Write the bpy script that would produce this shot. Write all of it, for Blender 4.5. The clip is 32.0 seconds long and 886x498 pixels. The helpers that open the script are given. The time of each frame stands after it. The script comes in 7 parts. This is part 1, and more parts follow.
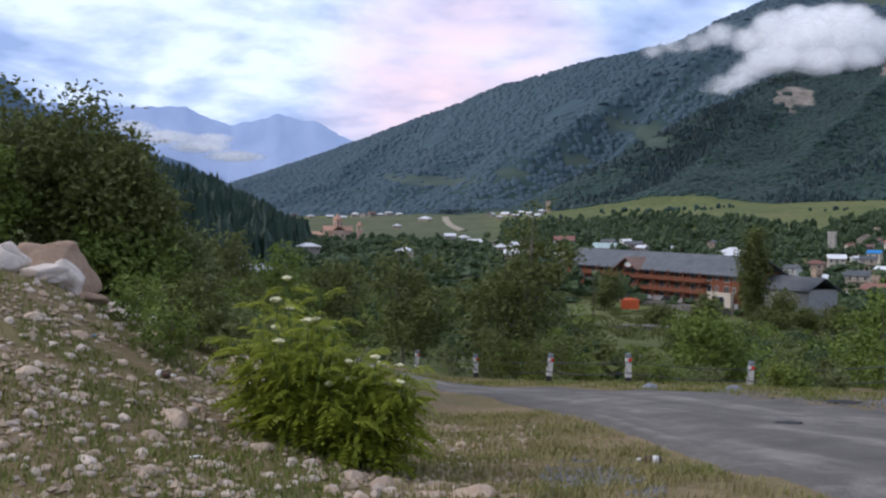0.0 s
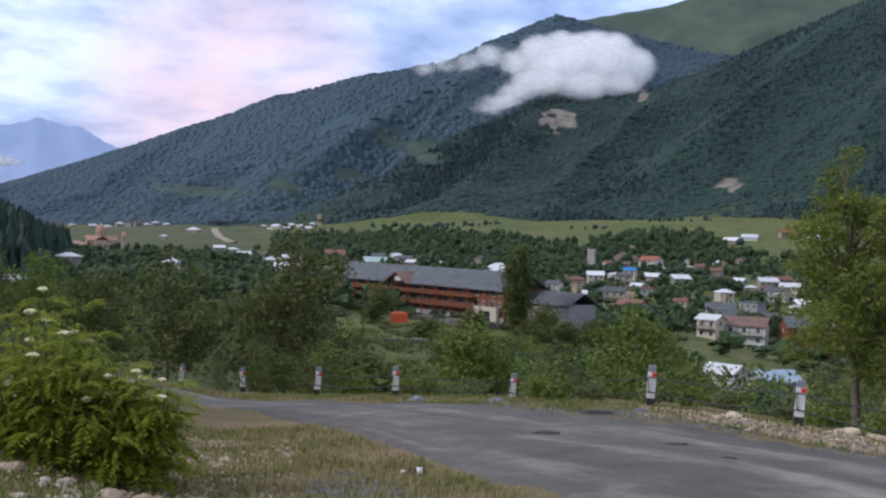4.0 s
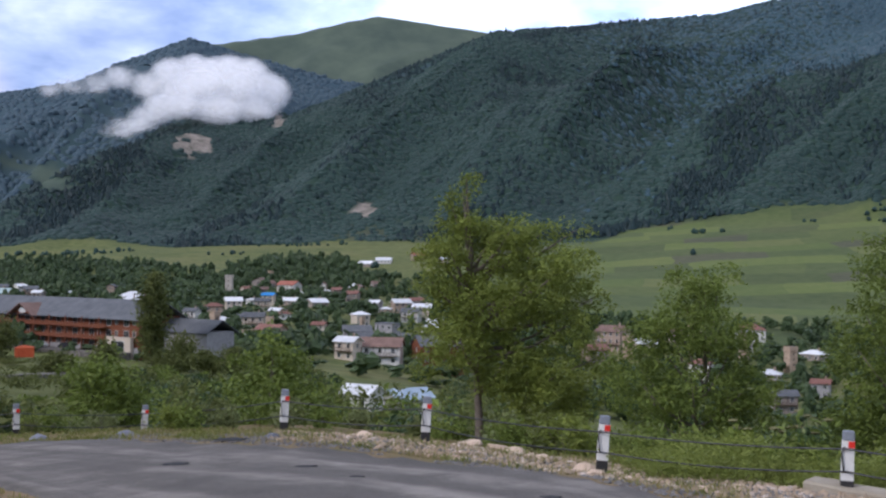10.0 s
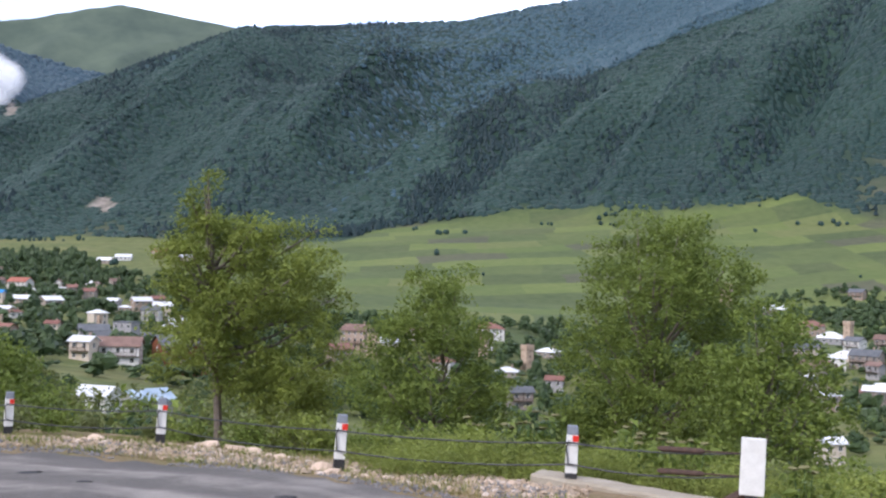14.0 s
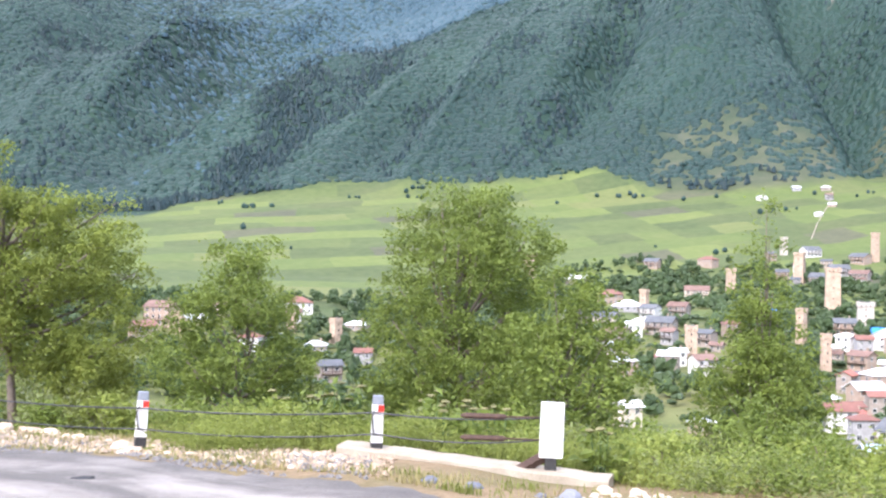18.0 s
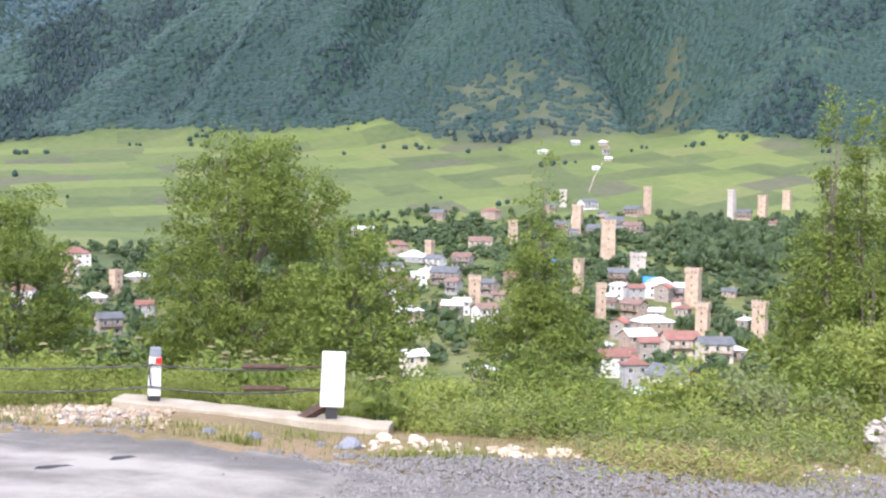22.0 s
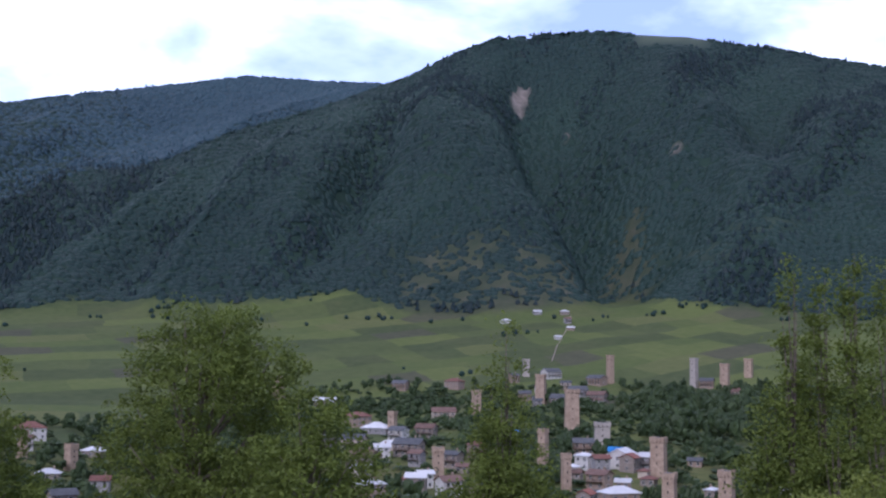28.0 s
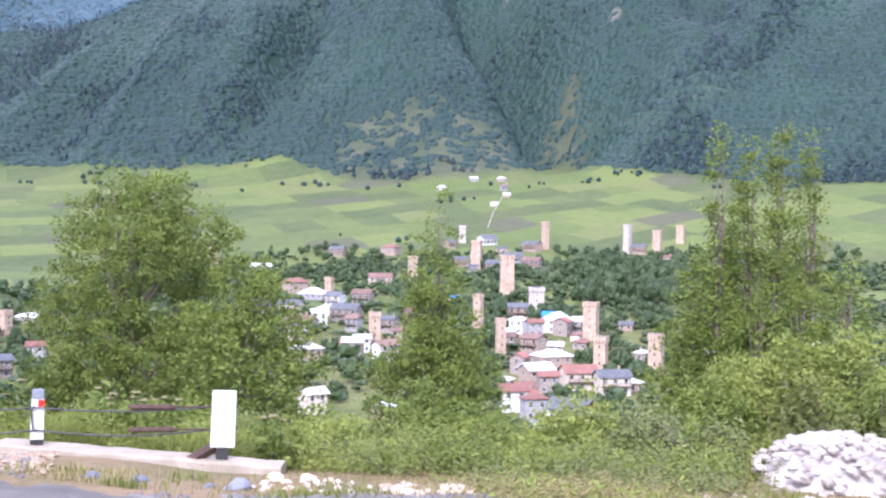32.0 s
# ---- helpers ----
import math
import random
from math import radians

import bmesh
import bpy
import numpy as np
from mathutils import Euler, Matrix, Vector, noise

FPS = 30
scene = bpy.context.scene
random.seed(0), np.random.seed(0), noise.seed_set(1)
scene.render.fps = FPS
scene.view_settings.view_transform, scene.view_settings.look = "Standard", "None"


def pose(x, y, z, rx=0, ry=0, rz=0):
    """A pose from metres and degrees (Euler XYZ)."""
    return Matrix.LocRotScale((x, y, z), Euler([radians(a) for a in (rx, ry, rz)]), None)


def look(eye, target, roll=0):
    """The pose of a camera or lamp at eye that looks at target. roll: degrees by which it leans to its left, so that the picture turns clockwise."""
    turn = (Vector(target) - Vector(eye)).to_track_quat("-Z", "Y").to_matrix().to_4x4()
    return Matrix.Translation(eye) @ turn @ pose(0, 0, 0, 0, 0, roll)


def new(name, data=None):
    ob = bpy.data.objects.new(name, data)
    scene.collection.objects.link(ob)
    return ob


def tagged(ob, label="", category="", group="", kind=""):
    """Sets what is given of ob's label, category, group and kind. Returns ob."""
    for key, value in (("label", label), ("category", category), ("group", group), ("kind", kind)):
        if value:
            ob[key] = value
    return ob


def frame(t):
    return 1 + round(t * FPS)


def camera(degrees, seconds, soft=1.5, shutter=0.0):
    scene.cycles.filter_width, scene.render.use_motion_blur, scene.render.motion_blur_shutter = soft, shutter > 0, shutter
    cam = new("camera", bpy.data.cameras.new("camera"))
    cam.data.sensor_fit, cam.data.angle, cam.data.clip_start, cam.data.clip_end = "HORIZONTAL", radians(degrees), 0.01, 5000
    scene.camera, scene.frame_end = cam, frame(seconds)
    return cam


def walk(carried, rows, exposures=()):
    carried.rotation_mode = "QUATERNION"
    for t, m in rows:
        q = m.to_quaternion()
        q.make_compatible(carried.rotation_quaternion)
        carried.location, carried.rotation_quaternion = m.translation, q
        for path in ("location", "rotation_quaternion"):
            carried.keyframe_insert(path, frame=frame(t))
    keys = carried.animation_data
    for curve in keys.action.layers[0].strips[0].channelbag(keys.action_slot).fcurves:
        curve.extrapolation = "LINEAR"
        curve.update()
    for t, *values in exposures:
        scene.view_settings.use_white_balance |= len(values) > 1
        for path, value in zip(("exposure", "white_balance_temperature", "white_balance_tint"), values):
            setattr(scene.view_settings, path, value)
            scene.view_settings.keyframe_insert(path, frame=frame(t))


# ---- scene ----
cam = camera(40.59, 32.0, soft=2.35)
PATH = [
    (0.0, 0.085, -0.125, 1.600, 88.34, -0.68, 0.86),
    (0.5, 0.088, -0.128, 1.600, 88.51, -0.81, -0.31),
    (1.0, 0.091, -0.131, 1.601, 88.57, -1.16, -1.60),
    (1.5, 0.094, -0.134, 1.601, 88.56, -1.13, -2.72),
    (2.0, 0.098, -0.136, 1.602, 88.83, -1.37, -4.09),
    (2.5, 0.101, -0.139, 1.602, 88.94, -1.63, -5.51),
    (3.0, 0.104, -0.142, 1.603, 89.11, -1.74, -7.21),
    (3.5, 0.107, -0.145, 1.603, 89.22, -1.79, -8.74),
    (5.5, 0.115, -0.149, 1.602, 89.19, -1.27, -14.40),
    (6.0, 0.155, -0.153, 1.599, 89.65, -1.23, -16.47),
    (6.5, 0.183, -0.150, 1.598, 89.98, -1.35, -18.30),
    (7.0, 0.200, -0.144, 1.598, 90.25, -1.19, -19.26),
    (7.5, 0.211, -0.140, 1.597, 90.29, -1.10, -20.46),
    (8.0, 0.220, -0.140, 1.596, 90.45, -1.02, -21.70),
    (8.5, 0.227, -0.144, 1.595, 90.50, -0.94, -23.09),
    (9.0, 0.232, -0.149, 1.594, 90.70, -1.02, -24.82),
    (9.5, 0.238, -0.155, 1.596, 90.71, -0.95, -26.14),
    (10.0, 0.244, -0.163, 1.597, 90.78, -0.71, -27.24),
    (10.5, 0.250, -0.172, 1.598, 90.80, -0.38, -28.42),
    (11.0, 0.257, -0.181, 1.598, 90.86, -0.43, -30.21),
    (11.5, 0.266, -0.190, 1.597, 90.74, -0.29, -31.57),
    (12.0, 0.275, -0.199, 1.597, 90.51, -0.35, -32.80),
    (12.5, 0.284, -0.206, 1.599, 90.29, -0.79, -34.50),
    (13.0, 0.292, -0.212, 1.601, 90.49, -0.96, -36.09),
    (13.5, 0.299, -0.216, 1.604, 90.70, -1.22, -37.72),
    (14.0, 0.305, -0.219, 1.606, 90.94, -1.31, -39.34),
    (14.5, 0.311, -0.224, 1.605, 91.73, -1.62, -40.61),
    (15.0, 0.318, -0.229, 1.601, 92.09, -1.72, -42.31),
    (15.5, 0.327, -0.236, 1.596, 92.08, -1.50, -43.53),
    (17.5, 0.337, -0.243, 1.590, 90.17, -0.61, -47.44),
    (18.0, 0.346, -0.249, 1.585, 89.82, -0.74, -48.50),
    (18.5, 0.353, -0.253, 1.582, 89.42, -0.78, -49.48),
    (19.0, 0.358, -0.256, 1.580, 89.26, -0.69, -50.70),
    (19.5, 0.364, -0.261, 1.579, 88.90, -0.70, -52.04),
    (20.0, 0.369, -0.268, 1.580, 88.68, -0.64, -52.93),
    (20.5, 0.373, -0.275, 1.580, 88.34, -0.91, -54.45),
    (21.0, 0.378, -0.283, 1.580, 88.03, -1.23, -55.75),
    (21.5, 0.382, -0.291, 1.579, 87.95, -1.12, -57.26),
    (22.0, 0.385, -0.300, 1.578, 87.63, -1.17, -58.66),
    (22.5, 0.388, -0.307, 1.577, 87.48, -1.10, -59.72),
    (23.0, 0.391, -0.312, 1.577, 87.39, -1.24, -60.94),
    (23.5, 0.392, -0.315, 1.577, 87.21, -1.21, -61.82),
    (24.0, 0.392, -0.315, 1.578, 87.72, -1.20, -62.47),
    (24.5, 0.392, -0.312, 1.579, 88.81, -0.96, -62.25),
    (25.0, 0.392, -0.309, 1.579, 89.95, -1.46, -62.28),
    (25.5, 0.394, -0.305, 1.578, 91.37, -1.42, -61.92),
    (26.0, 0.397, -0.303, 1.575, 92.72, -1.43, -61.95),
    (26.5, 0.403, -0.302, 1.568, 93.80, -1.01, -61.39),
    (28.5, 0.411, -0.305, 1.561, 95.99, -0.73, -60.39),
    (29.0, 0.420, -0.309, 1.554, 95.91, -0.48, -60.63),
    (29.5, 0.431, -0.314, 1.550, 95.18, -0.88, -62.23),
    (30.0, 0.442, -0.320, 1.550, 94.32, -0.84, -62.45),
    (30.5, 0.454, -0.327, 1.552, 92.97, -0.73, -62.60),
    (31.0, 0.465, -0.334, 1.555, 91.58, -0.63, -62.33),
    (31.5, 0.476, -0.341, 1.559, 90.11, -0.58, -62.46),
    (32.0, 0.488, -0.347, 1.564, 89.45, -0.79, -63.45),
]
walk(cam, [(t, pose(*row)) for t, *row in PATH],
     exposures=[(0.0, -0.07, 5300, 12), (5.5, -0.12, 5300, 12), (9.0, -0.11, 5200, 14), (10.0, -0.02, 5300, 15), (11.0, 0.01, 5250, 15), (12.0, 0.35, 5350, 15), (13.0, 0.77, 5400, 15),
                (14.0, 0.67, 5400, 15), (15.5, 0.37, 5400, 15), (16.3, 0.8, 5500, 15), (17.5, 1.8, 5450, 16), (18.3, 1.8, 5450, 16), (19.0, 1.66, 5500, 16), (20.0, 1.64, 5500, 15),
                (23.0, 1.46, 5500, 15), (25.0, 1.4, 5350, 22), (25.5, 1.55, 5100, 28), (26.0, 1.65, 4900, 34), (26.6, 1.2, 4900, 32), (28.5, -0.5, 5000, 26), (29.5, -0.5, 5000, 26),
                (30.0, -0.15, 4900, 28), (30.6, 1.0, 5050, 24), (31.0, 1.65, 5150, 26), (32.0, 1.6, 5150, 26)])

# ---- sky, sun ----
world = bpy.data.worlds.new("evening_sky")
scene.world = world
world.use_nodes = True


def build_sky(w):
    nt = w.node_tree
    nt.nodes.clear()
    N, L = nt.nodes.new, nt.links.new
    out, bg = N("ShaderNodeOutputWorld"), N("ShaderNodeBackground")
    tc = N("ShaderNodeTexCoord")
    sky = N("ShaderNodeTexSky")
    sky.sky_type, sky.sun_disc = "NISHITA", False
    sky.sun_elevation, sky.sun_rotation = radians(SUN_EL), radians(SUN_AZ)
    sep = N("ShaderNodeSeparateXYZ")
    L(tc.outputs["Generated"], sep.inputs[0])
    # cloud deck: the way up, cut by the height of the deck
    zz = N("ShaderNodeMath"); zz.operation = "ADD"; zz.inputs[1].default_value = 0.26
    L(sep.outputs["Z"], zz.inputs[0])
    zm = N("ShaderNodeMath"); zm.operation = "MAXIMUM"; zm.inputs[1].default_value = 0.05
    L(zz.outputs[0], zm.inputs[0])
    inv = N("ShaderNodeMath"); inv.operation = "DIVIDE"; inv.inputs[0].default_value = 1.0
    L(zm.outputs[0], inv.inputs[1])
    sc = N("ShaderNodeVectorMath"); sc.operation = "SCALE"
    L(tc.outputs["Generated"], sc.inputs[0]); L(inv.outputs[0], sc.inputs["Scale"])
    n1 = N("ShaderNodeTexNoise"); n1.inputs["Scale"].default_value = 2.6; n1.inputs["Detail"].default_value = 5; n1.inputs["Roughness"].default_value = 0.5
    n1.inputs["Distortion"].default_value = 0.35
    n2 = N("ShaderNodeTexNoise"); n2.inputs["Scale"].default_value = 6.5; n2.inputs["Detail"].default_value = 6; n2.inputs["Roughness"].default_value = 0.55
    L(sc.outputs[0], n1.inputs["Vector"]); L(sc.outputs[0], n2.inputs["Vector"])
    mixn = N("ShaderNodeMath"); mixn.operation = "MULTIPLY_ADD"; mixn.inputs[1].default_value = 0.45
    L(n2.outputs["Fac"], mixn.inputs[0]); L(n1.outputs["Fac"], mixn.inputs[2])
    ramp = N("ShaderNodeValToRGB")
    e = ramp.color_ramp.elements
    e[0].position, e[0].color = 0.58, (0.40, 0.47, 0.66, 1)
    e[1].position, e[1].color = 0.86, (1.06, 1.06, 1.10, 1)
    e2 = e.new(0.72); e2.color = (0.66, 0.71, 0.88, 1)
    L(mixn.outputs[0], ramp.inputs[0])
    # rosy light low down where the sun has set
    dot = N("ShaderNodeVectorMath"); dot.operation = "DOT_PRODUCT"
    dot.inputs[1].default_value = Vector((math.sin(radians(0)), math.cos(radians(0)), 0.09)).normalized()
    L(tc.outputs["Generated"], dot.inputs[0])
    mr = N("ShaderNodeMapRange"); mr.interpolation_type = "SMOOTHSTEP"
    mr.inputs["From Min"].default_value, mr.inputs["From Max"].default_value = 0.989, 1.0
    L(dot.outputs["Value"], mr.inputs["Value"])
    n3 = N("ShaderNodeMath"); n3.operation = "MULTIPLY"; n3.inputs[1].default_value = 1.6; n3.use_clamp = True
    L(n2.outputs["Fac"], n3.inputs[0])
    pn = N("ShaderNodeMath"); pn.operation = "MULTIPLY"
    L(mr.outputs[0], pn.inputs[0]); L(n3.outputs[0], pn.inputs[1])
    pk = N("ShaderNodeMixRGB"); pk.inputs[2].default_value = (1.15, 0.80, 0.74, 1)
    L(pn.outputs[0], pk.inputs[0]); L(ramp.outputs[0], pk.inputs[1])
    # overhead the deck is plain grey-white, lit warm from the west
    up = N("ShaderNodeMapRange"); up.interpolation_type = "SMOOTHSTEP"
    up.inputs["From Min"].default_value, up.inputs["From Max"].default_value = 0.30, 0.62
    L(sep.outputs["Z"], up.inputs["Value"])
    over = N("ShaderNodeMixRGB"); over.inputs[2].default_value = (0.84, 0.78, 0.73, 1)
    L(up.outputs[0], over.inputs[0]); L(pk.outputs[0], over.inputs[1])
    # thin clear veil between clouds
    dim = N("ShaderNodeVectorMath"); dim.operation = "SCALE"; dim.inputs["Scale"].default_value = 0.10
    L(sky.outputs[0], dim.inputs[0])
    mix = N("ShaderNodeMixRGB"); mix.inputs[0].default_value = 0.88
    L(dim.outputs[0], mix.inputs[1]); L(over.outputs[0], mix.inputs[2])
    # the deck is thin and bright towards the horizon, thick and dull overhead
    hz = N("ShaderNodeMapRange"); hz.interpolation_type = "SMOOTHSTEP"
    hz.inputs["From Min"].default_value, hz.inputs["From Max"].default_value = 0.08, 0.75
    hz.inputs["To Min"].default_value, hz.inputs["To Max"].default_value = 1.12, 0.85
    L(sep.outputs["Z"], hz.inputs["Value"])
    # brighter bank of cloud over the eastern mountains
    de = N("ShaderNodeVectorMath"); de.operation = "DOT_PRODUCT"
    de.inputs[1].default_value = Vector((math.sin(radians(56)), math.cos(radians(56)), 0.25)).normalized()
    L(tc.outputs["Generated"], de.inputs[0])
    me = N("ShaderNodeMapRange"); me.interpolation_type = "SMOOTHSTEP"
    me.inputs["From Min"].default_value, me.inputs["From Max"].default_value = 0.70, 0.98
    me.inputs["To Min"].default_value, me.inputs["To Max"].default_value = 1.0, 1.75
    L(de.outputs["Value"], me.inputs["Value"])
    both = N("ShaderNodeMath"); both.operation = "MULTIPLY"
    L(hz.outputs[0], both.inputs[0]); L(me.outputs[0], both.inputs[1])
    lv = N("ShaderNodeVectorMath"); lv.operation = "SCALE"
    L(mix.outputs[0], lv.inputs[0]); L(both.outputs[0], lv.inputs["Scale"])
    L(lv.outputs[0], bg.inputs[0])
    bg.inputs[1].default_value = SKY_LEVEL
    L(bg.outputs[0], out.inputs[0])


SUN_AZ, SUN_EL, SKY_LEVEL = -98.0, 36.0, 1.0
build_sky(world)
sun = new("sun", bpy.data.lights.new("sun", "SUN"))
sun.data.energy, sun.data.angle, sun.data.color = 1.9, radians(18), (1.0, 0.85, 0.68)
sun.matrix_world = look((0, 0, 400), (-400 * math.sin(radians(SUN_AZ)), -400 * math.cos(radians(SUN_AZ)), 400 - 400 * math.tan(radians(SUN_EL))))

# ---- materials ----
MATS = {}


class Nodes:
    """Short hand for a node material."""

    def __init__(self, name, rough=0.8, metal=0.0, spec=0.3):
        self.m = bpy.data.materials.new(name)
        self.m.use_nodes = True
        self.t = self.m.node_tree
        self.b = self.t.nodes["Principled BSDF"]
        self.b.inputs["Roughness"].default_value = rough
        self.b.inputs["Metallic"].default_value = metal
        self.b.inputs["Specular IOR Level"].default_value = spec
        self.tc = self.t.nodes.new("ShaderNodeTexCoord")
        self.co = self.tc.outputs["Object"]

    def n(self, kind, **kw):
        nd = self.t.nodes.new(kind)
        for k, v in kw.items():
            nd.inputs[k.replace("_", " ")].default_value = v
        return nd

    def link(self, a, b):
        self.t.links.new(a, b)

    def mapped(self, scale=(1, 1, 1), rot=(0, 0, 0), co=None):
        mp = self.n("ShaderNodeMapping")
        mp.inputs["Scale"].default_value, mp.inputs["Rotation"].default_value = scale, rot
        self.link(co or self.co, mp.inputs[0])
        return mp.outputs[0]

    def noise(self, scale, detail=4, rough=0.55, co=None, dist=0.0):
        nd = self.n("ShaderNodeTexNoise", Scale=scale, Detail=detail, Roughness=rough, Distortion=dist)
        self.link(co or self.co, nd.inputs["Vector"])
        return nd.outputs["Fac"]

    def ramp(self, fac, stops):
        nd = self.n("ShaderNodeValToRGB")
        e = nd.color_ramp.elements
        e[0].position, e[0].color = stops[0][0], (*stops[0][1], 1)
        e[1].position, e[1].color = stops[-1][0], (*stops[-1][1], 1)
        for p, c in stops[1:-1]:
            e.new(p).color = (*c, 1)
        self.link(fac, nd.inputs[0])
        return nd.outputs[0]

    def mix(self, fac, a, b, kind="MIX"):
        nd = self.n("ShaderNodeMixRGB")
        nd.blend_type = kind
        for i, v in ((0, fac), (1, a), (2, b)):
            if hasattr(v, "links"):
                self.link(v, nd.inputs[i])
            else:
                nd.inputs[i].default_value = v if i == 0 else (*v, 1)
        return nd.outputs[0]

    def math(self, op, a, b=0.0):
        nd = self.n("ShaderNodeMath")
        nd.operation = op
        for i, v in ((0, a), (1, b)):
            if hasattr(v, "links"):
                self.link(v, nd.inputs[i])
            else:
                nd.inputs[i].default_value = v
        return nd.outputs[0]

    def random(self):
        return self.n("ShaderNodeObjectInfo").outputs["Random"]

    def island(self):
        return self.n("ShaderNodeNewGeometry").outputs["Random Per Island"]

    def attr(self, name):
        nd = self.n("ShaderNodeAttribute")
        nd.attribute_name = name
        return nd.outputs["Fac"]

    def color(self, c):
        if hasattr(c, "links"):
            self.link(c, self.b.inputs["Base Color"])
        else:
            self.b.inputs["Base Color"].default_value = (*c, 1)

    def bump(self, height, strength=0.5, dist=0.02):
        nd = self.n("ShaderNodeBump", Strength=strength, Distance=dist)
        self.link(height, nd.inputs["Height"])
        self.link(nd.outputs[0], self.b.inputs["Normal"])


def grainy(name, dark, light, scale=6.0, fine=40.0, rough=0.85, metal=0.0, bump=0.3, dist=0.01, vary=0.0, spec=0.3):
    """A two-scale mottled surface."""
    k = Nodes(name, rough, metal, spec)
    big, small = k.noise(scale, 4), k.noise(fine, 3, 0.65)
    f = k.math("ADD", k.math("MULTIPLY", big, 0.6), k.math("MULTIPLY", small, 0.4))
    c = k.ramp(f, [(0.3, dark), (0.7, light)])
    if vary:
        r = k.random()
        c = k.mix(vary, c, k.ramp(r, [(0.0, tuple(v * 0.45 for v in dark)), (1.0, tuple(min(1, v * 1.35) for v in light))]))
    k.color(c)
    if bump:
        k.bump(f, bump, dist)
    MATS[name] = k.m
    return k.m


def leafy(name, dark, light, translucent=0.25, patch=1.6, bright=1.2, even=0.0):
    """Leaves, each a little different."""
    k = Nodes(name, 0.55, 0, 0.3)
    c = k.ramp(k.island(), [(0.0, tuple(0.6 * a + 0.4 * b for a, b in zip(dark, light))), (0.6, light), (1.0, tuple(min(1, v * bright) for v in light))])
    c = k.mix(0.4 + even, c, k.ramp(k.noise(patch, 3), [(0.3, dark), (0.7, light)]))
    k.color(c)
    tr = k.n("ShaderNodeBsdfTranslucent")
    k.link(c, tr.inputs[0])
    ms = k.n("ShaderNodeMixShader", Fac=translucent)
    k.link(k.b.outputs[0], ms.inputs[1])
    k.link(tr.outputs[0], ms.inputs[2])
    k.link(ms.outputs[0], k.t.nodes["Material Output"].inputs[0])
    MATS[name] = k.m
    return k.m


M_ROADPOST = grainy("white_paint", (0.62, 0.61, 0.58), (0.82, 0.81, 0.78), 9, 60, 0.7, bump=0.2)
M_BLACK = grainy("black_paint", (0.02, 0.02, 0.022), (0.06, 0.058, 0.055), 9, 60, 0.7)
M_GREYCAP = grainy("grey_paint", (0.16, 0.18, 0.21), (0.28, 0.30, 0.34), 9, 60, 0.7)
M_RED = grainy("red_reflector", (0.62, 0.03, 0.02), (0.75, 0.05, 0.03), 20, 80, 0.35, bump=0.05)
M_CABLE = grainy("steel_rope", (0.05, 0.05, 0.055), (0.12, 0.12, 0.13), 30, 150, 0.5, 0.7)
M_RUST = grainy("rusty_iron", (0.05, 0.035, 0.03), (0.14, 0.09, 0.07), 14, 90, 0.7, 0.4)
M_CONCRETE = grainy("weathered_concrete", (0.27, 0.23, 0.17), (0.47, 0.42, 0.34), 3, 45, 0.9, bump=0.4)
M_STONE = grainy("pale_limestone", (0.34, 0.235, 0.16), (0.68, 0.55, 0.43), 5, 40, 0.9, bump=0.6, dist=0.02, vary=0.35)
M_BOULDER = grainy("white_boulder_stone", (0.52, 0.43, 0.37), (0.84, 0.77, 0.71), 2.2, 22, 0.9, bump=0.8, dist=0.04)
M_GREYSTONE = grainy("grey_gravel", (0.11, 0.12, 0.15), (0.30, 0.31, 0.36), 8, 60, 0.85, vary=0.4)
M_BARK = grainy("bark", (0.09, 0.075, 0.06), (0.24, 0.20, 0.165), 7, 50, 0.9, bump=0.8)
M_STEM = grainy("green_stem", (0.06, 0.10, 0.03), (0.12, 0.19, 0.06), 10, 60, 0.6)
M_UMBEL = grainy("cream_blossom", (0.62, 0.58, 0.33), (0.82, 0.79, 0.54), 30, 90, 0.7)
M_LEAF_A = leafy("leaf_olive", (0.097, 0.132, 0.024), (0.274, 0.325, 0.060), 0.25, 1.5, 1.2, 0.2)
M_LEAF_B = leafy("leaf_fresh", (0.070, 0.105, 0.019), (0.212, 0.272, 0.050), 0.25, 1.5, 1.2, 0.2)
M_WEED = leafy("weed_leaf", (0.13, 0.165, 0.032), (0.30, 0.35, 0.08), 0.3, 1.2, 1.25)
M_LEAF_C = leafy("leaf_deep", (0.062, 0.08, 0.022), (0.155, 0.175, 0.048), 0.25, 0.09)
M_LEAF_D = leafy("leaf_grey", (0.105, 0.135, 0.048), (0.225, 0.255, 0.098))
M_GRASS_DRY = leafy("dry_grass", (0.17, 0.145, 0.06), (0.34, 0.30, 0.13))
M_GRASS = leafy("green_grass", (0.09, 0.115, 0.022), (0.20, 0.22, 0.05))
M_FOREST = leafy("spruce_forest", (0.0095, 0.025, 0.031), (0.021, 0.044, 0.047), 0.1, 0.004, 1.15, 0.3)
# slope behind: air haze painted into the foliage as a paler, bluer green
M_FOREST_HAZED = leafy("blue_spruce_forest", (0.038, 0.077, 0.104), (0.058, 0.110, 0.136), 0.1, 0.003, 1.1, 0.3)
# far mountains: thicker haze painted into the leaf colour, palest and bluest
M_FOREST_FAR_HAZE = leafy("far_forest_haze_tint", (0.052, 0.090, 0.122), (0.068, 0.110, 0.140), 0.1, 0.002, 1.05, 0.4)
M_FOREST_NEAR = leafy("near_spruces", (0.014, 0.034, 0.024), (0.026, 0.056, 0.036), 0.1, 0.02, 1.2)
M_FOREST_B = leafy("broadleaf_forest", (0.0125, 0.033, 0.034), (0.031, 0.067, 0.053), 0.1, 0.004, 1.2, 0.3)
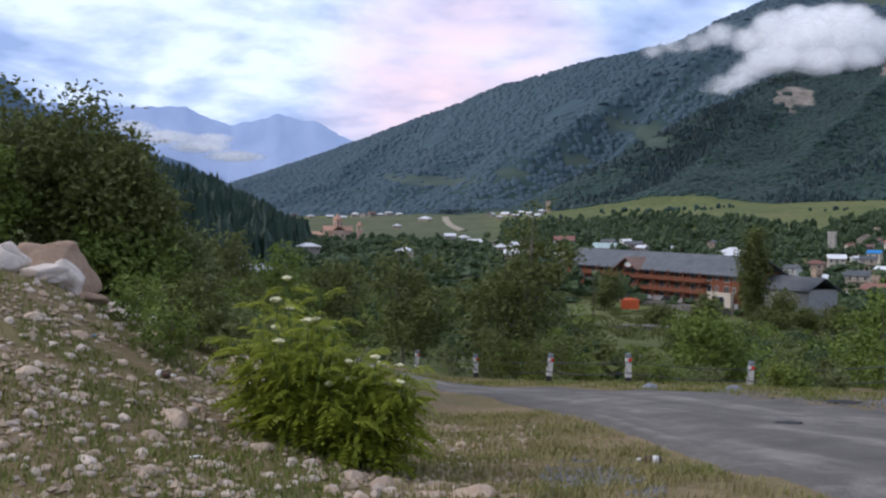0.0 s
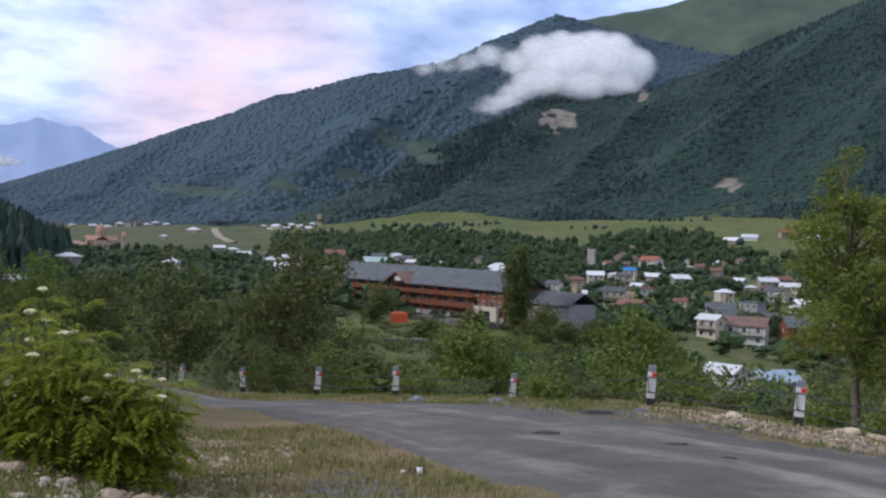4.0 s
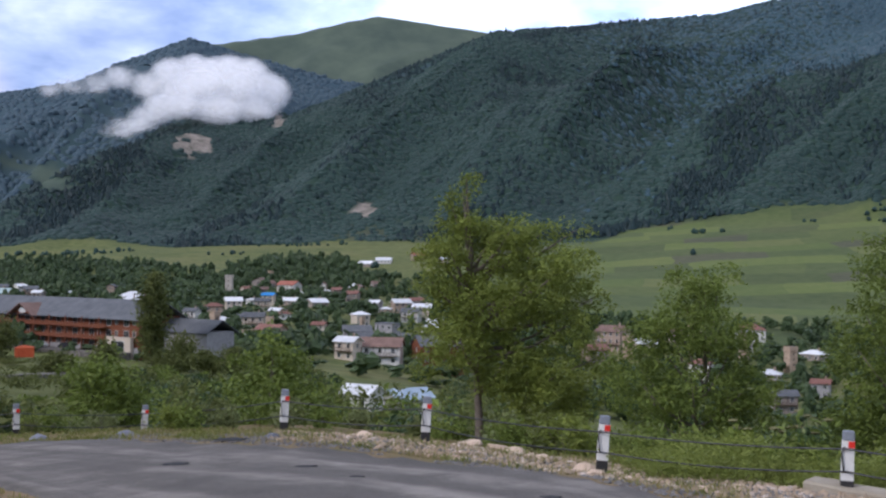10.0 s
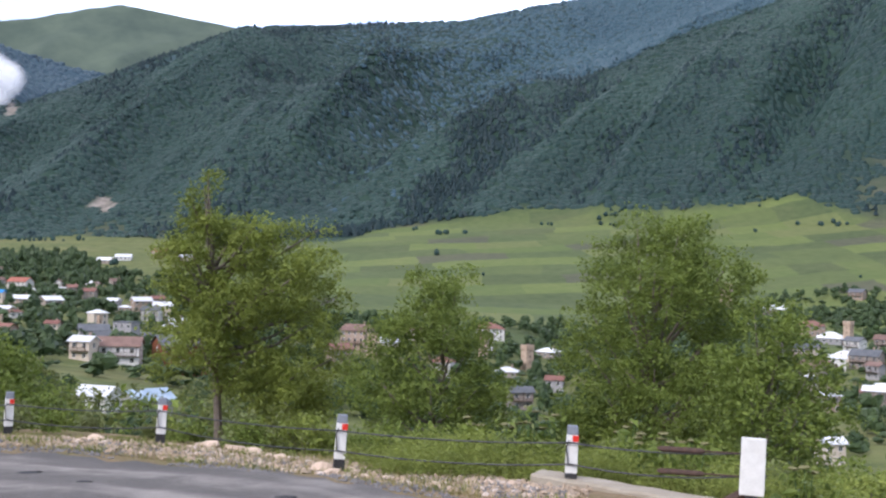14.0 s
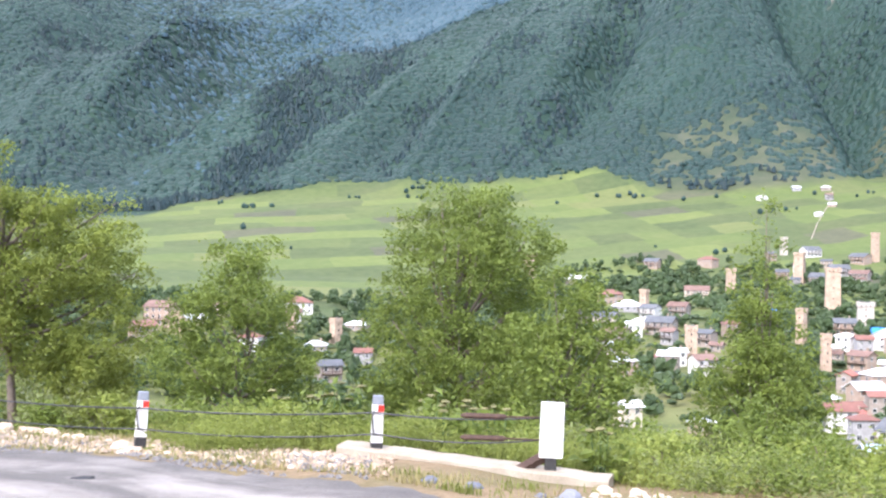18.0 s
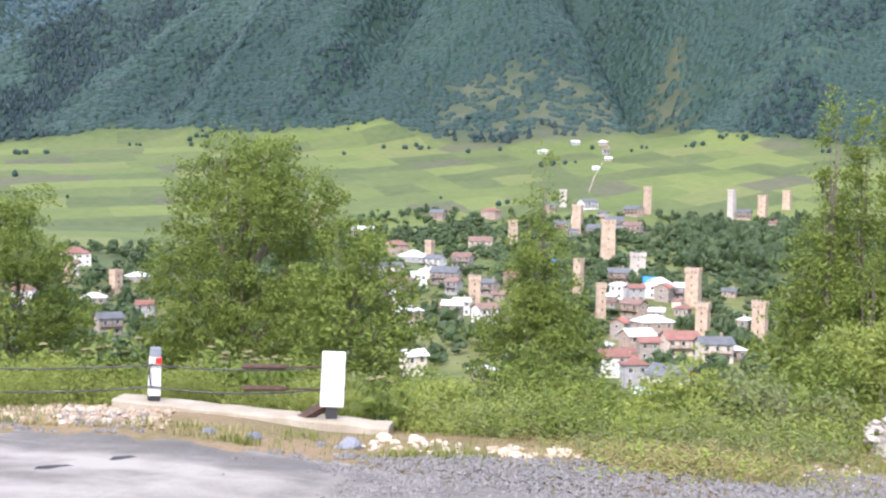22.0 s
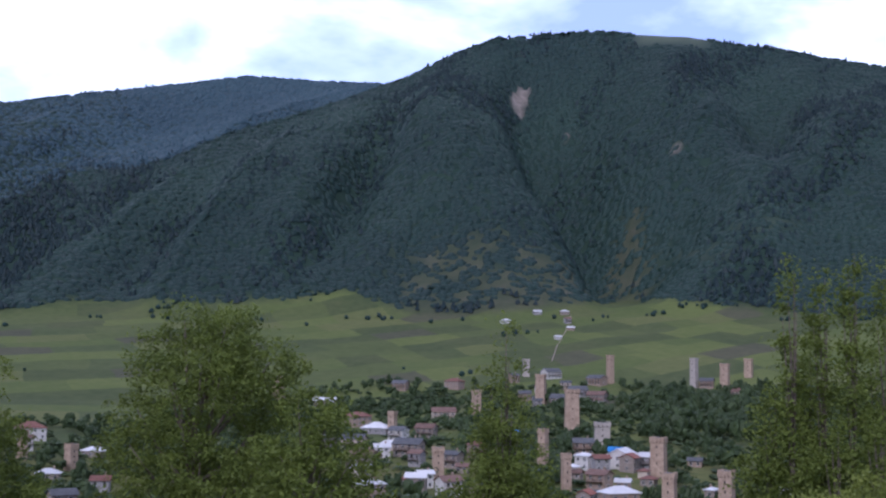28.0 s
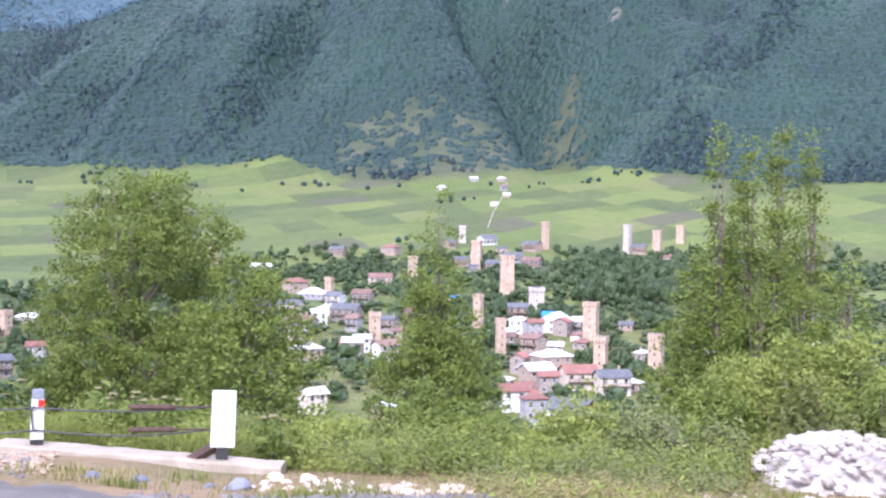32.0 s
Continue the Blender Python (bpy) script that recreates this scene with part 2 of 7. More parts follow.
M_VTREE = leafy("village_foliage", (0.026, 0.050, 0.020), (0.068, 0.102, 0.038), 0.15, 0.03, 1.4)


def make_asphalt(streaked):
    """Old asphalt; on the road it is rubbed pale along the wheel tracks."""
    k = Nodes("old_asphalt" if streaked else "yard_asphalt", 0.88, 0, 0.3)
    fine = k.noise(55, 3, 0.7)
    mid = k.noise(1.3, 5, 0.65, None, 0.5)
    if streaked:
        xy = k.n("ShaderNodeCombineXYZ")
        k.link(k.math("MULTIPLY", k.attr("across"), 5.5), xy.inputs[0])
        k.link(k.math("MULTIPLY", k.attr("along"), 3.2), xy.inputs[1])
        streak = k.noise(0.9, 7, 0.6, xy.outputs[0], 0.25)
        f = k.math("ADD", k.math("MULTIPLY", streak, 0.6), k.math("MULTIPLY", mid, 0.4))
        worn = k.n("ShaderNodeMapRange", From_Min=0.40, From_Max=0.72, To_Min=-0.015, To_Max=0.075)
        worn.interpolation_type = "SMOOTHSTEP"
        k.link(k.attr("along"), worn.inputs["Value"])
        f = k.math("ADD", f, worn.outputs[0])
        # tracks rubbed pale along the middle, dark loose chippings along the far margin
        wear = k.ramp(k.math("ADD", k.attr("across"), k.math("MULTIPLY", k.math("SUBTRACT", mid, 0.5), 0.10)),
                      [(0.0, (0.42, 0.42, 0.42)), (0.12, (0.60, 0.60, 0.60)), (0.30, (0.44, 0.44, 0.44)), (0.46, (0.64, 0.64, 0.64)), (0.60, (0.46, 0.46, 0.46)), (0.74, (0.60, 0.60, 0.60)), (0.86, (0.36, 0.36, 0.36)), (1.0, (0.30, 0.30, 0.30))])
        f = k.math("ADD", f, k.math("MULTIPLY", k.math("SUBTRACT", wear, 0.5), 0.38))
    else:
        f = mid
    c = k.ramp(f, [(0.36, (0.075, 0.068, 0.062)), (0.49, (0.13, 0.118, 0.106)), (0.56, (0.25, 0.228, 0.204)), (0.68, (0.44, 0.405, 0.365))])
    c = k.mix(0.35, c, k.ramp(fine, [(0.35, (0.055, 0.05, 0.047)), (0.7, (0.27, 0.25, 0.23))]))
    k.color(c)
    k.bump(fine, 0.6, 0.012)
    return k.m


M_YARD = make_asphalt(False)
M_ASPHALT = make_asphalt(True)


def make_ground():
    """Land cover: verge, meadow, ploughed parcels, forest floor, bare scree, by the cover painted on the sheet."""
    k = Nodes("land", 0.95, 0, 0.2)
    # verge near the road
    v = k.noise(0.8, 5, 0.6)
    vf = k.noise(14, 4, 0.7)
    verge = k.ramp(v, [(0.36, (0.115, 0.125, 0.03)), (0.5, (0.175, 0.140, 0.058)), (0.64, (0.26, 0.185, 0.105))])
    verge = k.mix(0.45, verge, k.ramp(vf, [(0.35, (0.10, 0.075, 0.038)), (0.68, (0.36, 0.27, 0.17))]))
    # meadow
    mbig, msml = k.noise(0.011, 5, 0.6), k.noise(0.11, 4, 0.6)
    mead = k.ramp(mbig, [(0.32, (0.085, 0.10, 0.034)), (0.52, (0.14, 0.152, 0.048)), (0.7, (0.20, 0.18, 0.075))])
    mead = k.mix(0.45, mead, k.ramp(msml, [(0.35, (0.05, 0.085, 0.025)), (0.65, (0.19, 0.21, 0.08))]))
    # parcels: a skewed patchwork of plots
    sep = k.n("ShaderNodeSeparateXYZ")
    k.link(k.co, sep.inputs[0])
    wob = k.math("MULTIPLY", k.math("SUBTRACT", k.noise(0.006, 3), 0.5), 46.0)

    def along_way(bearing):
        a = radians(bearing)
        return k.math("ADD", k.math("MULTIPLY", sep.outputs[0], math.sin(a)), k.math("MULTIPLY", sep.outputs[1], math.cos(a)))

    row = k.math("FLOOR", k.math("DIVIDE", k.math("ADD", along_way(24), wob), 44.0))
    shift = k.n("ShaderNodeTexWhiteNoise")
    shift.noise_dimensions = "1D"
    k.link(row, shift.inputs["W"])
    size = k.math("ADD", k.math("MULTIPLY", shift.outputs[0], 80.0), 45.0)
    col = k.math("FLOOR", k.math("ADD", k.math("DIVIDE", k.math("ADD", along_way(128), wob), size), k.math("MULTIPLY", shift.outputs[0], 7.0)))
    cell = k.n("ShaderNodeCombineXYZ")
    k.link(row, cell.inputs[0])
    k.link(col, cell.inputs[1])
    pickc = k.n("ShaderNodeTexWhiteNoise")
    pickc.noise_dimensions = "2D"
    k.link(cell.outputs[0], pickc.inputs["Vector"])
    parcel = k.ramp(pickc.outputs["Value"], [(0.0, (0.060, 0.090, 0.042)), (0.22, (0.105, 0.150, 0.046)), (0.40, (0.145, 0.190, 0.056)),
                                      (0.56, (0.070, 0.105, 0.046)), (0.70, (0.150, 0.175, 0.065)), (0.80, (0.080, 0.078, 0.072)), (0.90, (0.095, 0.130, 0.048)), (1.0, (0.095, 0.130, 0.048))])
    parcel.node.color_ramp.interpolation = "CONSTANT"
    parcel = k.mix(0.4, parcel, mead)
    # forest floor and scree
    ff = k.ramp(k.noise(0.03, 5, 0.65), [(0.35, (0.02, 0.042, 0.034)), (0.65, (0.036, 0.066, 0.046))])
    scree = k.ramp(k.noise(0.035, 6, 0.75), [(0.3, (0.055, 0.075, 0.042)), (0.52, (0.100, 0.108, 0.064)), (0.75, (0.16, 0.15, 0.115))])
    # distance haze painted in: the floor turns pale blue by the far weight
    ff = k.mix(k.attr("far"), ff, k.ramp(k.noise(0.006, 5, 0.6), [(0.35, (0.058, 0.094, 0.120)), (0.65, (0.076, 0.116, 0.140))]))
    alp = k.ramp(k.noise(0.008, 5, 0.6), [(0.35, (0.074, 0.100, 0.080)), (0.65, (0.112, 0.142, 0.104))])
    c = k.mix(k.attr("meadow"), verge, mead)
    c = k.mix(k.attr("parcel"), c, parcel)
    c = k.mix(k.attr("forest"), c, ff)
    c = k.mix(k.attr("alpine"), c, alp)
    c = k.mix(k.attr("scree"), c, scree)
    rockc = k.ramp(k.noise(0.045, 6, 0.75), [(0.3, (0.09, 0.095, 0.07)), (0.5, (0.24, 0.21, 0.18)), (0.7, (0.42, 0.37, 0.33))])
    c = k.mix(k.attr("rock"), c, rockc)
    k.color(c)
    k.bump(vf, 0.5, 0.03)
    return k.m


M_LAND = make_ground()

# ---- shape of the land ----
EYE = 1.6
LAND_AZ = np.radians([-70, -22, -10, 0, 20, 45, 70, 110])
LAND_R = np.array([0, 8, 14, 20, 27, 34, 50, 100, 250, 450, 900, 1500, 2300])
LAND_Z = np.array([
    [0.0, 0.3, 1.2, 1.3, 1.5, 2.0, 4.0, 10, 30, 60, 120, 220, 300],
    [0.0, -0.25, 1.07, 0.89, 0.35, -0.15, -1.45, -3.3, 2, 14, 38, 90, 160],
    [0.0, -0.46, -0.4, -0.65, -1.2, -1.86, -3.4, -8.7, -15.9, -19.4, -20, -12, -8],
    [0.0, -0.57, -1.09, -1.6, -2.28, -3.05, -5.3, -12.2, -18.2, -23.3, -22.5, -3, 3],
    [0.0, -0.50, -0.85, -1.25, -2.0, -3.6, -8.0, -17, -23, -28, -16, 29, 75],
    [0.0, -0.50, -0.95, -1.75, -3.2, -5.2, -11, -26, -43, -43, -22, 74, 150],
    [0.0, -0.60, -1.05, -2.2, -4.0, -6.0, -12, -28, -45, -41, -20, 84, 160],
    [0.0, -0.60, -1.00, -2.2, -4.0, -6.0, -12, -26, -44, -40, -18, 84, 170]])


def smooth(a, b, x):
    t = np.clip((x - a) / (b - a), 0, 1)
    return t * t * (3 - 2 * t)


def base_z(az, r):
    """Height of the valley and of the near slope."""
    az, r = np.broadcast_arrays(np.asarray(az, float), np.asarray(r, float))
    a = np.clip(az, LAND_AZ[0], LAND_AZ[-1])
    i = np.clip(np.searchsorted(LAND_AZ, a, side="right") - 1, 0, len(LAND_AZ) - 2)
    f = (a - LAND_AZ[i]) / (LAND_AZ[i + 1] - LAND_AZ[i])
    f = f * f * (3 - 2 * f) * 0.6 + f * 0.4
    cols = np.stack([np.interp(r, LAND_R, row) for row in LAND_Z])
    idx = np.arange(r.size)
    flat = cols.reshape(len(LAND_AZ), -1)
    return (flat[i.ravel(), idx] * (1 - f.ravel()) + flat[i.ravel() + 1, idx] * f.ravel()).reshape(r.shape)


WAVES = {}


def waves(x, y, scale, octaves=5, seed=0.0, ridged=False):
    """Cheap smooth noise from turned sine sheets."""
    key = (scale, octaves, seed)
    if key not in WAVES:
        rng = np.random.RandomState(int(seed * 97) + 5)
        freq, rows = 2 * math.pi / scale, []
        for _ in range(octaves):
            rows.append([])
            for _ in range(4):
                th, ph = rng.uniform(0, 2 * np.pi), rng.uniform(0, 2 * np.pi)
                k = freq * rng.uniform(0.75, 1.3)
                rows[-1].append((k * math.cos(th), k * math.sin(th), ph))
            freq *= 2.03
        WAVES[key] = rows
    total, amp = 0 * x, 1.0
    for row in WAVES[key]:
        s = 0 * x
        for kc, ks, ph in row:
            s = s + np.sin(x * kc + y * ks + ph + 0.9 * np.sin(0.61 * (y * kc - x * ks) + ph * 2))
        s = s / 4
        total = total + amp * ((1 - 2 * np.abs(s)) if ridged else s)
        amp *= 0.5
    return total


# crests: bearing (degrees), distance, elevation angle of the skyline, distance of the foot
CRESTS = {
    "spur_left": [(-60.76, 420, 5.22, 120), (-30.76, 460, 3.43, 130), (-20.76, 520, 2.3, 170), (-14.96, 600, 1.25, 210), (-12.86, 660, 0.66, 260), (-10.96, 700, 0.06, 300), (-9.46, 740, -0.6, 380), (-8.16, 770, -1.26, 450), (-5.76, 800, -1.9, 600)],
    "west": [(-14.76, 4300, 0.16, 3000), (-10.76, 4200, 1.37, 2700), (-6.86, 3900, 2.72, 2400), (-1.36, 3500, 4.82, 2150), (1.84, 3300, 6.11, 2100), (5.14, 3200, 7.05, 2050),
             (9.84, 3150, 8.12, 2000), (12.74, 3200, 9.4, 2000), (15.14, 3300, 10.37, 2100), (20, 3500, 9.2, 2400), (28, 3600, 7.5, 2600)],
    "alp": [(12, 4200, 8.0, 3200), (16.2, 4200, 10.2, 3200), (19.6, 4250, 10.7, 3200), (23.9, 4300, 11.75, 3200), (25.9, 4300, 11.5, 3200), (29.4, 4300, 11.0, 3200), (38, 4300, 9.6, 3300)],
    "mid": [(2.24, 1800, 0.22, 1450), (3.64, 1850, 0.81, 1450), (7.82, 1950, 3.03, 1450), (11.4, 2100, 5.0, 1480), (14.1, 2200, 5.9, 1480), (19.7, 2350, 6.9, 1480), (24.6, 2500, 9.0, 1480),
            (29.5, 2600, 11.05, 1450), (33.6, 2700, 11.35, 1430), (37.7, 2700, 11.6, 1400), (40.3, 2700, 11.75, 1400), (42.8, 2700, 12.3, 1400), (45.4, 2750, 12.75, 1400), (50.8, 2750, 13.7, 1400),
            (55.5, 2750, 13.6, 1400), (60, 2750, 13.6, 1400)],
    "east": [(34, 1600, 2.2, 1400), (39.1, 1720, 5.1, 1380), (42.5, 1800, 7.2, 1380), (46.2, 1900, 9.2, 1380), (50.1, 2000, 11.0, 1380), (54.1, 2120, 12.3, 1380), (58.2, 2250, 13.8, 1380),
             (60.9, 2300, 15.1, 1380), (62.9, 2300, 15.8, 1380), (67.5, 2350, 16.1, 1400), (71.9, 2350, 15.7, 1400), (76.3, 2350, 14.9, 1400), (81.2, 2350, 13.75, 1400), (110, 2400, 11.0, 1400)],
}


def hill(name, az, r):
    """A mountain's height over its foot, and how far up its slope a place is (1 on the crest)."""
    rows = np.array(CRESTS[name])
    d = np.degrees(az)
    R, E, F = (np.interp(d, rows[:, 0], rows[:, k]) for k in (1, 2, 3))
    fade = smooth(rows[0, 0] - 4, rows[0, 0], d) * (1 - smooth(rows[-1, 0], rows[-1, 0] + 6, d))
    top = EYE + R * np.tan(np.radians(E))
    foot = base_z(az, F)
    u = np.clip((r - F) / (R - F), 0, 1)
    back = np.clip((r - R) / R, 0, 1)
    h = foot + (top - foot) * (0.25 * u + 0.75 * u ** 1.25) - back * 1.1 * np.maximum(top, 20)
    return np.where((r > F) & (fade > 0), foot + (h - foot) * fade, -1e4), u, np.maximum(top - foot, 0)


def land(x, y):
    """Height of the ground."""
    x, y = np.asarray(x, float), np.asarray(y, float)
    r, az = np.hypot(x, y), np.arctan2(x, y)
    z = base_z(az, r)
    for name in CRESTS if r.max() > 115 else ():
        h, u, rise = hill(name, az, r)
        size = 5.0 if name == "spur_left" else 95.0
        lean = az * 2200 - r * 0.45
        gully = (waves(lean, r * 0.30, 700 if size > 20 else 160, 2, len(name)) + 0.45 * waves(lean, r * 0.15, 330, 1, 3 + len(name), True) + 0.10 * waves(lean, r * 0.6, 150, 2, 2 + len(name))) * size * np.sin(np.pi * np.clip(u, 0, 1)) ** 1.2 * np.clip(rise / 250, 0, 1)
        if name == "east":
            d = np.degrees(az)
            ravine = d - np.interp(u, [0, 0.12, 0.27, 0.48, 0.72, 1.0], [68.8, 68.5, 68.2, 66.3, 64.6, 64.0])
            bump = -150 * np.exp(-np.where(ravine < 0, ravine / 1.6, ravine / 3.6) ** 2) + 70 * np.exp(-((ravine + 5.5) / 3.0) ** 2) + 55 * np.exp(-((ravine - 8.5) / 2.6) ** 2)
            bump -= 60 * np.exp(-((d - 78.5 + 5 * u) / 1.8) ** 2) + 55 * np.exp(-((d - 54 - 5 * u) / 1.6) ** 2)
            gully = gully * 0.6 + bump * np.sin(np.pi * np.clip(u, 0, 1)) ** 0.9 * (0.35 + 0.65 * smooth(0.0, 0.3, u))
        h = h + np.where(h > -5000, gully, 0)
        z = np.maximum(z, h)
    z = z + waves(x, y, 7.0, 4, 3) * 0.05 * smooth(2, 9, r) + waves(x, y, 60, 3, 4) * 0.5 * smooth(40, 90, r) + waves(x, y, 260, 3, 6) * 2.0 * smooth(150, 400, r)
    z = z - 0.21 * np.exp(-((np.degrees(az) - 57) / 5.5) ** 2 - ((r - 14.8) / 2.4) ** 2)
    return z


def gz(x, y):
    return float(land(np.array([x]), np.array([y]))[0])


def at(az, r, lift=0.0):
    """A place on the ground, by bearing in degrees and distance."""
    x, y = r * math.sin(radians(az)), r * math.cos(radians(az))
    return Vector((x, y, gz(x, y) + lift))


def mesh_object(name, verts, faces, mats, smooth_shade=False, index=None):
    me = bpy.data.meshes.new(name)
    me.from_pydata([tuple(v) for v in verts], [], faces)
    for m in (mats if isinstance(mats, (list, tuple)) else [mats]):
        me.materials.append(m)
    if smooth_shade:
        me.polygons.foreach_set("use_smooth", [True] * len(me.polygons))
    if index is not None:
        me.polygons.foreach_set("material_index", index)
    me.update()
    return new(name, me)


def big_mesh(name, verts, faces, mat, smooth_shade=False):
    """A mesh from arrays: verts n x 3, faces m x k of one size."""
    me = bpy.data.meshes.new(name)
    verts, faces = np.asarray(verts, np.float32), np.asarray(faces, np.int32)
    k = faces.shape[1]
    me.vertices.add(len(verts))
    me.vertices.foreach_set("co", verts.ravel())
    me.loops.add(faces.size)
    me.loops.foreach_set("vertex_index", faces.ravel())
    me.polygons.add(len(faces))
    me.polygons.foreach_set("loop_start", np.arange(0, faces.size, k, dtype=np.int32))
    me.polygons.foreach_set("loop_total", np.full(len(faces), k, np.int32))
    me.materials.append(mat)
    me.update(calc_edges=True)
    me.polygons.foreach_set("use_smooth", [smooth_shade] * len(faces))
    return new(name, me)


# bare rock and clearings on the slopes: bearing, elevation angle, half widths
ROCKS = [(64.0, 12.8, 0.45, 0.60), (66.4, 11.1, 0.16, 0.25), (15.45, 5.45, 0.9, 0.5), (23.5, 2.6, 0.55, 0.32), (19.3, 6.7, 0.3, 0.3), (71.5, 10.4, 0.2, 0.15)]
GLADES = [(7.3, 4.5, 0.7, 0.45), (8.8, 4.0, 1.0, 0.35), (26.0, 1.9, 1.6, 0.35), (70.9, 4.0, 0.5, 0.5), (75.5, 6.9, 1.6, 0.35), (73.5, 5.8, 0.9, 0.5), (-2.5, 1.7, 1.2, 0.25), (5.5, 2.6, 0.8, 0.3), (9.2, 3.5, 1.0, 0.3), (69.3, 4.2, 0.6, 0.5), (72.0, 5.6, 1.3, 0.35), (-0.8, 1.6, 2.0, 0.25), (2.5, 2.0, 0.9, 0.25)]


# upper edge of the fields: bearing and elevation angle
EDGE_AZ = np.arange(2.25, 90.1, 0.25)
EDGE_EL = np.interp(EDGE_AZ, [2.3, 4.8, 7.5, 9.3, 11.4, 12.5, 14.2, 17.2, 20, 22.5, 24.5, 27, 31, 34.5, 36, 39, 41, 43.2, 46, 50, 53.3, 54.6, 55.6, 57, 58.7, 61.2, 65, 67.8, 69, 69.6, 70.4, 72, 73.5, 76, 80, 90],
                    [0.05, 0.23, 0.6, 0.85, 0.95, 0.78, 0.65, 0.75, 0.9, 1.1, 1.1, 1.0, 1.0, 1.15, 1.7, 2.05, 2.3, 2.78, 2.93, 2.9, 3.05, 3.4, 3.58, 3.2, 2.67, 2.52, 2.95, 3.25, 3.4, 3.5, 3.4, 3.25, 3.0, 2.7, 2.65, 2.6])


def edge_reach():
    r, az = np.arange(1000.0, 1900.0, 6.0)[None], np.radians(EDGE_AZ)[:, None]
    e = np.degrees(np.arctan2(land(r * np.sin(az), r * np.cos(az)) - EYE, r))
    out = r[0][np.argmax(np.maximum.accumulate(e, 1) >= EDGE_EL[:, None], 1)]
    return np.convolve(np.pad(out, 2, "edge"), np.ones(5) / 5, "valid")


EDGE_R = edge_reach()
EDGE_AZ, EDGE_R = np.concatenate([[-20, -2.8], EDGE_AZ, [100]]), np.concatenate([[2500, 2150], EDGE_R, EDGE_R[-1:]])


def cover(x, y):
    """Land cover weights at a place: meadow, parcel, forest, alpine, scree."""
    r, az = np.hypot(x, y), np.arctan2(x, y)
    d = np.degrees(az)
    n = waves(x, y, 330, 4, 8)
    meadow = smooth(28, 60, r)
    edge = np.interp(d, EDGE_AZ, EDGE_R) + n * 9
    forest = smooth(0, 25, r - edge)
    spur = hill("spur_left", az, r)[0]
    forest = np.maximum(forest, smooth(0, 3, spur - base_z(az, r)) * (d < -4) * (r > 150))
    parcel = smooth(560, 640, r + n * 30) * (1 - forest) * smooth(26, 31, d)
    alpine = smooth(0, 60, hill("alp", az, r)[0] - np.maximum(hill("west", az, r)[0], hill("mid", az, r)[0])) * (r > 3000)
    alpine = np.maximum(alpine, smooth(0.93, 0.98, hill("east", az, r)[1]) * smooth(69, 70, d) * (1 - smooth(72.5, 73.5, d)))
    glade = smooth(0.25, 0.7, waves(x, y, 210, 3, 12)) * smooth(1.0, 0.6, (r - edge) / 330) * smooth(0, 1, (r - edge) / 40)
    scree = 0.5 * glade * np.exp(-((d - 3) / 6) ** 2)
    apron = smooth(56.5, 60.5, d) * (1 - smooth(69.3, 71.2, d)) * smooth(-10, 25, r - edge) * (1 - smooth(130, 240, r - edge + 60 * n))
    apron = np.maximum(apron, smooth(21.5, 23, d) * (1 - smooth(27, 28.5, d)) * smooth(-10, 25, r - edge) * (1 - smooth(60, 120, r - edge + 40 * n)) * 0.8)
    apron = apron * smooth(-1.0, 0.25, waves(x, y, 85, 3, 12))
    scree = np.clip(np.maximum(scree, apron), 0, 0.7)
    scree = np.maximum(scree, 0.7 * smooth(3.0, 0.5, d) * smooth(-9, -7, d) * smooth(880, 960, r + 40 * n) * (1 - smooth(1850, 2000, r)) * (1 - forest))
    el = np.degrees(np.arctan2(land(x, y) - EYE, np.maximum(r, 1.0)))
    rag = waves(x, y, 60, 4, 14) * 0.6
    rock = 0 * r
    for d0, e0, dw, ew in ROCKS:
        q = ((d - d0) / dw) ** 2 + ((el - e0) / ew) ** 2
        rock = np.maximum(rock, smooth(1.4, 0.7, q + 1.8 * rag) * (r > 1400))
    for d0, e0, dw, ew in GLADES:
        q = ((d - d0) / dw) ** 2 + ((el - e0) / ew) ** 2
        alpine = np.maximum(alpine, (0.75 if d0 < 20 else 0.4) * smooth(1.6, 0.3, q + 1.4 * rag) * (r > 1400))
    return meadow, parcel, forest, np.clip(alpine, 0, 1), scree, rock


def build_ground():
    azs = np.radians(np.concatenate([np.arange(-32, 100, 0.28), np.arange(100, 328, 4.0)]))
    rs = np.concatenate([[0.0], np.geomspace(0.8, 1200, 230), np.linspace(1212, 4800, 210)])
    A, Rr = np.meshgrid(azs, rs, indexing="ij")
    A = (A + np.pi) % (2 * np.pi) - np.pi
    X, Y = Rr * np.sin(A), Rr * np.cos(A)
    Z = land(X, Y)
    n, m = A.shape
    i, j = np.meshgrid(np.arange(n), np.arange(m - 1), indexing="ij")
    a, b = i * m + j, ((i + 1) % n) * m + j
    faces = np.stack([a, a + 1, b + 1, b], -1).reshape(-1, 4)
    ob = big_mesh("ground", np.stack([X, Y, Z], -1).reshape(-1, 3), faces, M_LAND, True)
    # "far" is no land cover: it weights the painted haze by distance
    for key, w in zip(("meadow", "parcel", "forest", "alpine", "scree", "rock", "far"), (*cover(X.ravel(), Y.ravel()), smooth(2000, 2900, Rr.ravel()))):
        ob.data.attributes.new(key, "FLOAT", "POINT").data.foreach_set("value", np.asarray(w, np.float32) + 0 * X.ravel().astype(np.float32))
    return tagged(ob, "grassy stony slope falling to a valley with meadows and wooded mountains", "ground", kind="structure")


ground = build_ground()

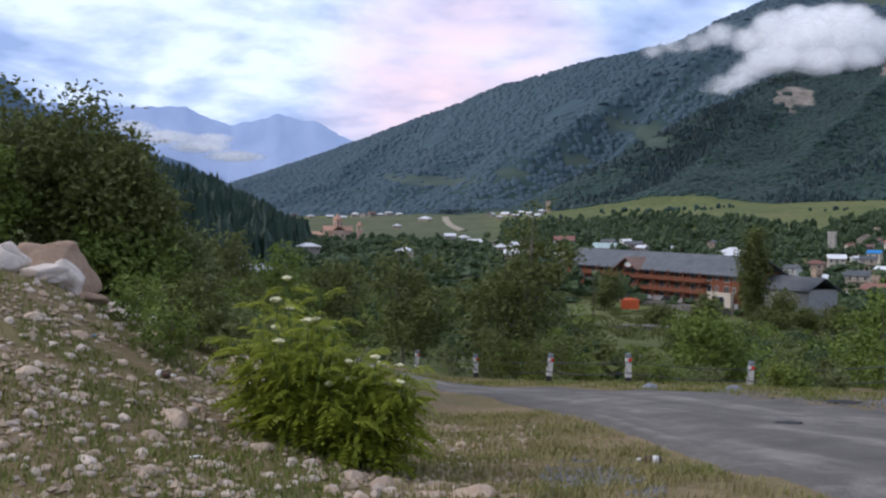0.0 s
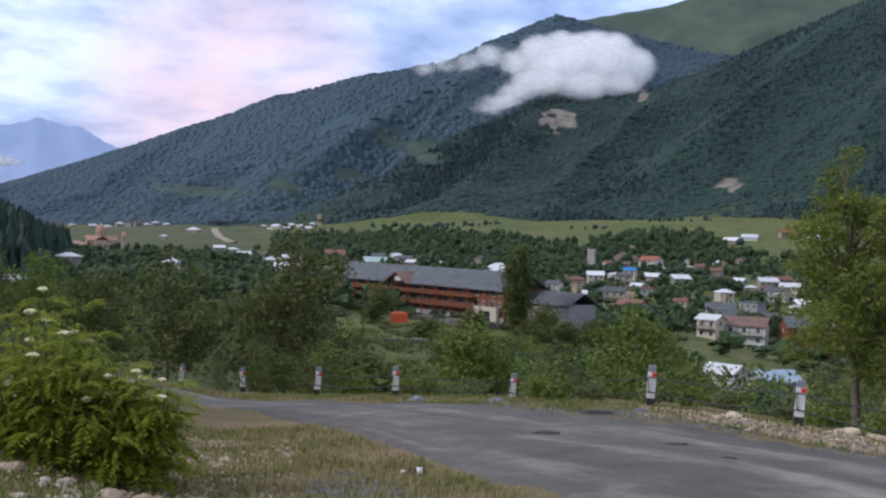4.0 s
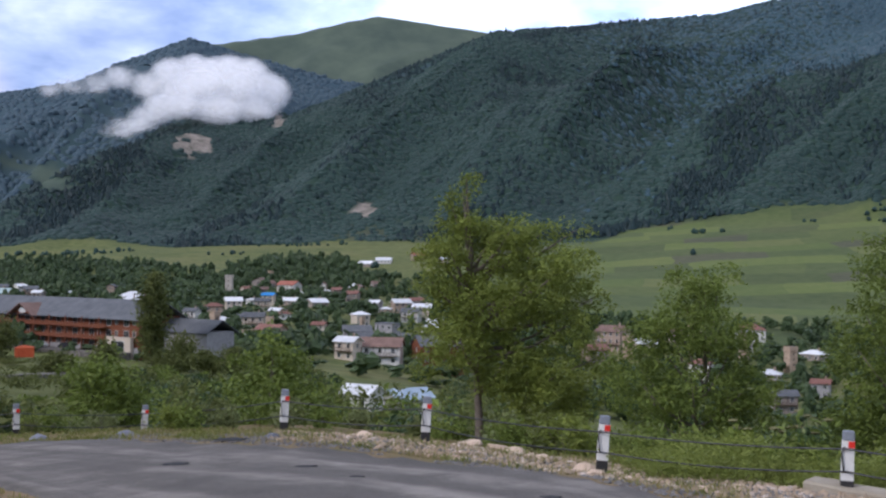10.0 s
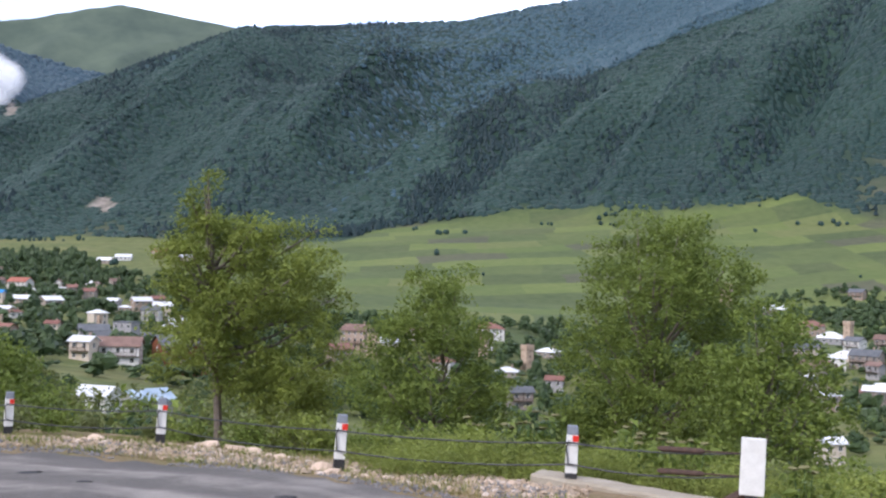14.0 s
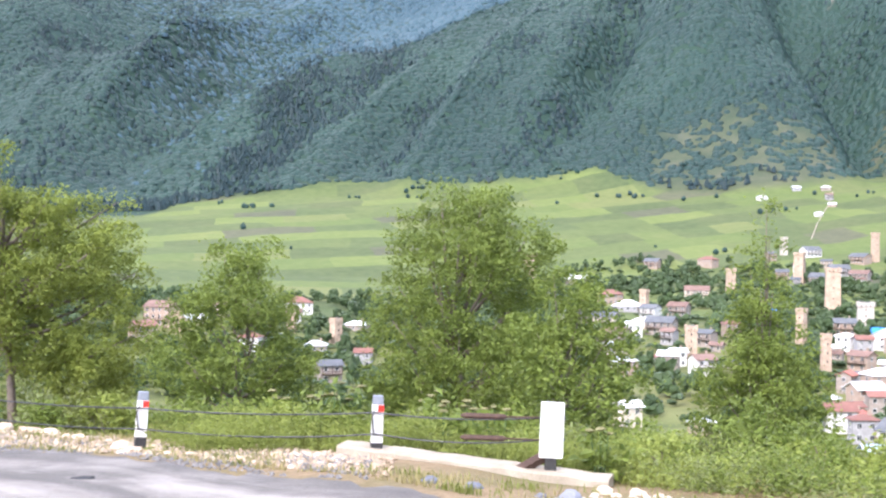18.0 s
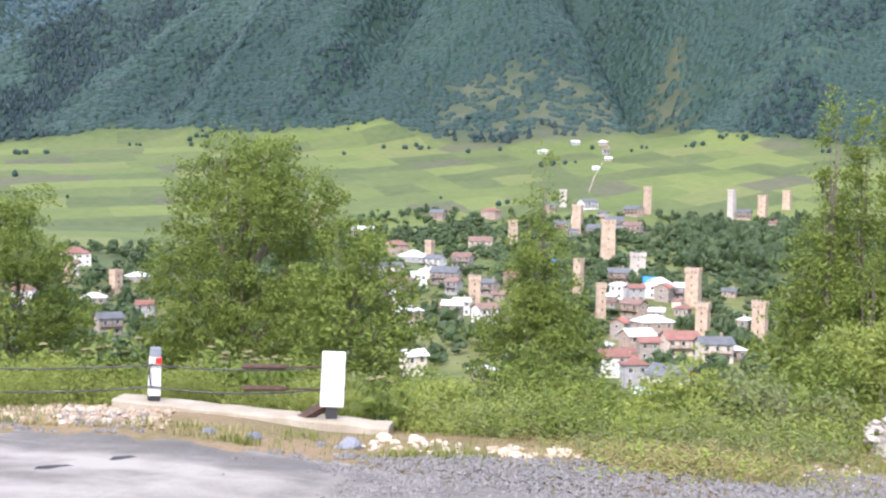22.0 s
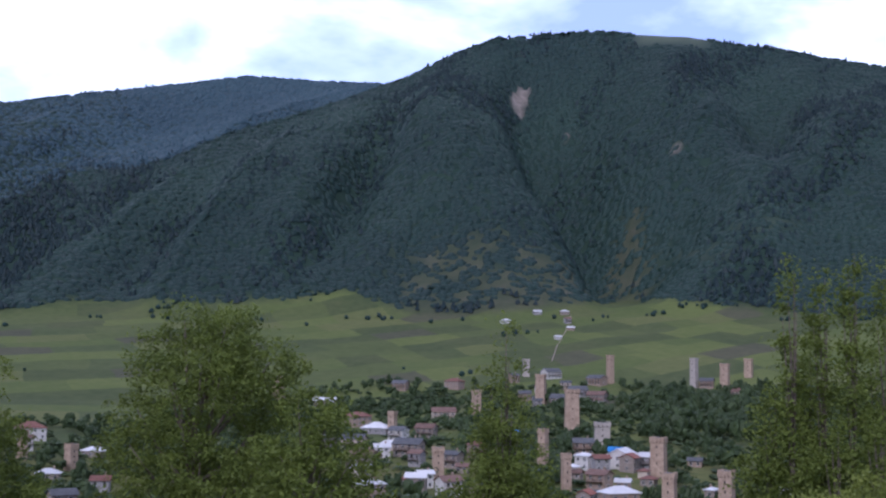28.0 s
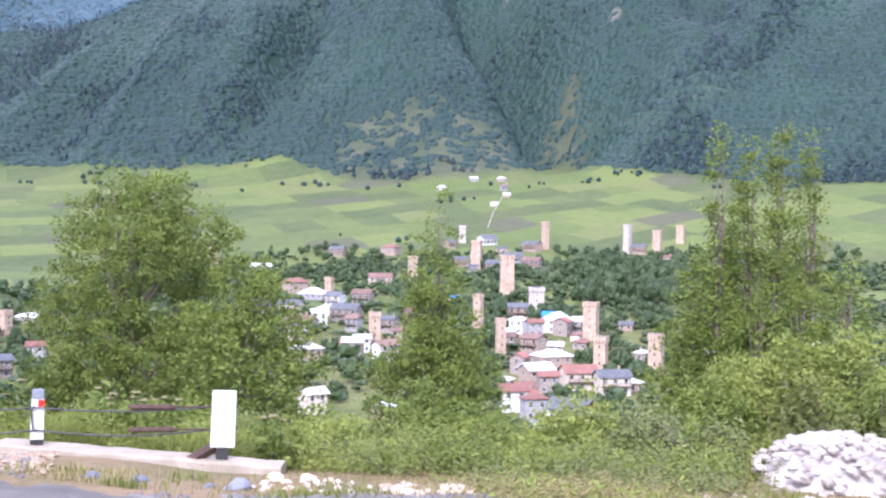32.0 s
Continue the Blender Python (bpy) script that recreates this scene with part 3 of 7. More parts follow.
# ---- road ----
FAR_EDGE = ([-9.5, -1.9, 4.15, 9.1, 16.2, 19.5, 24.5, 28.5, 35.2, 38, 43, 45, 49.3, 54.7, 60, 75, 95, 120, 150], [36, 27.5, 26.4, 23.6, 19.4, 18.4, 17.5, 16.5, 15.0, 13.8, 13.0, 12.7, 11.9, 10.9, 10.0, 9.2, 9.2, 10, 12])
NEAR_EDGE = ([-9.5, -1.9, 1.85, 5.4, 9.5, 13.5, 18.7, 27.8, 34, 43.4, 52, 75, 95, 120, 150], [33, 24.6, 21.0, 17.0, 13.4, 10.8, 9.5, 8.2, 7.0, 5.4, 4.6, 3.9, 3.9, 4.6, 6])


def build_road():
    m, azs = 15, np.arange(-9, 150.1, 0.6)
    D, T = np.meshgrid(azs, np.linspace(0, 1, m), indexing="ij")
    f, nr = np.interp(D, *FAR_EDGE), np.interp(D, *NEAR_EDGE)
    rag = 0.10 * np.sin(D * 1.7) + 0.07 * np.sin(D * 4.1 + 1) + 0.05 * np.sin(D * 9.3 + 2)
    R = nr + rag + (f - nr + 0.12 * np.sin(D * 2.9) + 0.06 * np.sin(D * 7.7)) * T
    X, Y = R * np.sin(np.radians(D)), R * np.cos(np.radians(D))
    Z = land(X, Y) + np.where((T > 0.01) & (T < 0.99), 0.035, -0.04)
    i, j = np.meshgrid(np.arange(len(azs) - 1), np.arange(m - 1), indexing="ij")
    q = i * m + j
    ob = big_mesh("road", np.stack([X, Y, Z], -1).reshape(-1, 3), np.stack([q, q + 1, q + m + 1, q + m], -1).reshape(-1, 4), M_ASPHALT, True)
    for key, w in (("across", np.clip((R - nr) / (f - nr), 0, 1)), ("along", D / 60)):
        ob.data.attributes.new(key, "FLOAT", "POINT").data.foreach_set("value", w.ravel().astype(np.float32))
    return tagged(ob, "worn grey asphalt road curving along the hillside", "road", kind="structure")


road = build_road()

# ---- building blocks ----
def thing(name, place, label, category, group="", turn=0.0, kind=""):
    """An Empty at a thing's base."""
    ob = new(name)
    ob.empty_display_size = 0.2
    ob.matrix_basis = pose(*place, 0, 0, turn)
    return tagged(ob, label, category, group, kind)


def part(name, bm, mat, parent, label="", smooth_shade=False):
    """Links a bmesh as one mesh under a thing or part, in the parent's own frame."""
    me = bpy.data.meshes.new(name)
    bm.to_mesh(me)
    bm.free()
    me.materials.append(mat)
    if smooth_shade:
        me.polygons.foreach_set("use_smooth", [True] * len(me.polygons))
    ob = new(name, me)
    ob.parent = parent
    return tagged(ob, label)


def part_mesh(name, me, parent, m=None, label=""):
    ob = new(name, me)
    ob.parent = parent
    if m is not None:
        ob.matrix_basis = m
    return tagged(ob, label)


def box(bm, x0, y0, z0, x1, y1, z1, bevel=0.0):
    v = [bm.verts.new((x, y, z)) for z in (z0, z1) for y in (y0, y1) for x in (x0, x1)]
    fs = [bm.faces.new([v[i] for i in f]) for f in ((0, 2, 3, 1), (4, 5, 7, 6), (0, 1, 5, 4), (2, 6, 7, 3), (0, 4, 6, 2), (1, 3, 7, 5))]
    if bevel:
        edges = list({e for f in fs for e in f.edges})
        bmesh.ops.bevel(bm, geom=edges, offset=bevel, segments=2, affect="EDGES", profile=0.6)
    return bm


def boxed(*dims, bevel=0.0):
    return box(bmesh.new(), *dims, bevel=bevel)


def tube_arrays(points, radii, sides=6):
    """Verts and quads of a tapered tube."""
    pts = [Vector(p) for p in points]
    verts, faces = [], []
    for i, p in enumerate(pts):
        d = (pts[min(i + 1, len(pts) - 1)] - pts[max(i - 1, 0)]).normalized()
        u = d.cross(Vector((0.3, 0.9, 0.1))).normalized()
        w = d.cross(u)
        for s in range(sides):
            a = 2 * math.pi * s / sides
            verts.append(p + (u * math.cos(a) + w * math.sin(a)) * radii[i])
    for i in range(len(pts) - 1):
        for s in range(sides):
            a, b = i * sides + s, i * sides + (s + 1) % sides
            faces.append((a, b, b + sides, a + sides))
    return verts, faces


def tube_bm(points, radii, sides=6, bm=None):
    bm = bm or bmesh.new()
    verts, faces = tube_arrays(points, radii, sides)
    vs = [bm.verts.new(v) for v in verts]
    for f in faces:
        bm.faces.new([vs[i] for i in f])
    bm.faces.new(vs[:sides][::-1])
    bm.faces.new(vs[-sides:])
    return bm


def rock_mesh(name, mat, seed, subdiv=2, rough=0.28, flat=0.7):
    """A broken stone about 1 m across, standing on z = 0."""
    bm = bmesh.new()
    bmesh.ops.create_icosphere(bm, subdivisions=subdiv, radius=0.5)
    rng = random.Random(seed)
    cuts = [(Vector((rng.uniform(-1, 1), rng.uniform(-1, 1), rng.uniform(-0.6, 1))).normalized(), rng.uniform(0.26, 0.42)) for _ in range(9)]
    off = Vector((seed * 3.7, seed * 1.3, 0))
    for v in bm.verts:
        p = v.co.copy()
        for n, d in cuts:
            s = p.dot(n) - d
            if s > 0:
                p -= n * s * 0.9
        p *= 1 + rough * noise.fractal(p * 2.6 + off, 1.0, 2.0, 4)
        v.co = Vector((p.x, p.y, p.z * flat + 0.22 * flat))
    me = bpy.data.meshes.new(name)
    bm.to_mesh(me)
    bm.free()
    me.materials.append(mat)
    me.polygons.foreach_set("use_smooth", [subdiv > 2] * len(me.polygons))
    return me


def leaf_cloud(centres, size, rng, droop=0.3, shape=(1.0, 0.55)):
    """Many small leaves as bent quads (two triangles pairs each): verts and faces."""
    n = len(centres)
    d = rng.normal(size=(n, 3))
    d[:, 2] = d[:, 2] * 0.6 - droop
    d /= np.linalg.norm(d, axis=1)[:, None]
    s = rng.normal(size=(n, 3))
    s -= d * (s * d).sum(1)[:, None]
    s /= np.linalg.norm(s, axis=1)[:, None] + 1e-9
    up = np.cross(d, s)
    L = size * rng.uniform(0.6, 1.35, (n, 1)) * shape[0]
    Wd = L * shape[1]
    c = np.asarray(centres)
    v = np.stack([c - d * L * 0.5, c + s * Wd * 0.5 + up * L * 0.1, c + d * L * 0.55 - up * L * 0.08, c - s * Wd * 0.5 + up * L * 0.1], 1).reshape(-1, 3)
    f = np.arange(4 * n).reshape(n, 4)
    return v, f


def joined(name, chunks, mat, parent=None, label="", smooth_shade=False):
    """One mesh out of (verts, faces) pieces with faces of one size."""
    base, V, F = 0, [], []
    for v, f in chunks:
        V.append(np.asarray(v, np.float32).reshape(-1, 3))
        F.append(np.asarray(f, np.int64) + base)
        base += len(V[-1])
    ob = big_mesh(name, np.concatenate(V), np.concatenate(F), mat, smooth_shade)
    ob.parent = parent
    return tagged(ob, label)

# ---- road barrier ----
POSTS = [(-1.95, 43.0, 3), (0.95, 38.0, -2), (4.46, 32.0, 4), (8.26, 30.0, -1), (13.85, 30.0, 3), (20.5, 22.2, 2), (27.3, 20.3, 3), (35.9, 16.2, 4), (47.0, 15.3, 2)]


def taper_box(w0, d0, z0, w1, d1, z1, bevel=0.008):
    bm = bmesh.new()
    v = [bm.verts.new((sx * w / 2, sy * d / 2, z)) for w, d, z in ((w0, d0, z0), (w1, d1, z1)) for sy in (-1, 1) for sx in (-1, 1)]
    for f in ((0, 2, 3, 1), (4, 5, 7, 6), (0, 1, 5, 4), (2, 6, 7, 3), (0, 4, 6, 2), (1, 3, 7, 5)):
        bm.faces.new([v[i] for i in f])
    bmesh.ops.bevel(bm, geom=list(bm.edges), offset=bevel, segments=2, affect="EDGES", profile=0.6)
    return bm


def road_post(place, turn, lean):
    ob = thing("road_post", place, "white concrete road post with grey cap and red reflector", "road post", "posts along the road", turn)
    ob.matrix_basis = pose(*place, 0, lean, 0) @ pose(0, 0, 0, 0, 0, turn)
    part("foot", taper_box(0.155, 0.155, -0.15, 0.15, 0.15, 0.19), M_BLACK, ob, "black painted foot")
    part("shaft", taper_box(0.15, 0.15, 0.19, 0.142, 0.142, 0.67), M_ROADPOST, ob, "chipped white paint")
    part("cap", taper_box(0.142, 0.142, 0.67, 0.132, 0.132, 0.785, 0.015), M_GREYCAP, ob, "grey painted top")
    part("reflector", boxed(0.0, -0.078, 0.585, 0.072, -0.0715, 0.665, bevel=0.002), M_RED, ob, "red reflector plate")
    part("side_reflector", boxed(0.0715, -0.06, 0.585, 0.078, 0.05, 0.665, bevel=0.002), M_RED, ob, "red reflector plate")
    bm = tube_bm([(-0.045, -0.085, 0.60), (-0.075, -0.10, 0.52), (-0.06, -0.10, 0.40), (-0.045, -0.085, 0.30)], [0.009] * 4, 6)
    part("rope_clip", bm, M_BLACK, ob, "bent iron rope clip")
    part("collar", taper_box(0.156, 0.156, 0.29, 0.156, 0.156, 0.305, 0.003), M_BLACK, ob)
    return ob


for d, r, lean in POSTS:
    road_post(at(d, r), -d + 4, lean)

# end post on its strip footing
END = at(55.3, 14.8)
END_TURN = -55.3 + 3
end_post = thing("end_post", END, "broad white barrier end post with a black sloping strut", "barrier post", "", END_TURN)
end_post.matrix_basis = pose(*END, 0, 3, 0) @ pose(0, 0, 0, 0, 0, END_TURN)
part("panel", taper_box(0.29, 0.16, 0.30, 0.285, 0.16, 0.97, 0.012), M_ROADPOST, end_post, "white painted box")
part("foot", taper_box(0.14, 0.14, -0.1, 0.14, 0.14, 0.30), M_BLACK, end_post, "black steel foot")
part("strut", tube_bm([(-0.08, 0, 0.31), (-0.52, 0.0, 0.03)], [0.07, 0.07], 4), M_RUST, end_post, "sloping black strut")
for z in (0.79, 0.53):
    part("eye_bolt", boxed(0.14, -0.02, z - 0.02, 0.165, 0.02, z + 0.02, bevel=0.004), M_BLACK, end_post)
post_nine = at(*POSTS[-1][:2])
along = Vector((END.x - post_nine.x, END.y - post_nine.y, 0)).normalized()
across = Vector((along.y, -along.x, 0))


def kerb_strip():
    a, b = post_nine - along * 0.45, END + along * 0.75
    bm = bmesh.new()
    n = 14
    a_low, b_low = gz(a.x, a.y), gz(b.x, b.y)
    rings = []
    for i in range(n + 1):
        t = i / n
        c = a.lerp(b, t)
        g = a_low + (b_low - a_low) * t
        top = g + 0.17 - 0.05 * t + 0.008 * math.sin(i * 2.3)
        w = 0.23 + 0.012 * math.sin(i * 1.9)
        rings.append([bm.verts.new((c.x + across.x * s, c.y + across.y * s, z)) for s, z in ((w, g - 0.35), (w, top - 0.025), (w - 0.03, top), (-w + 0.03, top), (-w, top - 0.025), (-w, g - 0.35))])
    for p, q in zip(rings, rings[1:]):
        for k in range(5):
            bm.faces.new((p[k], p[k + 1], q[k + 1], q[k]))
    bm.faces.new(rings[0][::-1])
    bm.faces.new(rings[-1])
    bmesh.ops.recalc_face_normals(bm, faces=bm.faces)
    me = bpy.data.meshes.new("kerb_beam")
    bm.to_mesh(me)
    me.materials.append(M_CONCRETE)
    tagged(new("kerb_beam", me), "long low weathered concrete footing under the barrier", "footing")


kerb_strip()


def rope(z_from_top, sag):
    """A steel rope strung along all the posts to the end post."""
    pts, rad = [], []
    stops = [at(d, r) + Vector((0, 0, z_from_top)) - Vector((math.sin(radians(d)), math.cos(radians(d)), 0)) * 0.095 for d, r, _ in POSTS]
    stops.append(END + Vector((0, 0, z_from_top + 0.2)) - along * 0.12)
    for p, q in zip(stops, stops[1:]):
        for k in range(8):
            t = k / 8
            pts.append(p.lerp(q, t) - Vector((0, 0, sag * 4 * t * (1 - t))))
    pts.append(stops[-1])
    ob = thing("barrier_rope", pts[-1], "dark steel wire rope strung between the road posts", "wire rope", "barrier ropes")
    o = pts[-1]
    part("strand", tube_bm([p - o for p in pts], [0.011] * len(pts), 5), M_CABLE, ob, smooth_shade=True)
    q, p = stops[-1], stops[-2]
    d = (p - q).normalized()
    part("tensioner", tube_bm([d * 0.42, d * 0.47, d * 0.95, d * 1.0], [0.014, 0.036, 0.036, 0.014], 8), M_RUST, ob, "rusty rope tensioner")
    part("thimble", tube_bm([d * 0.02, d * 0.42], [0.012, 0.012], 6), M_RUST, ob)


rope(0.58, 0.05)
rope(0.31, 0.07)

# ---- village ----
def roof_mat(name, a, b, rough=0.5, metal=0.0):
    k = Nodes(name, rough, metal, 0.4)
    w = k.n("ShaderNodeTexWave", Scale=1.6, Distortion=0.4)
    k.link(k.co, w.inputs["Vector"])
    n = k.noise(0.35, 5, 0.65)
    c = k.ramp(n, [(0.35, a), (0.65, b)])
    c = k.mix(0.25, c, k.ramp(k.random(), [(0.0, tuple(v * 0.6 for v in a)), (1.0, tuple(min(1, v * 1.2) for v in b))]))
    k.color(c)
    k.bump(w.outputs["Fac"], 0.3, 0.05)
    return k.m


ROOFS = {
    "white": roof_mat("bare_zinc_sheet", (0.66, 0.68, 0.72), (0.86, 0.87, 0.90), 0.45, 0.0),
    "slate": roof_mat("dark_slate_sheet", (0.075, 0.082, 0.095), (0.15, 0.158, 0.172), 0.7),
    "tile": roof_mat("dull_red_sheet", (0.17, 0.078, 0.062), (0.29, 0.145, 0.115), 0.7),
    "red": roof_mat("brick_red_sheet", (0.27, 0.085, 0.055), (0.39, 0.15, 0.10), 0.6),
    "brown": roof_mat("rusty_brown_sheet", (0.12, 0.07, 0.055), (0.25, 0.16, 0.13), 0.65),
    "blue": roof_mat("bright_blue_tarpaulin", (0.02, 0.16, 0.50), (0.05, 0.30, 0.72), 0.45),
    "ice": roof_mat("pale_blue_sheet", (0.30, 0.40, 0.52), (0.50, 0.60, 0.70), 0.45),
    "teal": roof_mat("pale_green_sheet", (0.34, 0.46, 0.46), (0.52, 0.62, 0.62), 0.5),
}
ROOFS["lodge"] = ROOFS["slate"]
ROOFS["pale"], ROOFS["flat"], ROOFS["frame"], ROOFS["chalet"] = ROOFS["white"], ROOFS["slate"], ROOFS["brown"], ROOFS["slate"]
M_WALLS = [grainy("plaster_white", (0.55, 0.53, 0.50), (0.76, 0.74, 0.71), 0.6, 6, 0.9), grainy("rubble_wall", (0.20, 0.17, 0.15), (0.42, 0.36, 0.31), 1.2, 5, 0.95, bump=0.7, dist=0.08),
           grainy("brick_wall", (0.29, 0.215, 0.165), (0.45, 0.355, 0.285), 1.0, 6, 0.9), grainy("cream_plaster", (0.50, 0.42, 0.33), (0.68, 0.60, 0.50), 0.6, 6, 0.9),
           grainy("grey_block_wall", (0.26, 0.25, 0.25), (0.42, 0.41, 0.41), 0.9, 5, 0.9)]
M_TIMBER = grainy("stained_timber", (0.13, 0.045, 0.022), (0.27, 0.10, 0.05), 2.0, 14, 0.6)
M_DARKWOOD = grainy("old_dark_wood", (0.045, 0.03, 0.022), (0.12, 0.08, 0.06), 2.0, 14, 0.8)
M_TOWER = grainy("tower_rubble", (0.29, 0.21, 0.15), (0.62, 0.48, 0.36), 0.45, 2.6, 0.95, bump=0.9, dist=0.12)
M_TOWER_PALE = grainy("tower_plaster", (0.36, 0.32, 0.28), (0.58, 0.53, 0.47), 0.4, 2.2, 0.95, bump=0.6, dist=0.1)
M_PANE = grainy("dark_window_glass", (0.02, 0.022, 0.026), (0.05, 0.055, 0.06), 3, 20, 0.15, bump=0.0, spec=0.5)
M_FRAME = grainy("white_window_frame", (0.6, 0.6, 0.58), (0.8, 0.8, 0.78), 3, 20, 0.6, bump=0.0)
ROOF_WORDS = {"white": "pale sheet-metal", "slate": "dark grey sheet", "tile": "dull red", "red": "brick-red", "brown": "rusty brown", "blue": "bright blue", "ice": "pale blue", "teal": "pale green",
              "pale": "pale sheet-metal", "flat": "flat grey", "frame": "rusty brown", "lodge": "dark grey", "chalet": "dark grey"}
WALL_WORDS = ["white plastered", "rubble stone", "brick", "cream plastered", "grey block", "dark timber"]
M_WALLS.append(M_TIMBER)
house_rng = random.Random(11)
HOUSE_SPOTS = []


def gable_roof(w, d, z, rise, over=0.6, thick=0.18):
    """A pitched roof with thickness, ridge along x."""
    bm = bmesh.new()
    a, b = w / 2 + over, d / 2 + over
    zl = z - rise * over / (d / 2)
    prof = [(-b, zl), (0, z + rise), (b, zl), (b, zl + thick), (0, z + rise + thick), (-b, zl + thick)]
    l = [bm.verts.new((-a, y, h)) for y, h in prof]
    r = [bm.verts.new((a, y, h)) for y, h in prof]
    for i in range(6):
        j = (i + 1) % 6
        bm.faces.new((l[i], l[j], r[j], r[i]))
    for s, flip in ((l, False), (r, True)):
        for q in ((0, 1, 4, 5), (1, 2, 3, 4)):
            f = [s[i] for i in q]
            bm.faces.new(f if flip else f[::-1])
    bmesh.ops.recalc_face_normals(bm, faces=bm.faces)
    return bm


def hip_roof(w, d, z, rise, over=0.6, thick=0.15):
    bm = bmesh.new()
    a, b, c = w / 2 + over, d / 2 + over, max(0.2, (w - d) / 2)
    low = [bm.verts.new((sx * a, sy * b, z)) for sx, sy in ((-1, -1), (1, -1), (1, 1), (-1, 1))]
    eav = [bm.verts.new((sx * a, sy * b, z + thick)) for sx, sy in ((-1, -1), (1, -1), (1, 1), (-1, 1))]
    p, q = bm.verts.new((-c, 0, z + rise)), bm.verts.new((c, 0, z + rise))
    bm.faces.new(low[::-1])
    for i in range(4):
        j = (i + 1) % 4
        bm.faces.new((low[i], low[j], eav[j], eav[i]))
    bm.faces.new((eav[0], eav[1], q, p)), bm.faces.new((eav[1], eav[2], q)), bm.faces.new((eav[2], eav[3], p, q)), bm.faces.new((eav[3], eav[0], p))
    bmesh.ops.recalc_face_normals(bm, faces=bm.faces)
    return bm


def window(parent, x, y, z, w=1.0, h=1.3, side=-1, axis="x"):
    """A framed pane set a little proud of a wall that faces -y (axis x) or +-x (axis y)."""
    fr = bmesh.new()
    t, o = 0.09, 0.05
    for x0, x1, z0, z1 in ((-w / 2 - t, -w / 2, -t, h + t), (w / 2, w / 2 + t, -t, h + t), (-w / 2, w / 2, -t, 0), (-w / 2, w / 2, h, h + t), (-0.03, 0.03, 0, h)):
        box(fr, x0, -o, z0, x1, o, z1)
    m = pose(x, y, z) if axis == "x" else pose(x, y, z, 0, 0, 90)
    bmesh.ops.transform(fr, matrix=m, verts=fr.verts)
    wn = part("window", fr, M_FRAME, parent)
    pn = boxed(-w / 2, -0.02, 0, w / 2, 0.02, h)
    bmesh.ops.transform(pn, matrix=m, verts=pn.verts)
    part("pane", pn, M_PANE, wn, "dark glass")


def balcony(parent, w, d, z, y, mat):
    """A timber gallery along a front: deck, rail and posts."""
    bm = boxed(-w / 2, y - d, z - 0.12, w / 2, y, z)
    b = part("balcony", bm, mat, parent, "timber balcony")
    rail = boxed(-w / 2, y - d, z + 0.9, w / 2, y - d + 0.08, z + 1.0)
    for i in range(int(w / 0.45)):
        x = -w / 2 + 0.2 + i * 0.45
        box(rail, x, y - d + 0.02, z, x + 0.07, y - d + 0.06, z + 0.9)
    part("railing", rail, mat, b)
    n = max(2, int(w / 3))
    for i in range(n + 1):
        x = -w / 2 + 0.08 + (w - 0.3) * i / n
        part("post", boxed(x, y - d + 0.01, z, x + 0.14, y - d + 0.15, z + 2.6), mat, b)


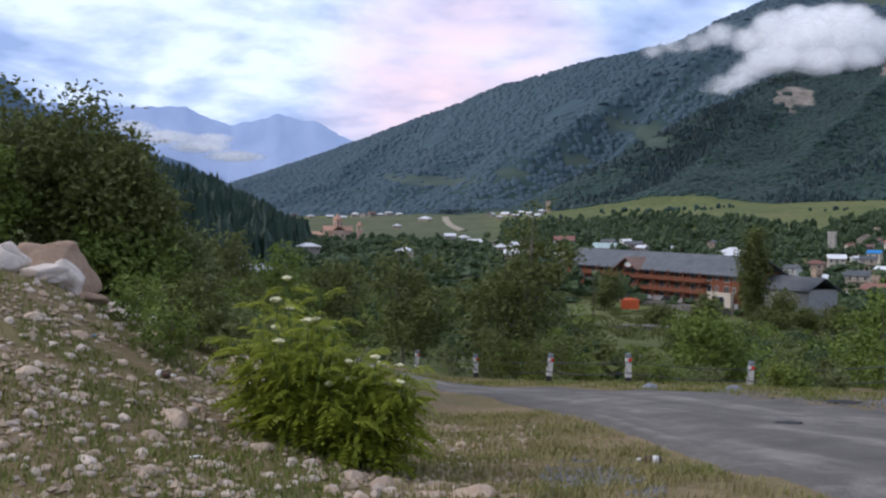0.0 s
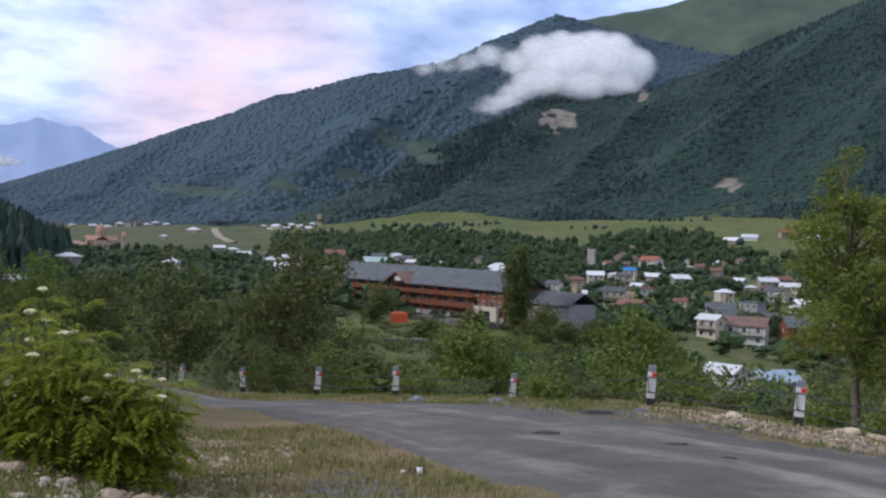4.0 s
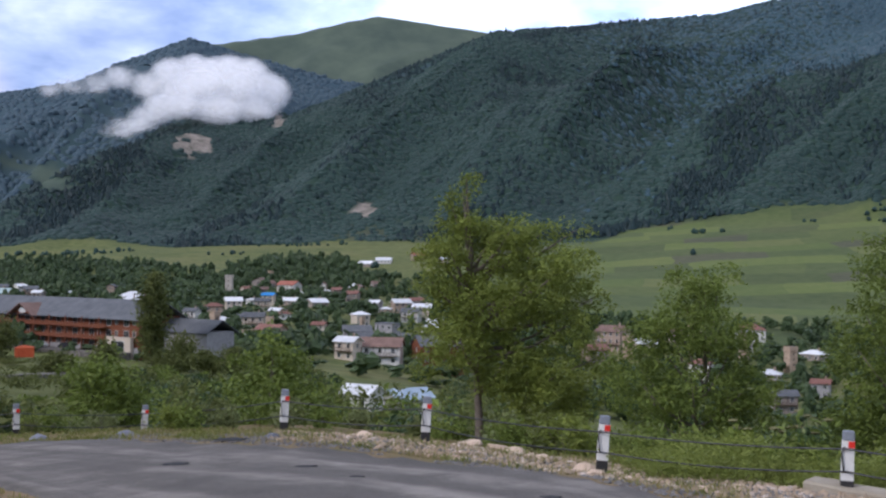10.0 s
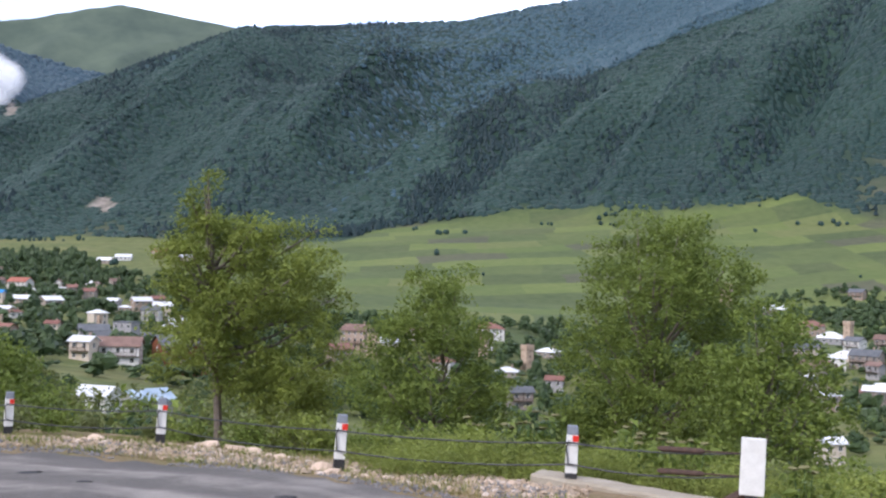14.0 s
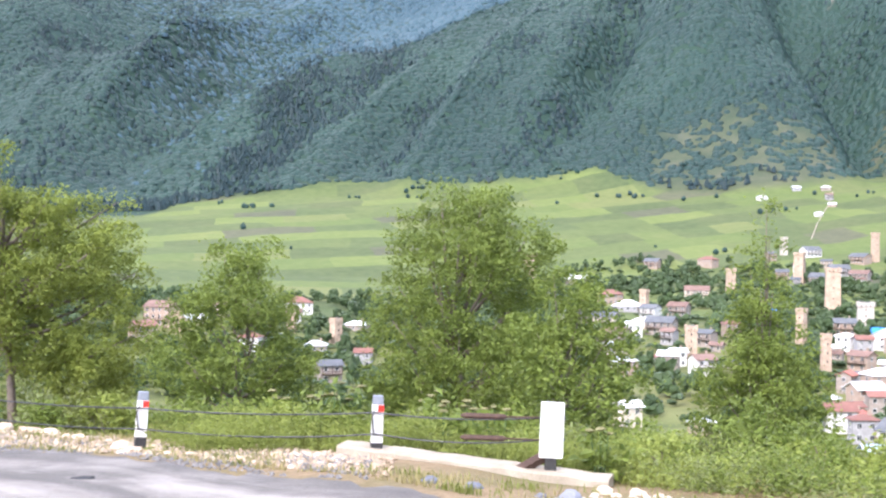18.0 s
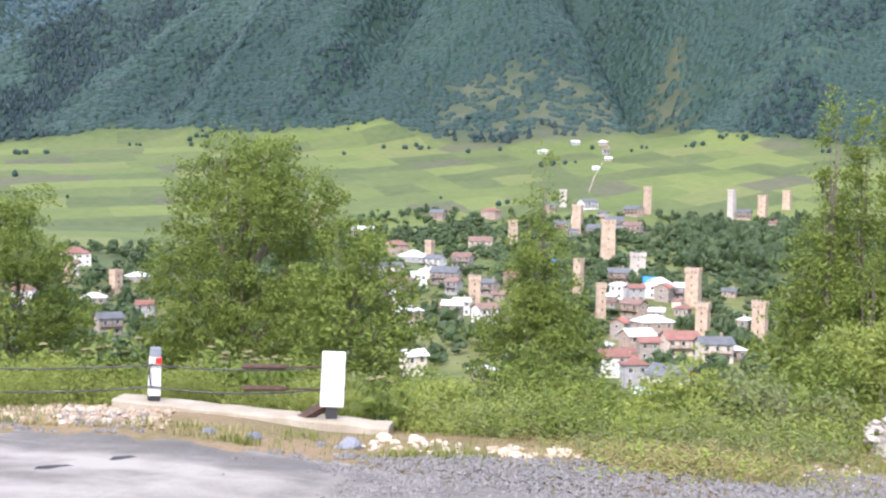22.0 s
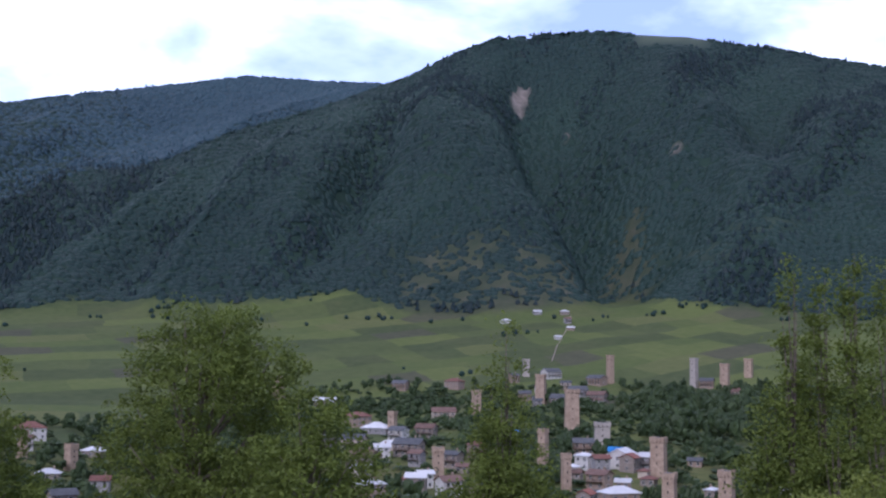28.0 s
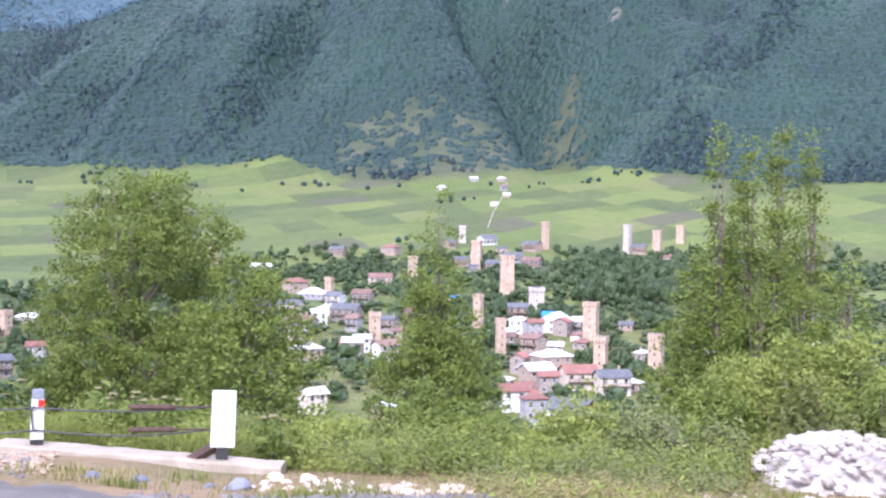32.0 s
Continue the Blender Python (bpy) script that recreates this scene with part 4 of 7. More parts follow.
def house(az, r, w, roof, plain=False):
    rng = house_rng
    p = at(az, r)
    HOUSE_SPOTS.append((p.x, p.y, w))
    turn = -az + rng.choice((-35, -20, -8, 6, 18, 32, 75))
    wall = rng.choice((0, 1, 2, 3, 3, 0, 1, 2, 4))
    storeys = 2 if roof in ("brown", "slate", "tile", "red", "flat", "chalet", "pale") else rng.choice((1, 2, 1))
    if w < 7:
        storeys = 1
    if roof in ("flat",):
        wall, storeys = 4, 3
    if roof == "chalet":
        wall = 0
    if roof == "lodge":
        wall, storeys = 5, 3
    if roof == "frame":
        wall, storeys = 2, 3
    W = max(5.0, w * 0.82)
    D = W * rng.uniform(0.65, 0.8)
    H = 2.8 * storeys
    words = {1: "one-storey", 2: "two-storey", 3: "three-storey"}[storeys]
    ob = thing("village_house", p, f"{words} {WALL_WORDS[wall]} house with {ROOF_WORDS[roof]} roof among gardens", "house", "village houses", turn)
    part("wall", boxed(-W / 2, -D / 2, -3.0, W / 2, D / 2, H), M_WALLS[wall], ob)
    if roof == "flat":
        part("roof", boxed(-W / 2 - 0.3, -D / 2 - 0.3, H, W / 2 + 0.3, D / 2 + 0.3, H + 0.35), ROOFS[roof], ob)
    elif roof in ("white", "teal", "tile", "ice") and rng.random() < 0.55:
        part("roof", hip_roof(W, D, H, D * 0.30), ROOFS[roof], ob)
    else:
        rise = D * (0.26 if roof != "chalet" else 0.32)
        for x in (-W / 2, W / 2 - 0.25):
            g = bmesh.new()
            v = [g.verts.new(q) for q in ((x, -D / 2, H), (x, D / 2, H), (x, 0, H + rise), (x + 0.25, -D / 2, H), (x + 0.25, D / 2, H), (x + 0.25, 0, H + rise))]
            for f in ((0, 1, 2), (5, 4, 3), (0, 3, 4, 1), (1, 4, 5, 2), (2, 5, 3, 0)):
                g.faces.new([v[i] for i in f])
            part("gable", g, M_TIMBER if roof == "chalet" else M_WALLS[wall], ob)
        part("roof", gable_roof(W, D, H, rise), ROOFS[roof], ob)
    n = 2 if W < 8 or plain else (3 if W < 12 else 4)
    for s in range(storeys):
        for i in range(n):
            x = -W / 2 + W * (i + 0.5) / n
            window(ob, x, -D / 2, 0.9 + 2.8 * s, 1.0, 1.25)
        for sx in () if plain else (-1, 1):
            window(ob, sx * W / 2, 0.0, 0.9 + 2.8 * s, 0.95, 1.2, axis="y")
    if storeys > 1 and (roof in ("slate", "brown", "chalet", "frame") or rng.random() < 0.25):
        balcony(ob, W * 0.92, 1.3, 2.8, -D / 2, M_TIMBER if roof == "chalet" else M_DARKWOOD)
    if roof == "lodge":
        for s in (0.35, 2.8, 5.6):
            balcony(ob, W * 0.98, 1.5, s, -D / 2, M_TIMBER)
    if rng.random() < 0.5:
        part("chimney", boxed(W * 0.2, 0.2, H, W * 0.2 + 0.6, 0.8, H + D * 0.32 + 0.8), M_WALLS[2], ob)
    return ob


def tower(az, r, top, wide, pale=False):
    """A tall stone dwelling tower with a widened, slotted crown. top: elevation angle of its top; wide: the angle that it fills."""
    rng = house_rng
    p = at(az, r)
    HOUSE_SPOTS.append((p.x, p.y, 5.0))
    z_top = EYE + r * math.tan(radians(top))
    h = max(9.0, z_top - p.z)
    p.z = z_top - h
    turn = rng.choice((-30, -15, 5, 22, 38))
    w = r * radians(wide) / (math.cos(radians(abs(turn))) + math.sin(radians(abs(turn)))) / 1.06
    ob = thing("stone_tower", p, "tall square medieval stone tower with slotted crown", "tower", "village towers", -az + turn)
    mat = M_TOWER_PALE if pale else M_TOWER
    ch = 2.3
    part("shaft", taper_box(w * 1.08, w * 1.08, -6, w * 0.96, w * 0.96, h - ch, 0.1), mat, ob)
    cr = bmesh.new()
    k = w * 1.07
    box(cr, -k / 2, -k / 2, h - ch + 0.8, k / 2, k / 2, h - 0.55)
    for sx in (-1, 1):
        for j in range(4):
            a = -k / 2 + k * (j + 0.12) / 4
            for lo, hi, deep in ((h - ch, h - ch + 0.8, 0.35), (h - 0.55, h - 0.12 * ((j * 7) % 3), 0.45)):
                box(cr, a, sx * k / 2 - (deep if sx > 0 else 0), lo, a + k * 0.19, sx * k / 2 + (deep if sx < 0 else 0), hi)
                box(cr, sx * k / 2 - (deep if sx > 0 else 0), a, lo, sx * k / 2 + (deep if sx < 0 else 0), a + k * 0.19, hi)
    part("crown", cr, mat, ob, "overhanging slotted parapet")
    part("core", boxed(-w * 0.44, -w * 0.44, h - ch, w * 0.44, w * 0.44, h - ch + 0.8), M_DARKWOOD, ob)
    part("roof", gable_roof(k * 0.8, k * 0.8, h - 0.55, 0.35, 0.1, 0.1), ROOFS["slate"], ob, "low slate cover inside the parapet")
    for j in range(3):
        z = (h - ch) * (0.35 + 0.25 * j)
        wl = w * (1.08 - 0.12 * (z + 6) / (h - ch + 6))
        part("slit_window", boxed(-0.22, -wl / 2 - 0.06, z, 0.22, -wl / 2 + 0.1, z + 0.9), M_PANE, ob)
    return ob

# where the houses stand: bearing, distance, width, roof
house(4.93, 824, 16.3, "tile")
house(6.90, 722, 17.0, "teal")
house(4.64, 663, 8.8, "white")
house(8.62, 683, 7.1, "white")
house(10.08, 725, 5.5, "white")
house(11.82, 765, 7.9, "slate")
house(12.77, 704, 17.0, "white")
house(17.37, 631, 10.1, "white")
house(18.34, 525, 11.1, "slate")
house(16.32, 463, 11.4, "slate")
house(17.60, 455, 9.9, "white")
house(19.17, 454, 11.8, "tile")
house(19.01, 672, 8.2, "blue")
house(18.61, 890, 16.8, "brown")
house(19.97, 846, 17.0, "red")
house(20.06, 669, 10.7, "white")
house(21.28, 668, 12.6, "white")
house(23.13, 881, 17.0, "white")
house(24.14, 871, 12.3, "brown")
house(21.90, 1051, 8.9, "white")
house(23.63, 1098, 17.0, "white")
house(24.43, 1123, 17.0, "white")
house(26.06, 1153, 15.2, "red")
house(27.19, 1126, 15.9, "white")
house(23.37, 651, 6.8, "white")
house(24.06, 640, 7.9, "white")
house(25.28, 642, 11.5, "white")
house(23.20, 465, 12.7, "slate")
house(24.66, 471, 10.0, "flat")
house(22.82, 348, 7.9, "pale")
house(24.42, 352, 14.1, "brown")
house(23.56, 200, 6.8, "white")
house(25.69, 208, 8.4, "ice")
house(26.75, 523, 9.9, "white")
house(21.32, 458, 7.6, "white")
house(35.41, 517, 15.1, "frame")
house(34.54, 469, 10.6, "tile")
house(54.84, 572, 12.2, "slate")
house(41.68, 622, 17.0, "tile")
house(44.51, 554, 11.8, "white")
house(42.55, 484, 10.3, "white")
house(43.19, 377, 8.9, "slate")
house(54.90, 815, 17.0, "white")
house(56.47, 686, 15.5, "tile")
house(57.37, 650, 17.0, "white")
house(60.51, 738, 17.0, "brown")
house(59.72, 627, 11.8, "brown")
house(56.31, 563, 12.7, "slate")
house(57.98, 562, 11.7, "white")
house(56.79, 498, 14.1, "brown")
house(58.93, 543, 14.9, "slate")
house(58.89, 454, 6.9, "tile")
house(57.12, 415, 11.0, "white")
house(57.44, 306, 7.2, "pale")
house(60.83, 297, 5.0, "white")
house(58.45, 938, 13.3, "slate")
house(61.01, 944, 16.0, "tile")
house(64.18, 637, 7.2, "blue")
house(65.58, 1007, 17.0, "slate")
house(67.73, 975, 17.0, "slate")
house(66.81, 921, 17.0, "slate")
house(66.07, 860, 17.0, "slate")
house(67.75, 879, 15.8, "brown")
house(67.11, 552, 10.9, "slate")
house(68.66, 542, 11.8, "blue")
house(68.92, 500, 16.5, "white")
house(69.27, 490, 10.6, "red")
house(70.25, 498, 9.9, "white")
house(67.89, 445, 9.7, "brown")
house(68.98, 447, 6.3, "pale")
house(67.25, 392, 7.8, "red")
house(68.80, 400, 13.6, "white")
house(68.08, 371, 10.8, "white")
house(70.08, 369, 12.2, "tile")
house(71.67, 353, 11.3, "slate")
house(67.84, 323, 6.1, "red")
house(68.00, 298, 7.3, "tile")
house(69.81, 281, 12.2, "chalet")
house(68.57, 272, 6.7, "ice")
house(72.63, 360, 5.4, "white")
house(72.99, 432, 4.9, "white")
house(66.61, 362, 5.5, "white")
house(72.80, 962, 12.7, "slate")
house(74.42, 913, 17.0, "brown")
house(76.16, 433, 9.0, "white")
house(76.29, 379, 7.5, "pale")
house(80.19, 456, 13.8, "white")
house(80.50, 534, 10.1, "slate")

# towers: bearing, distance, elevation angle of the top, angle across
tower(17.16, 764, -0.57, 0.42, True)
tower(16.53, 499, -2.29, 0.52)
tower(19.08, 496, -2.50, 0.40)
tower(23.45, 529, -2.48, 0.26)
tower(19.08, 925, -0.35, 0.27)
tower(43.49, 512, -3.51, 0.66)
tower(41.40, 540, -2.90, 0.50)
tower(36.09, 498, -3.15, 0.55)
tower(64.40, 1010, 0.60, 0.36, True)
tower(65.11, 871, -0.11, 0.56)
tower(66.58, 658, -0.78, 0.74)
tower(68.36, 983, 0.83, 0.40)
tower(68.00, 581, -2.30, 0.82, True)
tower(70.61, 482, -2.94, 0.84)
tower(71.11, 399, -4.54, 0.76)
tower(73.69, 396, -4.36, 0.82)
tower(72.23, 961, 0.74, 0.42, True)
tower(73.62, 959, 0.50, 0.48)
tower(74.69, 1010, 0.74, 0.44)
tower(52.71, 841, -0.35, 0.66)
tower(58.11, 646, -1.94, 0.49)
tower(60.30, 470, -3.58, 0.62)
tower(62.06, 772, -0.89, 0.50)
tower(65.25, 501, -2.65, 0.56)
tower(66.34, 432, -3.77, 0.54)

# smaller houses and sheds between them
infill = random.Random(52)
for d0, d1, r0, r1, n, kinds in ((55.5, 62.5, 400, 640, 17, ("white", "brown", "tile", "slate", "pale")), (66.5, 73, 300, 560, 16, ("white", "tile", "brown", "white", "slate")),
                                 (63.8, 68.5, 830, 985, 9, ("slate", "slate", "brown")), (14.5, 27.0, 440, 730, 30, ("white", "white", "tile", "slate", "ice")), (17.5, 25, 780, 920, 12, ("white", "brown", "tile")),
                                 (6, 15, 600, 800, 9, ("white", "white", "tile", "slate")), (-1.5, 5.5, 820, 1000, 6, ("white", "white", "slate")), (33, 46, 430, 620, 9, ("white", "tile", "brown"))):
    placed = 0
    while placed < n:
        d, r, w = infill.uniform(d0, d1), infill.uniform(r0, r1), infill.uniform(6.0, 11.0)
        placed += 1
        x, y = r * math.sin(radians(d)), r * math.cos(radians(d))
        if all(math.hypot(x - hx, y - hy) > (w + hw) * 0.6 for hx, hy, hw in HOUSE_SPOTS):
            house(d, r, w, infill.choice(kinds), True)

# ---- hotel and its yard ----
def hotel():
    a, b = Vector((360 * math.sin(radians(5.0)), 360 * math.cos(radians(5.0)), 0)), Vector((298 * math.sin(radians(13.1)), 298 * math.cos(radians(13.1)), 0))
    L = (b - a).length
    mid = (a + b) / 2
    turn = math.degrees(math.atan2(b.y - a.y, b.x - a.x))
    z = -20.4
    ob = thing("hotel", (mid.x, mid.y, z), "long three-storey red-brown timber hotel with slate-blue roof and balconies", "hotel", "", turn)
    ob.matrix_basis = pose(mid.x, mid.y, z, 0, 0, turn)
    D, H = 13.0, 8.6
    h = L / 2
    part("wall", boxed(-h, 0, -6, h, D, H), M_TIMBER, ob, "red-brown boarded wall")
    part("plinth", boxed(-h * 0.35, -0.6, -6, h + 0.3, 0.0, 1.1), M_WALLS[4], ob, "grey stone plinth")
    part("corner_block", boxed(h * 0.74, -1.6, -5, h * 0.97, -0.6, 3.6), M_WALLS[3], ob, "pale plastered corner block")
    window(ob, h * 0.855, -1.6, 0.9, 4.2, 1.7)
    roof = gable_roof(L, D, H, 3.6, 1.6, 0.25)
    bmesh.ops.transform(roof, matrix=pose(0, D / 2, 0), verts=roof.verts)
    part("roof", roof, ROOFS["slate"], ob)
    gb = gable_roof(7.0, 9.0, H - 0.5, 2.6, 0.9, 0.3)
    bmesh.ops.transform(gb, matrix=pose(-h * 0.10, 1.2, 0, 0, 0, 90), verts=gb.verts)
    dormer = part("cross_gable", gb, ROOFS["brown"], ob, "small cross gable over the entrance")
    bm = bmesh.new()
    x0 = -h * 0.10
    v = [bm.verts.new(q) for q in ((x0 - 4.4, -2.1, H - 0.4), (x0 + 4.4, -2.1, H - 0.4), (x0, -2.1, H + 2.0), (x0 - 4.4, -1.8, H - 0.4), (x0 + 4.4, -1.8, H - 0.4), (x0, -1.8, H + 2.0))]
    for f in ((0, 1, 2), (5, 4, 3), (0, 3, 4, 1), (1, 4, 5, 2), (2, 5, 3, 0)):
        bm.faces.new([v[i] for i in f])
    part("gable_panel", bm, M_TIMBER, dormer)
    bm = bmesh.new()
    bmesh.ops.create_circle(bm, cap_ends=True, segments=20, radius=0.75)
    bmesh.ops.transform(bm, matrix=pose(x0, -2.16, H + 0.45, 90) @ Matrix.Diagonal((2.2, 1, 1, 1)), verts=bm.verts)
    ext = bmesh.ops.extrude_face_region(bm, geom=list(bm.faces))
    bmesh.ops.translate(bm, verts=[g for g in ext["geom"] if isinstance(g, bmesh.types.BMVert)], vec=(0, 0.08, 0))
    part("emblem", bm, M_FRAME, dormer, "oval white emblem")
    bays = 12
    for s in range(3):
        zf = 2.85 * s
        if s:
            part("gallery", boxed(-h, -1.8, zf - 0.18, h * 0.72, 0, zf), M_TIMBER, ob, "timber gallery deck")
            rail = boxed(-h, -1.8, zf + 0.95, h * 0.72, -1.7, zf + 1.06)
            box(rail, -h, -1.78, zf + 0.12, h * 0.72, -1.72, zf + 0.75)
            part("gallery_rail", rail, M_TIMBER, ob)
        for i in range(bays):
            x = -h + L * (i + 0.5) / bays
            if i > 10 and s == 0:
                continue
            window(ob, x - 1.3, 0, zf + 0.5, 1.7, 1.75)
            window(ob, x + 1.5, 0, zf + 0.9, 1.0, 1.2)
    for i in range(bays):
        x = -h + L * i / bays
        if x < h * 0.72:
            part("gallery_post", boxed(x, -1.8, -2, x + 0.28, -1.5, H - 0.4), M_TIMBER, ob)
    # lower wing on the far side of the poplar
    wing = boxed(h + 0.5, 6, -6, h + 17, 15, 5.4)
    part("annexe", wing, M_WALLS[4], ob, "low stone annexe")
    wr = gable_roof(16.5, 9, 5.4, 2.6, 0.8, 0.2)
    bmesh.ops.transform(wr, matrix=pose(h + 8.7, 10.5, 0), verts=wr.verts)
    part("annexe_roof", wr, ROOFS["slate"], ob)
    return ob, mid, turn


the_hotel, HOTEL_MID, HOTEL_TURN = hotel()


def car(place, turn, paint, label, long=4.4, high=1.5, van=False):
    ob = thing("parked_car", place, label, "car", "cars by the hotel", turn)
    bm = bmesh.new()
    hl = long / 2
    prof = [(-hl, 0.35), (-hl, 0.85), (-hl * 0.75, 0.95 if not van else high), (-hl * 0.5, high), (hl * 0.25 if not van else hl * 0.55, high), (hl * 0.55 if not van else hl * 0.8, 0.98), (hl, 0.82), (hl, 0.35)]
    for y in (-0.85, 0.85):
        vs = [bm.verts.new((x, y * (0.86 if z > 1.1 else 1), z)) for x, z in prof]
        bm.faces.new(vs if y < 0 else vs[::-1])
    bm.verts.ensure_lookup_table()
    n = len(prof)
    for i in range(n):
        j = (i + 1) % n
        bm.faces.new((bm.verts[i], bm.verts[i + n], bm.verts[j + n], bm.verts[j]))
    bmesh.ops.recalc_face_normals(bm, faces=bm.faces)
    bmesh.ops.bevel(bm, geom=list(bm.edges), offset=0.06, segments=2, affect="EDGES")
    part("body", bm, paint, ob)
    for y in (-0.83, 0.79):
        part("side_window", boxed(-hl * 0.5, y, 1.0, hl * 0.35, y + 0.04, high - 0.12), M_PANE, ob)
    for x in (-hl * 0.62, hl * 0.62):
        for y in (-0.78, 0.78):
            wh = tube_bm([(x, y - 0.1, 0.32), (x, y + 0.1, 0.32)], [0.32, 0.32], 14)
            w = part("wheel", wh, M_BLACK, ob)
            part("rim", tube_bm([(x, y - 0.11, 0.32), (x, y + 0.11, 0.32)], [0.18, 0.18], 10), M_GREYCAP, w)


M_CARWHITE = grainy("white_car_paint", (0.72, 0.72, 0.72), (0.8, 0.8, 0.8), 2, 20, 0.25, bump=0, spec=0.5)
M_CARDARK = grainy("dark_car_paint", (0.02, 0.02, 0.025), (0.04, 0.04, 0.05), 2, 20, 0.25, bump=0, spec=0.5)
M_ORANGE = grainy("orange_canvas", (0.62, 0.13, 0.05), (0.80, 0.22, 0.09), 1.5, 12, 0.7)


def yard_place(s, out):
    m = pose(HOTEL_MID.x, HOTEL_MID.y, 0, 0, 0, HOTEL_TURN)
    q = m @ Vector((s, -out, 0))
    return q


YARD_Z = -20.3
yard = bmesh.new()
ring = [(-12, 1.8), (38, 1.8), (39, 8), (14, 9), (4, 10), (-12, 9)]
tops = []
for s, o in ring:
    q = yard_place(s, o)
    tops.append((q.x, q.y, -20.3 if o < 14 else gz(q.x, q.y) + 0.5))
vt = [yard.verts.new(t) for t in tops]
vb = [yard.verts.new((x, y, z - 4)) for x, y, z in tops]
yard.faces.new(vt)
for i in range(len(vt)):
    j = (i + 1) % len(vt)
    yard.faces.new((vt[i], vb[i], vb[j], vt[j]))
bmesh.ops.triangulate(yard, faces=[f for f in yard.faces if len(f.verts) > 4])
bmesh.ops.recalc_face_normals(yard, faces=yard.faces)
me_yard = bpy.data.meshes.new("yard_pavement")
yard.to_mesh(me_yard)
me_yard.materials.append(M_YARD)
tagged(new("yard_pavement", me_yard), "grey paved yard and drive before the hotel", "pavement", kind="structure")
q = yard_place(-10, 6)
car((q.x, q.y, YARD_Z), HOTEL_TURN, M_CARWHITE, "white parked minivan on the hotel yard", 5.0, 2.0, True)
q = yard_place(7, 4.5)
car((q.x, q.y, YARD_Z), HOTEL_TURN + 5, M_CARWHITE, "white parked saloon car on the hotel yard")
q = yard_place(17, 4.5)
car((q.x, q.y, YARD_Z), HOTEL_TURN - 4, M_CARDARK, "dark parked car on the hotel yard", 4.4, 1.6)


def awning(place, w, d, h, label):
    """A slack orange canvas shelter on four poles."""
    ob = thing("canvas_shelter", place, label, "tent", "", -8)
    bm = bmesh.new()
    n = 6
    g = [[bm.verts.new((-w / 2 + w * i / n, -d / 2 + d * j / n, h + 0.5 * math.sin(math.pi * i / n) * math.sin(math.pi * j / n) + 0.05 * math.sin(i * 3 + j * 2))) for j in range(n + 1)] for i in range(n + 1)]
    for i in range(n):
        for j in range(n):
            bm.faces.new((g[i][j], g[i + 1][j], g[i + 1][j + 1], g[i][j + 1]))
    for j0, j1 in ((0, 0),):
        lo = [bm.verts.new((-w / 2 + w * i / n, -d / 2 - 0.1, 0.5)) for i in range(n + 1)]
        for i in range(n):
            bm.faces.new((g[i][0], lo[i], lo[i + 1], g[i + 1][0]))
    bmesh.ops.solidify(bm, geom=bm.faces[:], thickness=0.03)
    part("canvas", bm, M_ORANGE, ob, "sagging orange canvas")
    for sx in (-1, 1):
        for sy in (-1, 1):
            part("pole", tube_bm([(sx * (w / 2 - 0.1), sy * (d / 2 - 0.1), -0.5), (sx * (w / 2 - 0.1), sy * (d / 2 - 0.1), h)], [0.05, 0.05], 6), M_CABLE, ob)


awning(at(8.1, 285), 4.2, 3.4, 2.6, "slack orange canvas shelter on a grassy plot")
awning(at(17.3, 330), 5.0, 3.0, 2.2, "small orange-red canvas shelter among trees")


def utility_pole(place, h, lamp=False):
    ob = thing("utility_pole", place, "slim grey wooden utility pole" if not lamp else "slim lamp pole with round head", "pole", "poles")
    part("shaft", tube_bm([(0, 0, -0.5), (0, 0, h)], [0.14, 0.09], 8), M_DARKWOOD, ob)
    part("crossarm", boxed(-0.8, -0.05, h - 0.5, 0.8, 0.05, h - 0.38), M_DARKWOOD, ob)


utility_pole(at(6.4, 240), 9.0)
utility_pole(at(10.4, 470), 15.0)
utility_pole(at(0.4, 160), 8.0)

# ---- church and the plain beyond ----
M_TUFFROOF = grainy("weathered_tuff_slabs", (0.40, 0.23, 0.165), (0.58, 0.37, 0.28), 0.6, 4, 0.9)
M_CHURCH = grainy("pink_tuff", (0.46, 0.31, 0.23), (0.72, 0.53, 0.42), 0.4, 3, 0.9)


